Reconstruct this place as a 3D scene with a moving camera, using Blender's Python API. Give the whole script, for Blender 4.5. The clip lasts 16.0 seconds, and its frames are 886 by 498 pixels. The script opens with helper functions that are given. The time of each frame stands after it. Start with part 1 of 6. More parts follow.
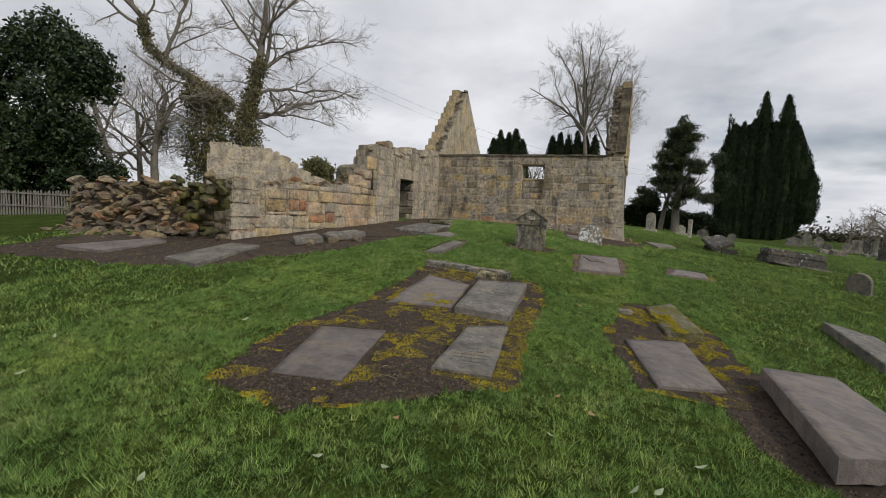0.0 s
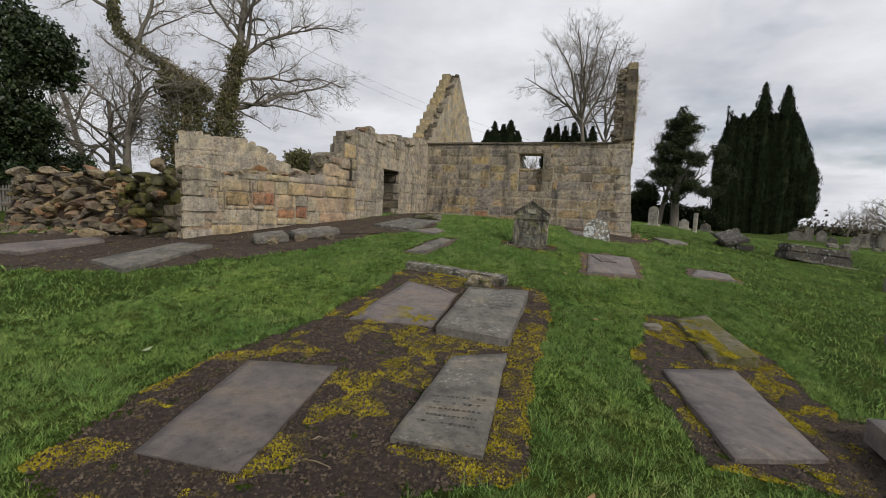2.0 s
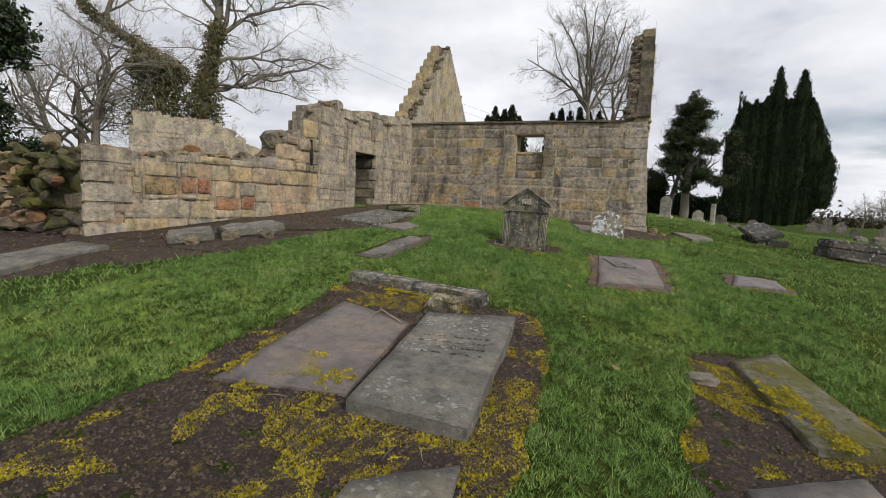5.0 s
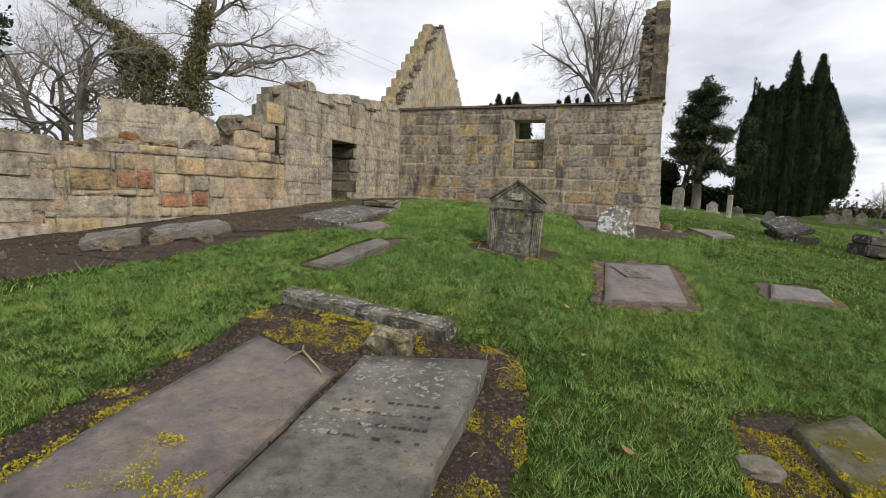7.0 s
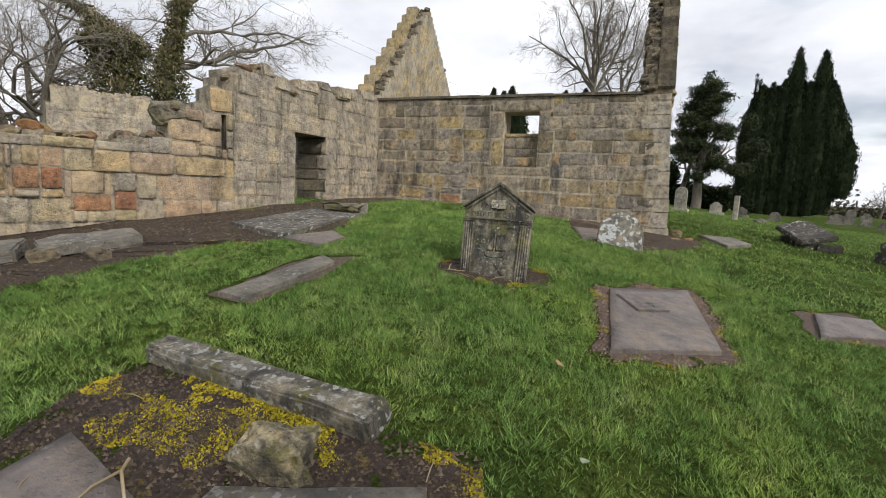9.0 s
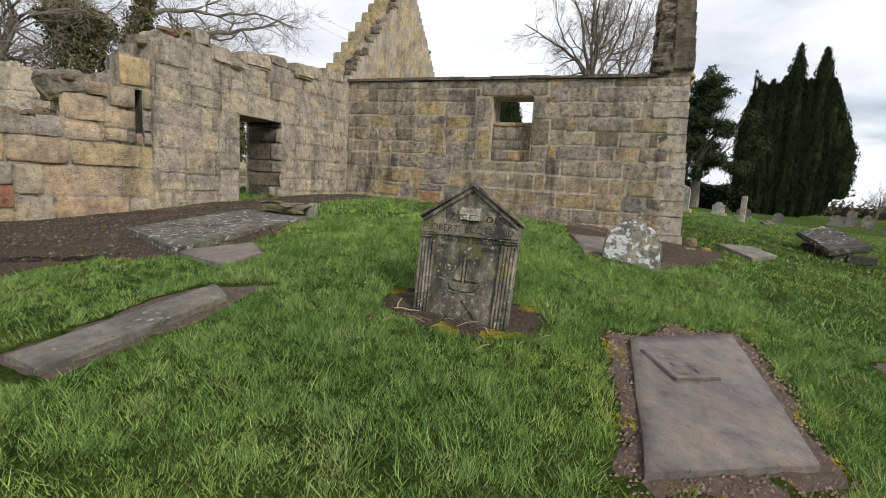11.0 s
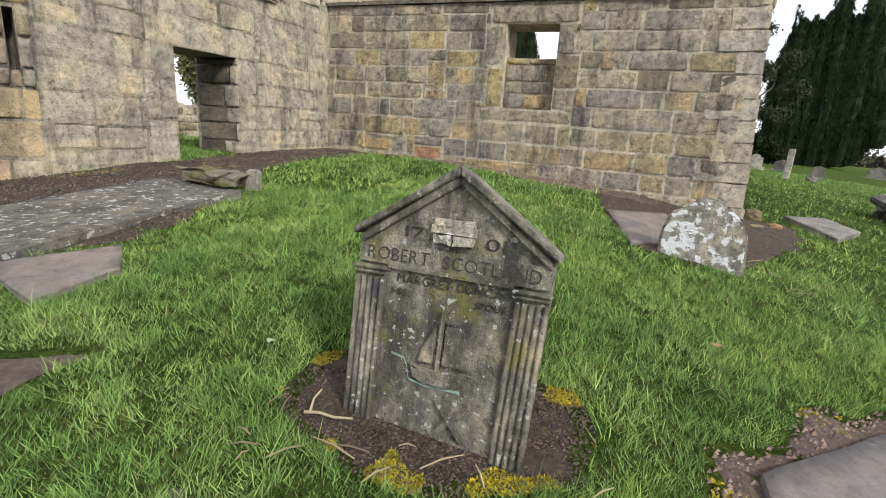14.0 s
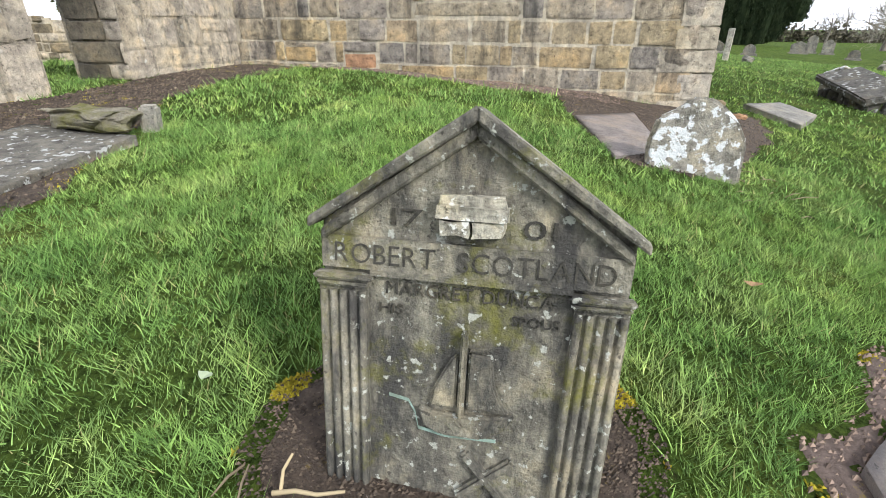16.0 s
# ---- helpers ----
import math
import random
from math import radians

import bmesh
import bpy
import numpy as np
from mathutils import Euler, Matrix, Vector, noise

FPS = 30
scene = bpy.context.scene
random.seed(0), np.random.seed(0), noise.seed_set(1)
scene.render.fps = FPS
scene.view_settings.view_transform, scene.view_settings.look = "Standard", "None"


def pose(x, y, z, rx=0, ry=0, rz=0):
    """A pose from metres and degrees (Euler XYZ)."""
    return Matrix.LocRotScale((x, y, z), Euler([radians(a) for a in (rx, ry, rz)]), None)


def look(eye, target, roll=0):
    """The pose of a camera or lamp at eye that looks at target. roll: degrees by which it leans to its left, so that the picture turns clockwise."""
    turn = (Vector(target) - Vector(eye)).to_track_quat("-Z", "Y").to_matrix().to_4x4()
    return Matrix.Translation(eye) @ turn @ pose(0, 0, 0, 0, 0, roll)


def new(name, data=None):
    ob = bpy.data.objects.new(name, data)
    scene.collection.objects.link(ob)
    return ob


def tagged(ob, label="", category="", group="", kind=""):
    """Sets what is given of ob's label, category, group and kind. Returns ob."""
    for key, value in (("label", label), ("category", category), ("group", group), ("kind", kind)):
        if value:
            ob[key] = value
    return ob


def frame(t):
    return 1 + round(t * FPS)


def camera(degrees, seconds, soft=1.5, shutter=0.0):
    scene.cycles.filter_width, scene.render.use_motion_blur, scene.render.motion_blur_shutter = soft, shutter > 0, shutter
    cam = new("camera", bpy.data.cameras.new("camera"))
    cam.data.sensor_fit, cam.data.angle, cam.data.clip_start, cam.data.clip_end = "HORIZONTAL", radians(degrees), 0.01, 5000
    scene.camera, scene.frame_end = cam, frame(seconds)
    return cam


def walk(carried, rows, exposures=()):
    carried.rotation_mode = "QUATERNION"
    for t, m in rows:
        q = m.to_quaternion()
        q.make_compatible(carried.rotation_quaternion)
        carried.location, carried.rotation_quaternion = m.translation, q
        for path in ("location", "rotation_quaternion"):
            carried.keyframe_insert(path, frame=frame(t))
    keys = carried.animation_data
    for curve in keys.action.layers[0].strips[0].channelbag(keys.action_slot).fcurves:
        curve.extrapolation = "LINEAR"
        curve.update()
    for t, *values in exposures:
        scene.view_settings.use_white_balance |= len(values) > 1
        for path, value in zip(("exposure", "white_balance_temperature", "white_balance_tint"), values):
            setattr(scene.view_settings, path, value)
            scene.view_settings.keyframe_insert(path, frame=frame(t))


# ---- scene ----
# Camera and walk. Front wall of the ruin lies on y = 0, the wing's corner at the origin.
cam = camera(85.0, 16.0, 0.75)
PATH = [
    (0, (8.08, -19.748, 0.299), (7.355, -17.89, 0.151), 2.9),
    (0.5, (7.958, -19.305, 0.258), (7.23, -17.448, 0.102), 2.9),
    (1, (7.868, -18.853, 0.284), (7.153, -16.992, 0.124), 2.7),
    (1.5, (7.715, -18.417, 0.271), (7.01, -16.553, 0.108), 2.6),
    (2, (7.62, -18.018, 0.244), (6.916, -16.153, 0.08), 2.6),
    (2.5, (7.567, -17.569, 0.281), (6.874, -15.7, 0.115), 2.5),
    (3, (7.484, -17.133, 0.247), (6.799, -15.262, 0.071), 2.5),
    (5.5, (7.32, -15.164, 0.267), (6.6, -13.311, 0.05), 2.5),
    (6, (7.3, -14.782, 0.291), (6.581, -12.93, 0.059), 2.3),
    (6.5, (7.236, -14.365, 0.331), (6.51, -12.517, 0.095), 2.3),
    (7, (7.246, -13.959, 0.332), (6.505, -12.117, 0.092), 2.3),
    (7.5, (7.249, -13.548, 0.377), (6.51, -11.706, 0.131), 2.4),
    (8, (7.167, -13.112, 0.377), (6.433, -11.269, 0.126), 2.4),
    (8.5, (7.093, -12.775, 0.398), (6.356, -10.933, 0.145), 2.5),
    (9, (7.041, -12.38, 0.45), (6.313, -10.534, 0.195), 2.7),
    (11.5, (6.65, -10.227, 0.529), (5.951, -8.376, 0.236), 3.6),
    (12, (6.585, -9.873, 0.545), (5.877, -8.029, 0.234), 3.5),
    (12.5, (6.519, -9.539, 0.591), (5.807, -7.699, 0.267), 3.7),
    (13, (6.385, -9.236, 0.605), (5.672, -7.4, 0.261), 3.7),
    (13.5, (6.279, -8.975, 0.642), (5.555, -7.152, 0.253), 3.9),
    (14, (6.21, -8.71, 0.675), (5.498, -6.908, 0.18), 3.9),
    (14.5, (6.08, -8.511, 0.654), (5.418, -6.727, 0.037), 3.2),
    (15, (5.942, -8.345, 0.662), (5.328, -6.582, -0.054), 2.4),
    (15.5, (5.865, -8.175, 0.672), (5.329, -6.417, -0.115), 1.3),
    (16, (5.779, -8.086, 0.695), (5.337, -6.325, -0.144), 0.4),
]
walk(cam, [(t, look(eye, target, roll)) for t, eye, target, roll in PATH],
     [(0, -0.2, 6450, 10), (3, -0.15, 6450, 10), (5.5, 0.10, 6450, 10), (9, 0.28, 6420, 10), (12.5, 0.53, 6350, 9.5), (14, 0.90, 6240, 9.2), (15, 1.15, 6140, 9.2), (16, 1.36, 6040, 8.8)])

# World and sun: a broken overcast, the brighter part of the sky beyond the camera's shoulder
SUN_AZ, SUN_EL = radians(122), radians(36)
world = bpy.data.worlds.new("overcast_sky")
scene.world = world
world.use_nodes = True
wn, wl = world.node_tree.nodes, world.node_tree.links
wn.clear()
sky = wn.new("ShaderNodeTexSky")
sky.sky_type, sky.sun_disc = "NISHITA", False
sky.sun_elevation, sky.sun_rotation = SUN_EL, SUN_AZ
sky.air_density, sky.dust_density = 1.0, 2.0
co = wn.new("ShaderNodeTexCoord")
sep = wn.new("ShaderNodeSeparateXYZ")
wl.new(co.outputs["Generated"], sep.inputs[0])
# cloud deck: direction projected on a flat layer
up = wn.new("ShaderNodeMath"); up.operation = "MAXIMUM"; up.inputs[1].default_value = 0.0
wl.new(sep.outputs["Z"], up.inputs[0])
add = wn.new("ShaderNodeMath"); add.operation = "ADD"; add.inputs[1].default_value = 0.22
wl.new(up.outputs[0], add.inputs[0])
flat = wn.new("ShaderNodeVectorMath"); flat.operation = "DIVIDE"
comb = wn.new("ShaderNodeCombineXYZ")
for k in range(3):
    wl.new(add.outputs[0], comb.inputs[k])
wl.new(co.outputs["Generated"], flat.inputs[0]); wl.new(comb.outputs[0], flat.inputs[1])
cl = wn.new("ShaderNodeTexNoise"); cl.inputs["Scale"].default_value = 1.1; cl.inputs["Detail"].default_value = 7; cl.inputs["Roughness"].default_value = 0.55
wl.new(flat.outputs[0], cl.inputs["Vector"])
shade = wn.new("ShaderNodeValToRGB")
shade.color_ramp.elements[0].position, shade.color_ramp.elements[0].color = 0.34, (0.62, 0.64, 0.70, 1)
shade.color_ramp.elements[1].position, shade.color_ramp.elements[1].color = 0.66, (1.04, 1.05, 1.09, 1)
wl.new(cl.outputs["Fac"], shade.inputs[0])
gap = wn.new("ShaderNodeTexNoise"); gap.inputs["Scale"].default_value = 0.75; gap.inputs["Detail"].default_value = 5
off = wn.new("ShaderNodeVectorMath"); off.operation = "ADD"; off.inputs[1].default_value = (3.4, 7.7, 0.0)
wl.new(flat.outputs[0], off.inputs[0]); wl.new(off.outputs[0], gap.inputs["Vector"])
gapr = wn.new("ShaderNodeValToRGB")
gapr.color_ramp.elements[0].position, gapr.color_ramp.elements[0].color = 0.60, (1, 1, 1, 1)
gapr.color_ramp.elements[1].position, gapr.color_ramp.elements[1].color = 0.70, (0.25, 0.25, 0.25, 1)
wl.new(gap.outputs["Fac"], gapr.inputs[0])
b_sky = wn.new("ShaderNodeBackground"); b_sky.inputs[1].default_value = 0.10
b_cld = wn.new("ShaderNodeBackground"); b_cld.inputs[1].default_value = 0.90
wl.new(sky.outputs[0], b_sky.inputs[0]); wl.new(shade.outputs[0], b_cld.inputs[0])
mixw = wn.new("ShaderNodeMixShader")
wl.new(gapr.outputs[0], mixw.inputs[0]); wl.new(b_sky.outputs[0], mixw.inputs[1]); wl.new(b_cld.outputs[0], mixw.inputs[2])
outw = wn.new("ShaderNodeOutputWorld")
wl.new(mixw.outputs[0], outw.inputs[0])
sun = new("sun", bpy.data.lights.new("sun", "SUN"))
sun.data.energy, sun.data.angle, sun.data.color = 2.0, radians(11), (1.0, 0.95, 0.86)
sun_way = Vector((math.sin(SUN_AZ) * math.cos(SUN_EL), math.cos(SUN_AZ) * math.cos(SUN_EL), math.sin(SUN_EL)))
sun.matrix_world = look(sun_way * 40, (0, 0, 0))


# Materials
def material(name, rough=0.9, metal=0.0):
    m = bpy.data.materials.new(name)
    m.use_nodes = True
    n = m.node_tree.nodes
    b = n["Principled BSDF"]
    b.inputs["Roughness"].default_value, b.inputs["Metallic"].default_value = rough, metal
    b.inputs["Specular IOR Level"].default_value = 0.3
    return m, n, m.node_tree.links, b


def ramp(n, l, src, stops):
    r = n.new("ShaderNodeValToRGB")
    e = r.color_ramp.elements
    while len(e) < len(stops):
        e.new(0.5)
    for k, (p, c) in enumerate(stops):
        e[k].position, e[k].color = p, (*c, 1)
    l.new(src, r.inputs[0])
    return r.outputs[0]


def noise_at(n, l, scale, detail=4, vec=None, rough=0.6):
    t = n.new("ShaderNodeTexNoise")
    t.inputs["Scale"].default_value, t.inputs["Detail"].default_value, t.inputs["Roughness"].default_value = scale, detail, rough
    if vec is not None:
        l.new(vec, t.inputs["Vector"])
    return t.outputs["Fac"]


def where_world(n, l, squash=(1, 1, 1)):
    g = n.new("ShaderNodeNewGeometry")
    m = n.new("ShaderNodeMapping")
    m.inputs["Scale"].default_value = squash
    l.new(g.outputs["Position"], m.inputs["Vector"])
    return m.outputs[0]


def mixed(n, l, fac, a, b, mode="MIX"):
    m = n.new("ShaderNodeMix")
    m.data_type, m.blend_type = "RGBA", mode
    for sock, v in ((m.inputs[0], fac), (m.inputs[6], a), (m.inputs[7], b)):
        if isinstance(v, tuple):
            sock.default_value = (*v, 1)
        elif isinstance(v, (int, float)):
            sock.default_value = v
        else:
            l.new(v, sock)
    return m.outputs[2]


def bumped(n, l, b, height, strength=0.4, dist=0.01):
    u = n.new("ShaderNodeBump")
    u.inputs["Strength"].default_value, u.inputs["Distance"].default_value = strength, dist
    l.new(height, u.inputs["Height"])
    l.new(u.outputs[0], b.inputs["Normal"])


def stone_material(name, stops, lichen=0.0, lichen_col=(0.62, 0.61, 0.56), moss=0.0, streak=0.5, rough=0.9, spot_scale=9.0, fine=1.0, patchy=False, mottle=1.0, relief=0.055, streak_at=0.50):
    """Weathered sandstone: colour by block, mottling, pits, dark rain stains, lichen, moss."""
    m, n, l, b = material(name, rough)
    w = where_world(n, l)
    info = n.new("ShaderNodeObjectInfo")
    base = ramp(n, l, info.outputs["Random"], stops)
    # bleached and rusty areas that cross the joints
    drift = noise_at(n, l, 2.3 * fine, 7, w, 0.65)
    c = mixed(n, l, 1.0, base, ramp(n, l, drift, [(0.30, (0.58, 0.57, 0.58)), (0.5, (1.0, 1.0, 1.0)), (0.68, (1.30, 1.20, 1.02))]), "MULTIPLY")
    mot = noise_at(n, l, 9.0 * fine, 8, w, 0.72)
    c = mixed(n, l, mottle, c, ramp(n, l, mot, [(0.32, (0.34, 0.33, 0.32)), (0.46, (0.95, 0.95, 0.94)), (0.68, (1.5, 1.46, 1.38))]), "MULTIPLY")
    grain = noise_at(n, l, 75.0, 5, w, 0.7)
    c = mixed(n, l, 0.8 * mottle, c, ramp(n, l, grain, [(0.3, (0.70, 0.69, 0.68)), (0.7, (1.24, 1.24, 1.22))]), "MULTIPLY")
    if streak:
        st = noise_at(n, l, 1.0, 8, where_world(n, l, (2.6 * fine, 2.6 * fine, 0.7 * fine)), 0.68)
        c = mixed(n, l, ramp(n, l, st, [(streak_at, (0, 0, 0)), (streak_at + 0.16, (streak, streak, streak))]), c, (0.05, 0.047, 0.042))
    pit = noise_at(n, l, 34.0, 3, w)
    c = mixed(n, l, ramp(n, l, pit, [(0.30, (0.75, 0.75, 0.75)), (0.36, (0, 0, 0))]), c, (0.04, 0.035, 0.03))
    if moss:
        ms = noise_at(n, l, 2.2 * fine, 8, w, 0.7)
        c = mixed(n, l, ramp(n, l, ms, [(0.62 - moss * 0.3, (0, 0, 0)), (0.74 - moss * 0.25, (0.85, 0.85, 0.85))]), c, (0.13, 0.125, 0.02))
    if lichen and patchy:
        c = mixed(n, l, ramp(n, l, noise_at(n, l, spot_scale, 9, w, 0.6), [(0.62 - 0.2 * lichen, (0, 0, 0)), (0.66 - 0.2 * lichen, (0.95, 0.95, 0.95))]), c, lichen_col)
    elif lichen:
        v = n.new("ShaderNodeTexVoronoi")
        v.inputs["Scale"].default_value, v.inputs["Randomness"].default_value = spot_scale, 1.0
        wob = n.new("ShaderNodeVectorMath"); wob.operation = "MULTIPLY_ADD"
        nz = n.new("ShaderNodeTexNoise"); nz.inputs["Scale"].default_value, nz.inputs["Detail"].default_value = 22, 4
        l.new(w, nz.inputs["Vector"]); l.new(nz.outputs["Color"], wob.inputs[0]); wob.inputs[1].default_value = (0.11,) * 3; l.new(w, wob.inputs[2])
        l.new(wob.outputs[0], v.inputs["Vector"])
        thin = n.new("ShaderNodeMath"); thin.operation = "MULTIPLY"
        big = noise_at(n, l, 1.7 * fine, 4, w)
        spot = ramp(n, l, v.outputs["Distance"], [(0.10 + 0.2 * lichen, (0.8, 0.8, 0.8)), (0.24 + 0.24 * lichen, (0, 0, 0))])
        l.new(spot, thin.inputs[0]); l.new(ramp(n, l, big, [(0.62 - 0.3 * lichen, (0, 0, 0)), (0.74 - 0.25 * lichen, (1, 1, 1))]), thin.inputs[1])
        c = mixed(n, l, thin.outputs[0], c, lichen_col)
    l.new(c, b.inputs["Base Color"])
    hsum = n.new("ShaderNodeMath"); hsum.operation = "MULTIPLY_ADD"; hsum.inputs[1].default_value = 0.5
    l.new(grain, hsum.inputs[0]); l.new(noise_at(n, l, 16.0, 6, w, 0.65), hsum.inputs[2])
    bumped(n, l, b, hsum.outputs[0], 1.0, relief)
    return m


ASHLAR = stone_material("sandstone_ashlar", [(0.0, (0.234, 0.201, 0.171)), (0.10, (0.468, 0.397, 0.297)), (0.22, (0.339, 0.301, 0.270)), (0.33, (0.515, 0.431, 0.308)), (0.43, (0.292, 0.265, 0.242)), (0.54, (0.456, 0.391, 0.297)), (0.64, (0.386, 0.339, 0.303)), (0.73, (0.520, 0.408, 0.220)), (0.82, (0.316, 0.276, 0.231)), (0.91, (0.491, 0.414, 0.308)), (1.0, (0.520, 0.345, 0.182))], streak=0.75, mottle=1.0, relief=0.10)
WING = stone_material("sandstone_wing", [(0.0, (0.38, 0.335, 0.275)), (0.3, (0.47, 0.41, 0.33)), (0.6, (0.40, 0.35, 0.295)), (0.85, (0.48, 0.415, 0.32)), (1.0, (0.43, 0.365, 0.275))], streak=0.52, lichen=0.22, mottle=0.9, relief=0.045)
LOWW = stone_material("sandstone_low_wall", [(0.0, (0.42, 0.37, 0.29)), (0.2, (0.49, 0.40, 0.24)), (0.4, (0.40, 0.36, 0.31)), (0.6, (0.50, 0.38, 0.21)), (0.75, (0.45, 0.36, 0.27)), (0.88, (0.47, 0.33, 0.22)), (1.0, (0.41, 0.36, 0.29))], streak=0.4, lichen=0.32, mottle=0.75, relief=0.045)
QUOIN = stone_material("grey_buff_quoin", [(0.0, (0.38, 0.345, 0.30)), (0.5, (0.44, 0.39, 0.32)), (1.0, (0.40, 0.35, 0.27))], streak=0.5, mottle=0.85, relief=0.035)
MOSSY = stone_material("mossy_dark_stone", [(0.0, (0.09, 0.08, 0.05)), (0.5, (0.15, 0.14, 0.06)), (1.0, (0.06, 0.055, 0.045))], moss=0.55, streak=0.7)
RUBBLE = stone_material("rubble_stone", [(0.0, (0.13, 0.11, 0.085)), (0.3, (0.27, 0.225, 0.155)), (0.55, (0.33, 0.25, 0.135)), (0.75, (0.14, 0.12, 0.10)), (0.93, (0.33, 0.18, 0.09)), (1.0, (0.24, 0.21, 0.165))], lichen=0.25, streak=0.4)
MORTAR = stone_material("wall_core_mortar", [(0.0, (0.43, 0.38, 0.30)), (1.0, (0.43, 0.38, 0.30))], streak=0.5, mottle=0.7, relief=0.03)
GABLE = stone_material("gable_sandstone", [(0.0, (0.44, 0.36, 0.22)), (0.5, (0.50, 0.41, 0.26)), (1.0, (0.42, 0.355, 0.25))], streak=0.35)
JOINTW = stone_material("grey_lime_joint", [(0.0, (0.37, 0.325, 0.26)), (1.0, (0.37, 0.325, 0.26))], streak=0.8, mottle=1.0)
YELST = stone_material("yellow_sandstone", [(0.0, (0.45, 0.37, 0.245)), (0.5, (0.42, 0.33, 0.21)), (1.0, (0.45, 0.335, 0.19))], streak=0.5, relief=0.10)
REDST = stone_material("red_sandstone", [(0.0, (0.42, 0.20, 0.12)), (0.5, (0.42, 0.25, 0.15)), (1.0, (0.40, 0.16, 0.10))], streak=0.3, lichen=0.2)
GABLED = stone_material("gable_dark_rubble", [(0.0, (0.10, 0.088, 0.07)), (0.5, (0.24, 0.20, 0.14)), (0.8, (0.16, 0.14, 0.11)), (1.0, (0.30, 0.255, 0.18))], streak=0.5)
SLAB = stone_material("grave_slab_stone", [(0.0, (0.160, 0.138, 0.128)), (0.5, (0.188, 0.160, 0.150)), (1.0, (0.165, 0.143, 0.133))], streak=0.35, lichen=0.16, lichen_col=(0.34, 0.32, 0.29), spot_scale=13, rough=0.5, mottle=0.6, relief=0.025)
SLABG = stone_material("grey_lichened_slab", [(0.0, (0.165, 0.155, 0.135)), (1.0, (0.195, 0.18, 0.155))], streak=0.5, lichen=0.42, lichen_col=(0.42, 0.41, 0.38), rough=0.65, spot_scale=16, mottle=0.7, relief=0.03)
SLABL = stone_material("slab_with_white_lichen", [(0.0, (0.16, 0.15, 0.13)), (1.0, (0.175, 0.16, 0.14))], streak=0.5, lichen=0.22, lichen_col=(0.5, 0.5, 0.48), spot_scale=15, patchy=True)
SLABM = stone_material("mossy_slab", [(0.0, (0.23, 0.21, 0.165)), (1.0, (0.25, 0.225, 0.18))], moss=0.62, streak=0.3)
HEADST = stone_material("carved_headstone_stone", [(0.0, (0.205, 0.190, 0.150)), (1.0, (0.215, 0.200, 0.160))], streak=1.0, streak_at=0.43, lichen=0.06, moss=0.27, lichen_col=(0.36, 0.36, 0.31), spot_scale=30, fine=2.1, patchy=True, relief=0.02)
WHITEL = stone_material("white_lichen_stone", [(0.0, (0.30, 0.28, 0.24)), (1.0, (0.32, 0.295, 0.25))], lichen=0.45, lichen_col=(0.76, 0.77, 0.77), streak=0.4, spot_scale=10, fine=1.6, patchy=True)
OLDGR = stone_material("old_grey_headstone", [(0.0, (0.20, 0.19, 0.165)), (0.4, (0.27, 0.255, 0.22)), (0.7, (0.16, 0.15, 0.135)), (1.0, (0.33, 0.31, 0.27))], streak=0.6, lichen=0.3)
PALEGR = stone_material("pale_headstone", [(0.0, (0.40, 0.38, 0.33)), (1.0, (0.46, 0.43, 0.38))], streak=0.35, lichen=0.15)
DARKTB = stone_material("blackened_tomb_stone", [(0.0, (0.07, 0.066, 0.06)), (1.0, (0.115, 0.107, 0.096))], streak=0.65, lichen=0.6, lichen_col=(0.5, 0.5, 0.48))

BOOKST = stone_material("pale_worn_carving", [(0.0, (0.33, 0.31, 0.255)), (1.0, (0.35, 0.33, 0.27))], streak=0.9, lichen=0.2, moss=0.2, fine=3.0, patchy=True, spot_scale=24, relief=0.02)
KERBST = stone_material("lichened_kerb", [(0.0, (0.21, 0.20, 0.17)), (1.0, (0.225, 0.21, 0.18))], streak=0.9, streak_at=0.46, lichen=0.30, lichen_col=(0.40, 0.40, 0.37), moss=0.25, spot_scale=18, fine=2.0, patchy=True, relief=0.05)
BOULD = stone_material("mossy_pale_boulder", [(0.0, (0.36, 0.315, 0.215)), (1.0, (0.39, 0.34, 0.23))], moss=0.38, streak=0.9, streak_at=0.44, lichen=0.3, fine=2.2, relief=0.05)


def ground_material():
    m, n, l, b = material("grass_turf", 0.95)
    b.inputs["Specular IOR Level"].default_value = 0.05
    w = where_world(n, l)
    c = ramp(n, l, noise_at(n, l, 1.3, 8, w, 0.7), [(0.3, (0.030, 0.048, 0.010)), (0.5, (0.056, 0.088, 0.016)), (0.72, (0.105, 0.125, 0.028))])
    c = mixed(n, l, 1.0, c, ramp(n, l, noise_at(n, l, 26, 7, w, 0.8), [(0.34, (0.22, 0.22, 0.22)), (0.5, (1.0, 1.0, 1.0)), (0.66, (1.9, 1.8, 1.6))]), "MULTIPLY")
    c = mixed(n, l, ramp(n, l, noise_at(n, l, 6, 8, w, 0.75), [(0.62, (0, 0, 0)), (0.70, (0.7, 0.7, 0.7))]), c, (0.050, 0.036, 0.022))
    l.new(c, b.inputs["Base Color"])
    bumped(n, l, b, noise_at(n, l, 40, 8, w, 0.8), 1.0, 0.09)
    return m


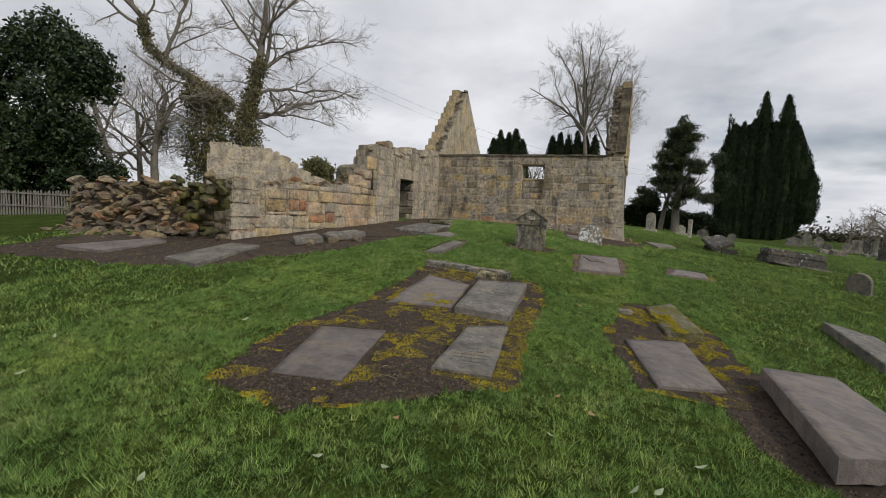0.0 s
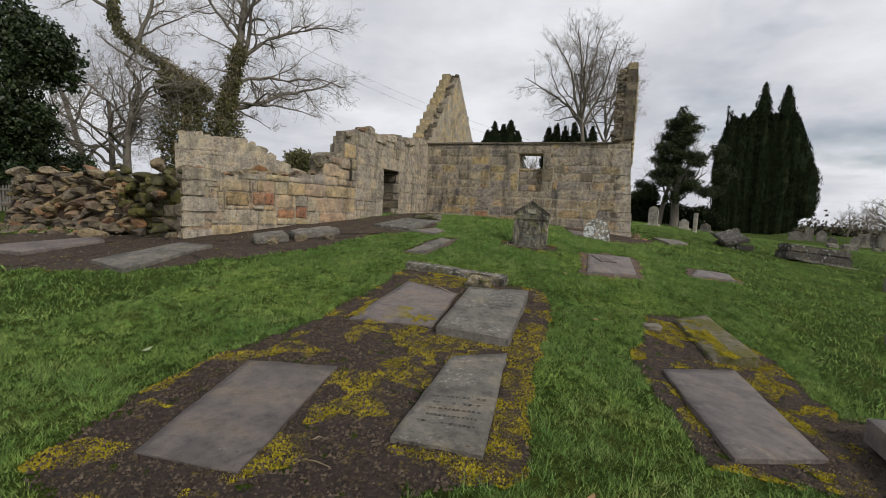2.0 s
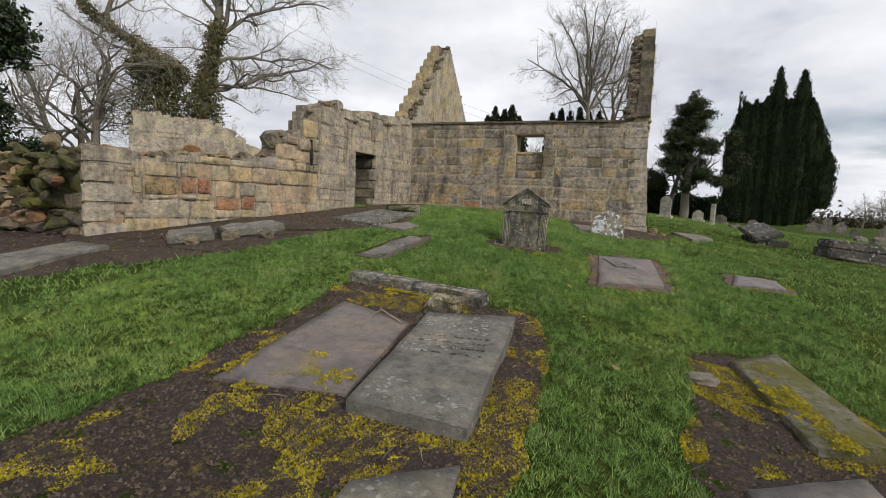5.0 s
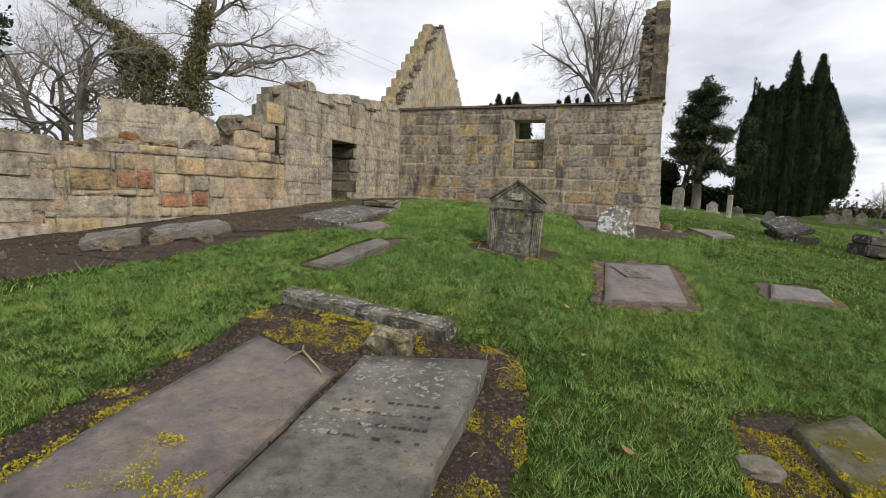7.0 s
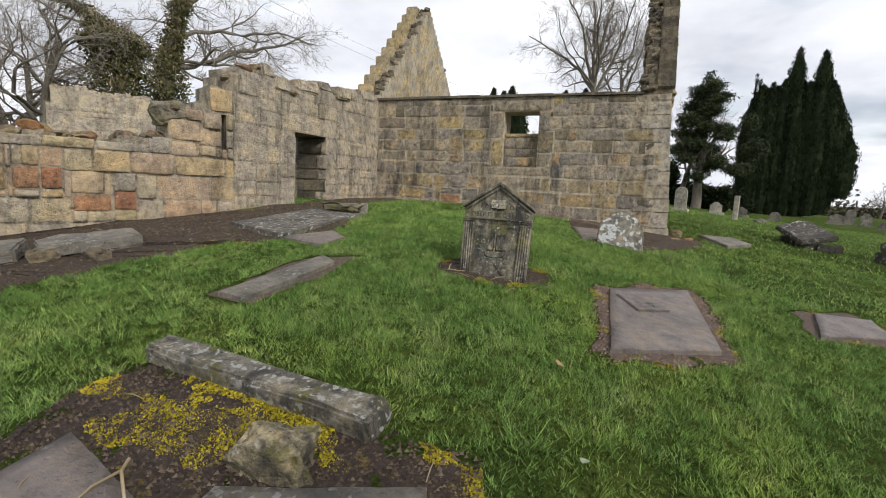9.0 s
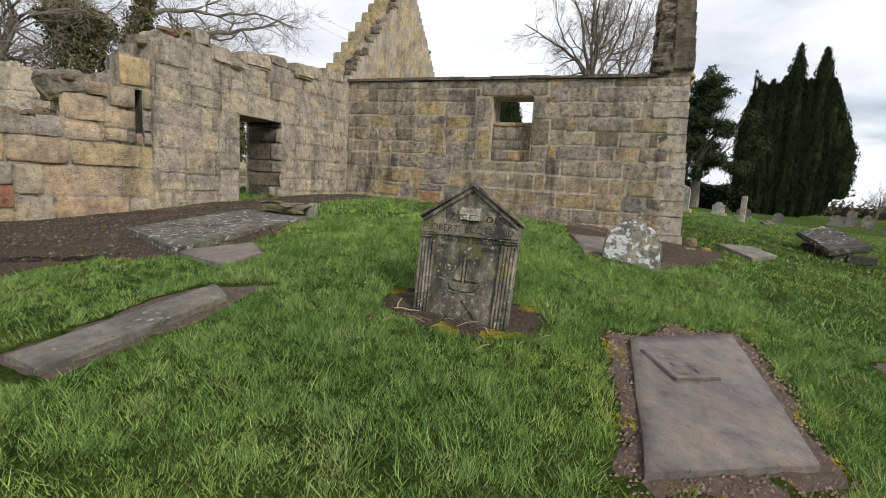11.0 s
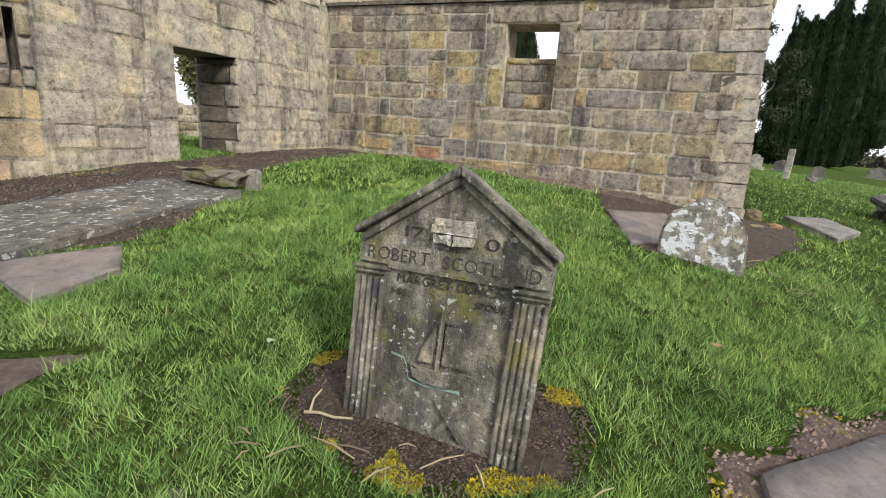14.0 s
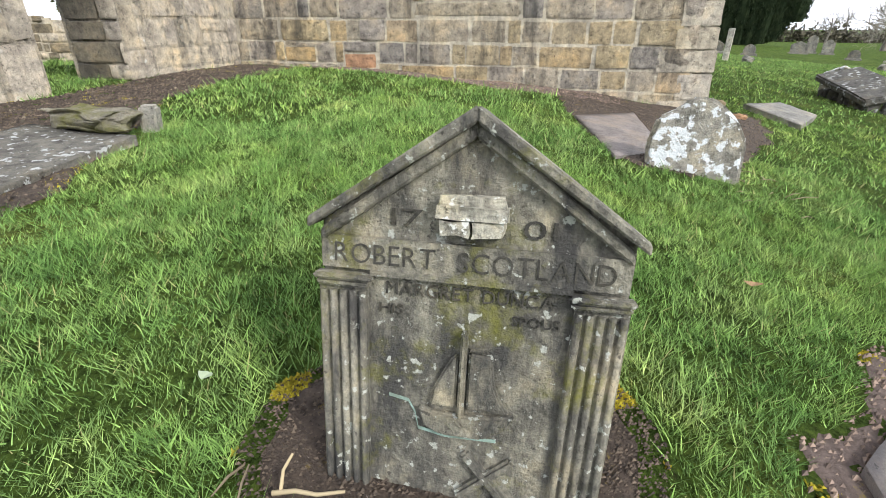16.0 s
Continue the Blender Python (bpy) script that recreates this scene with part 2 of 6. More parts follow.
def soil_material(name, moss, base=((0.028, 0.021, 0.016), (0.065, 0.05, 0.038))):
    m, n, l, b = material(name, 0.9)
    w = where_world(n, l)
    c = ramp(n, l, noise_at(n, l, 28, 6, w), [(0.3, base[0]), (0.7, base[1])])
    c = mixed(n, l, ramp(n, l, noise_at(n, l, 90, 3, w), [(0.66, (0, 0, 0)), (0.72, (0.7, 0.7, 0.7))]), c, (0.24, 0.2, 0.17))
    mo = noise_at(n, l, 7.0, 8, w, 0.8)
    mc = ramp(n, l, noise_at(n, l, 45, 4, w), [(0.3, (0.10, 0.07, 0.012)), (0.7, (0.26, 0.195, 0.022))])
    c = mixed(n, l, ramp(n, l, mo, [(0.60 - moss * 0.3, (0, 0, 0)), (0.68 - moss * 0.3, (0.95, 0.95, 0.95))]), c, mc)
    l.new(c, b.inputs["Base Color"])
    bumped(n, l, b, noise_at(n, l, 60, 6, w, 0.75), 1.0, 0.03)
    return m


TURF = ground_material()
SOIL = soil_material("dark_soil", 0.08, ((0.034, 0.024, 0.017), (0.092, 0.066, 0.048)))
SOILM = soil_material("mossy_soil", 0.14, ((0.026, 0.018, 0.014), (0.078, 0.055, 0.043)))
SOILP = soil_material("pinkish_bare_soil", 0.12, ((0.085, 0.06, 0.048), (0.165, 0.12, 0.10)))


def simple(name, stops, scale=20, rough=0.85, squash=(1, 1, 1), bump=0.3, by_piece=False, straw=False, spread=0.6, gloss=0.3):
    m, n, l, b = material(name, rough)
    c = ramp(n, l, noise_at(n, l, scale, 5, where_world(n, l, squash)), stops)
    if straw:
        c = mixed(n, l, 1.0, c, ramp(n, l, noise_at(n, l, 0.7, 6, where_world(n, l), 0.7), [(0.34, (0.80, 0.86, 0.86)), (0.5, (1, 1, 1)), (0.64, (1.24, 1.14, 1.0))]), "MULTIPLY")
        c = mixed(n, l, 1.0, c, ramp(n, l, noise_at(n, l, 11, 6, where_world(n, l), 0.75), [(0.34, (0.56, 0.60, 0.6)), (0.5, (1, 1, 1)), (0.66, (1.32, 1.27, 1.16))]), "MULTIPLY")
    if by_piece:
        g = n.new("ShaderNodeNewGeometry")
        if straw:
            c = mixed(n, l, ramp(n, l, g.outputs["Random Per Island"], [(0.97, (0, 0, 0)), (0.98, (0.8, 0.8, 0.8))]), c, (0.20, 0.17, 0.085))
        c = mixed(n, l, 0.85, c, ramp(n, l, g.outputs["Random Per Island"], [(0, (1 - spread,) * 3), (1, (1 + spread, 1 + spread, 1 + spread * 0.8))]), "MULTIPLY")
    l.new(c, b.inputs["Base Color"])
    if bump:
        bumped(n, l, b, noise_at(n, l, scale * 2, 5), bump, 0.01)
    b.inputs["Specular IOR Level"].default_value = gloss
    return m


BARK = simple("grey_bark", [(0.3, (0.105, 0.092, 0.074)), (0.7, (0.225, 0.20, 0.165))], 14, squash=(1, 1, 0.25))
TWIG = simple("bare_twigs", [(0.3, (0.20, 0.172, 0.145)), (0.7, (0.32, 0.285, 0.24))], 3, bump=0)
IVY = simple("ivy_leaves", [(0.3, (0.062, 0.064, 0.025)), (0.7, (0.150, 0.142, 0.056))], 1.5, 0.6, bump=0, by_piece=True)
HOLLY = simple("holly_leaves", [(0.3, (0.014, 0.026, 0.010)), (0.7, (0.038, 0.056, 0.020))], 1.2, 0.45, bump=0, by_piece=True)
YEW = simple("yew_needles", [(0.3, (0.012, 0.019, 0.010)), (0.7, (0.028, 0.038, 0.018))], 1.5, 0.9, bump=0, by_piece=True, gloss=0.05)
PINE = simple("cedar_needles", [(0.3, (0.016, 0.025, 0.012)), (0.7, (0.055, 0.07, 0.026))], 0.8, 0.8, bump=0, by_piece=True)
DRYS = simple("dry_stems", [(0.3, (0.16, 0.12, 0.07)), (0.7, (0.32, 0.26, 0.17))], 3, bump=0, by_piece=True)
BLADE = simple("grass_blades", [(0.3, (0.110, 0.192, 0.050)), (0.45, (0.150, 0.248, 0.066)), (0.58, (0.196, 0.290, 0.086)), (0.72, (0.25, 0.315, 0.11))], 2.2, 0.7, bump=0, by_piece=True, straw=True, spread=0.65, gloss=0.1)
MOSSB = simple("yellow_moss", [(0.3, (0.19, 0.16, 0.018)), (0.7, (0.46, 0.38, 0.034))], 6, 0.9, bump=0, by_piece=True, spread=0.4, gloss=0.1)
WOOD = simple("weathered_wood", [(0.3, (0.11, 0.10, 0.085)), (0.7, (0.23, 0.21, 0.185))], 18, squash=(1, 1, 0.1))
LEAFD = simple("dead_leaf", [(0.3, (0.20, 0.11, 0.05)), (0.7, (0.34, 0.22, 0.12))], 12, bump=0)
HEDGE = simple("far_hedge", [(0.3, (0.05, 0.045, 0.03)), (0.7, (0.12, 0.105, 0.075))], 0.6, bump=0, by_piece=True)
CABLE = simple("dark_cable", [(0.3, (0.03, 0.03, 0.03)), (0.7, (0.06, 0.06, 0.06))], 5, bump=0)


# Builders
def part(name, bm, mat, parent=None, label=""):
    me = bpy.data.meshes.new(name)
    bm.to_mesh(me)
    bm.free()
    me.materials.append(mat)
    ob = new(name, me)
    if parent is not None:
        ob.parent = parent
    return tagged(ob, label)


def mesh_part(name, verts, faces, mat, parent=None, label="", smooth=False):
    me = bpy.data.meshes.new(name)
    me.from_pydata(verts, [], faces)
    me.materials.append(mat)
    if smooth:
        me.polygons.foreach_set("use_smooth", [True] * len(me.polygons))
    ob = new(name, me)
    if parent is not None:
        ob.parent = parent
    return tagged(ob, label)


def ground_basis(x, y):
    u, v = np.tanh((x - 5) / 13), np.tanh((y + 6) / 13)
    h, k = np.exp(-((x - 5) / 4.5) ** 2 - ((y + 6) / 4.5) ** 2), np.exp(-((x - 8) / 5) ** 2 - ((y + 17) / 5) ** 2)
    return (1 + 0 * u, u, v, u * v, u * u, v * v, u * u * v, u * v * v, u ** 3, v ** 3, h, k)


LAND = (-0.6860, -1.3388, 1.3686, -0.0367, -1.0976, -0.4999, -0.5816, 1.1184, 0.3394, -0.1354, 0.3632, 0.5574)


def land(x, y):
    """Height of the churchyard's ground, on numbers or arrays."""
    x, y = np.asarray(x, float), np.asarray(y, float)
    z = sum(c * f for c, f in zip(LAND, ground_basis(x, y)))
    z = z + 0.018 * np.sin(1.9 * x + 0.7 * y) * np.sin(1.3 * y - 0.4 * x) + 0.01 * np.sin(4.3 * x) * np.sin(3.7 * y + 1)
    return z


def gz(x, y):
    return float(land(x, y))


def box_verts(bm, x0, x1, y0, y1, z0, z1):
    v = [bm.verts.new(p) for p in ((x0, y0, z0), (x1, y0, z0), (x1, y1, z0), (x0, y1, z0), (x0, y0, z1), (x1, y0, z1), (x1, y1, z1), (x0, y1, z1))]
    for f in ((3, 2, 1, 0), (4, 5, 6, 7), (0, 1, 5, 4), (1, 2, 6, 5), (2, 3, 7, 6), (3, 0, 4, 7)):
        bm.faces.new([v[k] for k in f])
    return v


def worn_block(sx, sy, sz, bevel=0.02, rough=0.01, cuts=3, seed=0):
    """A weathered block with rounded, uneven edges; its base on z = 0, centred in x and y."""
    bm = bmesh.new()
    bmesh.ops.create_cube(bm, size=1)
    for v in bm.verts:
        v.co = Vector((v.co.x * sx, v.co.y * sy, (v.co.z + 0.5) * sz))
    bmesh.ops.bevel(bm, geom=bm.edges[:], offset=min(bevel, 0.45 * min(sx, sy, sz)), segments=2, affect="EDGES")
    if cuts:
        bmesh.ops.subdivide_edges(bm, edges=[e for e in bm.edges if e.calc_length() > 0.12], cuts=cuts, use_grid_fill=True)
    for v in bm.verts:
        o = noise.noise_vector(v.co * 5 + Vector((seed * 7.3, seed * 3.1, 0))) * rough + noise.noise_vector(v.co * 16 + Vector((seed, 0, 5))) * rough * 0.4
        v.co += o
    return bm


# one family of stone faces shared by all masonry: x along, z up, front towards -y
def stone_meshes(tag, mat, count=10, bulge=0.35, seed=1):
    rnd = random.Random(seed)
    out = []
    for k in range(count):
        g = [0.0, 0.055, 0.34, 0.67, 0.945, 1.0]
        verts, faces = [], []
        for j, z in enumerate(g):
            for i, x in enumerate(g):
                rim = i in (0, 5) or j in (0, 5)
                jx = 0 if rim else rnd.uniform(-0.02, 0.02)
                jz = 0 if rim else rnd.uniform(-0.025, 0.025)
                if rim:
                    q = rnd.uniform(0.0, 0.032) + (rnd.uniform(0.03, 0.10) if i in (0, 5) and j in (0, 5) else 0)
                    jx = q if i == 0 else (-q if i == 5 else 0)
                    jz = 1.5 * q if j == 0 else (-1.5 * q if j == 5 else 0)
                near_rim = (i in (1, 4)) + (j in (1, 4))
                d = 0.0 if rim else -(1.0, 0.80, 0.58)[near_rim] + rnd.uniform(-bulge, bulge) * (1.0, 0.6, 0.4)[near_rim]
                verts.append((x + jx, d, z + jz))
        for j in range(5):
            for i in range(5):
                a = j * 6 + i
                faces.append((a, a + 1, a + 7, a + 6))
        me = bpy.data.meshes.new(tag)
        me.from_pydata(verts, [], faces)
        me.polygons.foreach_set("use_smooth", [True] * len(me.polygons))
        me.materials.append(mat)
        out.append(me)
    return out


def masonry(name, p0, p1, thick, top, base, mats, holes=(), course=0.27, width=0.48, seed=0, joint=0.012, proud=0.015, label="", category="wall",
            both=True, dressed=(), limit=300, vary=0.25, core=None, start=None, back_mats=None, special=(), cleft=0.12, warm=None, dark=None):
    """A wall from p0 to p1 (its face on the right-hand side of that way when seen from above is the back), of worn courses.
    top and base: functions of the distance along it. holes: (u0, u1, z0, z1, depth), depth None through the wall."""
    rnd = random.Random(seed)
    d = Vector((p1[0] - p0[0], p1[1] - p0[1], 0))
    length = d.length
    d.normalize()
    back = Vector((-d.y, d.x, 0))
    m = Matrix(((d.x, back.x, 0, p0[0]), (d.y, back.y, 0, p0[1]), (0, 0, 1, 0), (0, 0, 0, 1)))
    ob = new(name)
    ob.matrix_world = m
    tagged(ob, label, category, kind="structure")
    # core
    bm = bmesh.new()
    cuts = sorted({round(u, 3) for u in [0, length] + [u for h in holes for u in h[:2]] + list(np.arange(0.14, length - 0.05, 0.14))})
    for a, b in zip(cuts, cuts[1:]):
        if b - a < 0.004:
            continue
        mid = (a + b) / 2
        zt, zb = top(mid) - 0.03, base(mid) - 0.35
        spans = [(zb, zt, 0.0)]
        for h in holes:
            if h[0] <= mid <= h[1]:
                nxt = []
                for s0, s1, y in spans:
                    for c0, c1, yy in ((s0, min(s1, h[2]), y), (max(s0, h[3]), s1, y)):
                        if c1 - c0 > 0.01:
                            nxt.append((c0, c1, yy))
                    if h[4] is not None and min(s1, h[3]) - max(s0, h[2]) > 0.01:
                        nxt.append((max(s0, h[2]), min(s1, h[3]), h[4]))
                spans = nxt
        for s0, s1, y in spans:
            box_verts(bm, a, b, y, thick, s0, s1)
    bmesh.ops.remove_doubles(bm, verts=bm.verts, dist=0.0005)
    part("wall_core", bm, core or MORTAR, ob, "grey lime mortar and rubble core")
    # courses
    def blocked(u0, u1, z0, z1):
        return any(u0 < h[1] - 0.002 and u1 > h[0] + 0.002 and z0 < h[3] - 0.002 and z1 > h[2] + 0.002 for h in holes)

    def place(u0, u1, z0, z1, side, mesh=None, out=None):
        if u1 - u0 < 0.05 or z1 - z0 < 0.05:
            return
        if mesh is None and side == 0:
            if warm and z1 < warm[0] and rnd.random() < warm[1]:
                mesh = rnd.choice(warm[2])
            elif dark and z0 > dark[0] and rnd.random() < dark[1]:
                mesh = rnd.choice(dark[2])
        o = new("stone", mesh or rnd.choice(mats if side == 0 or not back_mats else back_mats))
        o.parent = ob
        pr = (out or proud) * rnd.uniform(0.3, 1.7)
        z0, z1, u0, u1 = z0 + rnd.uniform(-0.012, 0.014), z1 + rnd.uniform(-0.016, 0.012), u0 + rnd.uniform(-0.008, 0.012), u1 + rnd.uniform(-0.012, 0.008)
        j = joint * rnd.uniform(0.6, 1.4) / 2
        if side == 0:
            o.matrix_local = pose(u0 + j, 0.004, z0 + j, 0, rnd.uniform(-0.5, 0.5), 0) @ Matrix.Diagonal((u1 - u0 - 2 * j, pr, z1 - z0 - 2 * j, 1))
        else:
            o.matrix_local = pose(u1 - j, thick - 0.004, z0 + j, 0, 0, 180) @ Matrix.Diagonal((u1 - u0 - 2 * j, pr, z1 - z0 - 2 * j, 1))

    made = 0
    zmin, zmax = min(base(u) for u in np.linspace(0, length, 30)), max(top(u) for u in np.linspace(0, length, 60))
    for u0, u1, z0, z1 in dressed:
        place(u0, u1, z0, z1, 0, out=proud * 1.25)
    for u0, u1, z0, z1, mesh in special:
        place(u0, u1, z0, z1, 0, mesh)
    dressed = list(dressed) + [q[:4] for q in special]
    for side in ((0, 1) if both else (0,)):
        z = zmin - 0.1 if start is None else start
        while z < zmax - 0.06:
            h = course * rnd.uniform(1 - vary, 1 + vary)
            u = -rnd.uniform(0, width * 0.6)
            while u < length:
                w = width * rnd.choice((0.45, 0.65, 0.85, 1.0, 1.2, 1.45, 1.75)) * rnd.uniform(0.9, 1.1)
                a, b = max(u, 0), min(u + w, length)
                u += w
                if b - a < 0.09:
                    continue
                z1 = z + h
                tm = min(top(a + 0.02), top(b - 0.02), top((a + b) / 2))
                if z1 > tm + 0.02:
                    if tm - z < 0.1:
                        continue
                    z1 = tm
                if z1 < base((a + b) / 2) - 0.12:
                    continue
                blk = [(a, b, z, z1)]
                for hh in list(holes) + [(q[0], q[1], q[2], q[3], 0) for q in dressed if side == 0]:
                    nxt = []
                    for x0, x1, c0, c1 in blk:
                        if not (x0 < hh[1] and x1 > hh[0] and c0 < hh[3] and c1 > hh[2]):
                            nxt.append((x0, x1, c0, c1))
                            continue
                        if x0 < hh[0]:
                            nxt.append((x0, hh[0], c0, c1))
                        if x1 > hh[1]:
                            nxt.append((hh[1], x1, c0, c1))
                        if c0 < hh[2]:
                            nxt.append((max(x0, hh[0]), min(x1, hh[1]), c0, hh[2]))
                        if c1 > hh[3]:
                            nxt.append((max(x0, hh[0]), min(x1, hh[1]), hh[3], c1))
                    blk = nxt
                split = []
                for x0, x1, c0, c1 in blk:
                    if rnd.random() < cleft and c1 - c0 > 0.24:
                        cm = c0 + (c1 - c0) * rnd.uniform(0.4, 0.6)
                        split += [(x0, x1, c0, cm), (x0, x1, cm, c1)]
                    else:
                        split.append((x0, x1, c0, c1))
                for x0, x1, c0, c1 in split:
                    if made < limit:
                        place(x0, x1, c0, c1, side)
                        made += 1
            z += h
    return ob


def lumpy_stone(sx, sy, sz, seed=0, rough=0.16, sub=2):
    bm = bmesh.new()
    bmesh.ops.create_icosphere(bm, subdivisions=sub, radius=0.5)
    for v in bm.verts:
        c = v.co.normalized()
        p = Vector([math.copysign(abs(k) ** 0.6, k) for k in c]) * 0.42
        p += noise.noise_vector(c * 1.7 + Vector((seed * 5.1, seed, 2.0))) * rough + noise.noise_vector(c * 5 + Vector((seed, 0, 0))) * rough * 0.3
        v.co = Vector((p.x * sx, p.y * sy, p.z * sz + sz * 0.4))
    return bm


def angular_stone(seed, cuts=9, sub=2):
    """A broken stone of unit size: a lump split along flat faces."""
    rnd = random.Random(seed)
    bm = bmesh.new()
    bmesh.ops.create_icosphere(bm, subdivisions=sub, radius=0.62)
    planes = [(Vector((rnd.gauss(0, 1), rnd.gauss(0, 1), rnd.gauss(0, 1.2))).normalized(), rnd.uniform(0.26, 0.44)) for _ in range(cuts)]
    for v in bm.verts:
        for d, r in planes:
            k = v.co.dot(d) - r
            if k > 0:
                v.co -= d * k
        v.co += noise.noise_vector(v.co * 6 + Vector((seed, 0, 0))) * 0.02
        v.co.z += 0.3
    return bm


def thing_mesh(name, bm, mat, m, label, category, group="", kind=""):
    ob = part(name, bm, mat)
    ob.matrix_world = m
    return tagged(ob, label, category, group, kind)


def patch(name, pts, mat, label, lift=0.006, rough=0.12, seed=0, step=0.07, dip=0.0):
    """A bare patch in the turf with a ragged outline, laid a finger above the ground; pts: corners of its rough outline."""
    cx, cy = sum(p[0] for p in pts) / len(pts), sum(p[1] for p in pts) / len(pts)
    ring = []
    for (ax, ay), (bx, by) in zip(pts, pts[1:] + pts[:1]):
        k = max(2, int(math.hypot(bx - ax, by - ay) / 0.09))
        for i in range(k):
            x, y = ax + (bx - ax) * i / k, ay + (by - ay) * i / k
            o = noise.noise_vector(Vector((x * 2.3, y * 2.3, seed))) * rough + noise.noise_vector(Vector((x * 9, y * 9, seed))) * rough * 0.45
            ring.append((x + o.x, y + o.y))
    verts, faces, n = [], [], len(ring)
    rings = max(5, int(max(math.hypot(p[0] - cx, p[1] - cy) for p in ring) / 0.12))
    for r in range(rings, 0, -1):
        f = r / rings
        for x, y in ring:
            px, py = cx + (x - cx) * f, cy + (y - cy) * f
            e = min(1.0, (1 - f) * 6)
            bump = 0.014 * noise.noise(Vector((px * 6, py * 6, seed))) + 0.010 * noise.noise(Vector((px * 22, py * 22, seed)))
            verts.append((px, py, gz(px, py) + (-0.02 if r == rings else lift + bump - dip * e)))
    verts.append((cx, cy, gz(cx, cy) + lift - dip))
    for r in range(rings - 1):
        for i in range(n):
            a, b = r * n + i, r * n + (i + 1) % n
            faces.append((a, b, b + n, a + n))
    for i in range(n):
        faces.append(((rings - 1) * n + i, (rings - 1) * n + (i + 1) % n, len(verts) - 1))
    ob = mesh_part(name, verts, faces, mat, None, label, True)
    PATCHES[name] = len(BARE)
    BARE.append(np.array(ring))
    return tagged(ob, label, "soil", kind="structure")


BARE, PATCHES = [], {}


def slab(name, corners, thick, mat, label, lift=0.03, seed=0, tilt=(0, 0), parts=None):
    """A ledger stone from its four top corners on the plan; it lies on the ground with its own slope."""
    lift += 0.025
    c = [Vector((x, y, gz(x, y) + lift)) for x, y in corners]
    mid = sum(c, Vector()) / 4
    mid.z += tilt[0]
    bm = bmesh.new()
    n = 9
    top, bot = [], []
    for j in range(n + 1):
        for i in range(n + 1):
            u, v = i / n, j / n
            p = (c[0] * (1 - u) + c[1] * u) * (1 - v) + (c[3] * (1 - u) + c[2] * u) * v
            edge = min(u, v, 1 - u, 1 - v)
            q = noise.noise_vector(Vector((p.x * 4, p.y * 4, seed)))
            p = p + Vector((q.x * 0.014, q.y * 0.014, q.z * 0.006))
            p.z += (u - 0.5) * tilt[1]
            if edge < 0.001:
                p.z -= 0.008 + 0.008 * abs(q.x)
            top.append(bm.verts.new(p - mid))
    for j in range(n):
        for i in range(n):
            a = j * (n + 1) + i
            f = bm.faces.new((top[a], top[a + n + 1], top[a + n + 2], top[a + 1]))
            f.smooth = True
    rim = [top[i] for i in range(n + 1)] + [top[(k + 1) * (n + 1) + n] for k in range(n)] + [top[n * (n + 1) + n - 1 - k] for k in range(n)] + [top[(n - 1 - k) * (n + 1)] for k in range(n - 1)]
    low = []
    for k, v in enumerate(rim):
        q = noise.noise_vector(v.co * 6 + Vector((seed, 3, 0)))
        low.append(bm.verts.new(v.co + Vector((q.x * 0.02, q.y * 0.02, -thick))))
    for k in range(len(rim)):
        a, b = k, (k + 1) % len(rim)
        bm.faces.new((rim[a], rim[b], low[b], low[a]))
    bm.faces.new(low)
    bmesh.ops.recalc_face_normals(bm, faces=bm.faces[:])
    ob = part(name, bm, mat)
    ob.matrix_world = Matrix.Translation(mid)
    BARE.append(np.array([(p[0], p[1]) for p in corners]))
    return tagged(ob, label, "gravestone")


# Ground: one sheet to the horizon, finer where one walks
def axis_steps(lo, hi, fine, far):
    mid = list(np.arange(lo, hi + 1e-6, fine))
    out, s = [], fine
    x = hi
    while x < far:
        s *= 1.22
        x += s
        out.append(x)
    left, s, x = [], fine, lo
    while x > -far:
        s *= 1.22
        x -= s
        left.append(x)
    return np.array(left[::-1] + mid + out)


gx, gy = axis_steps(-4.0, 13.0, 0.16, 900), axis_steps(-20.0, 4.0, 0.16, 900)
GX, GY = np.meshgrid(gx, gy)
GZ = land(GX, GY)
nx, ny = len(gx), len(gy)
verts = np.stack([GX.ravel(), GY.ravel(), GZ.ravel()], 1)
ia = (np.arange(ny - 1)[:, None] * nx + np.arange(nx - 1)[None]).ravel()
me = bpy.data.meshes.new("ground")
me.from_pydata(verts.tolist(), [], np.stack([ia, ia + 1, ia + nx + 1, ia + nx], 1).tolist())
me.polygons.foreach_set("use_smooth", [True] * len(me.polygons))
me.materials.append(TURF)
tagged(new("ground", me), "rough green churchyard turf with mossy bare spots", "ground", kind="structure")

# The ruin
ST_ASH, ST_WING, ST_LOW = stone_meshes("stone", ASHLAR, 12, 0.4, 1), stone_meshes("stone", WING, 8, 0.2, 2), stone_meshes("stone", LOWW, 10, 0.6, 3)
ST_RED, ST_YEL = stone_meshes("stone", REDST, 4, 0.4, 7), stone_meshes("stone", YELST, 4, 0.4, 8)
ST_MOSS, ST_GAB, ST_GABD = stone_meshes("stone", MOSSY, 6, 0.5, 4), stone_meshes("stone", GABLE, 8, 0.3, 5), stone_meshes("stone", GABLED, 8, 0.7, 6)

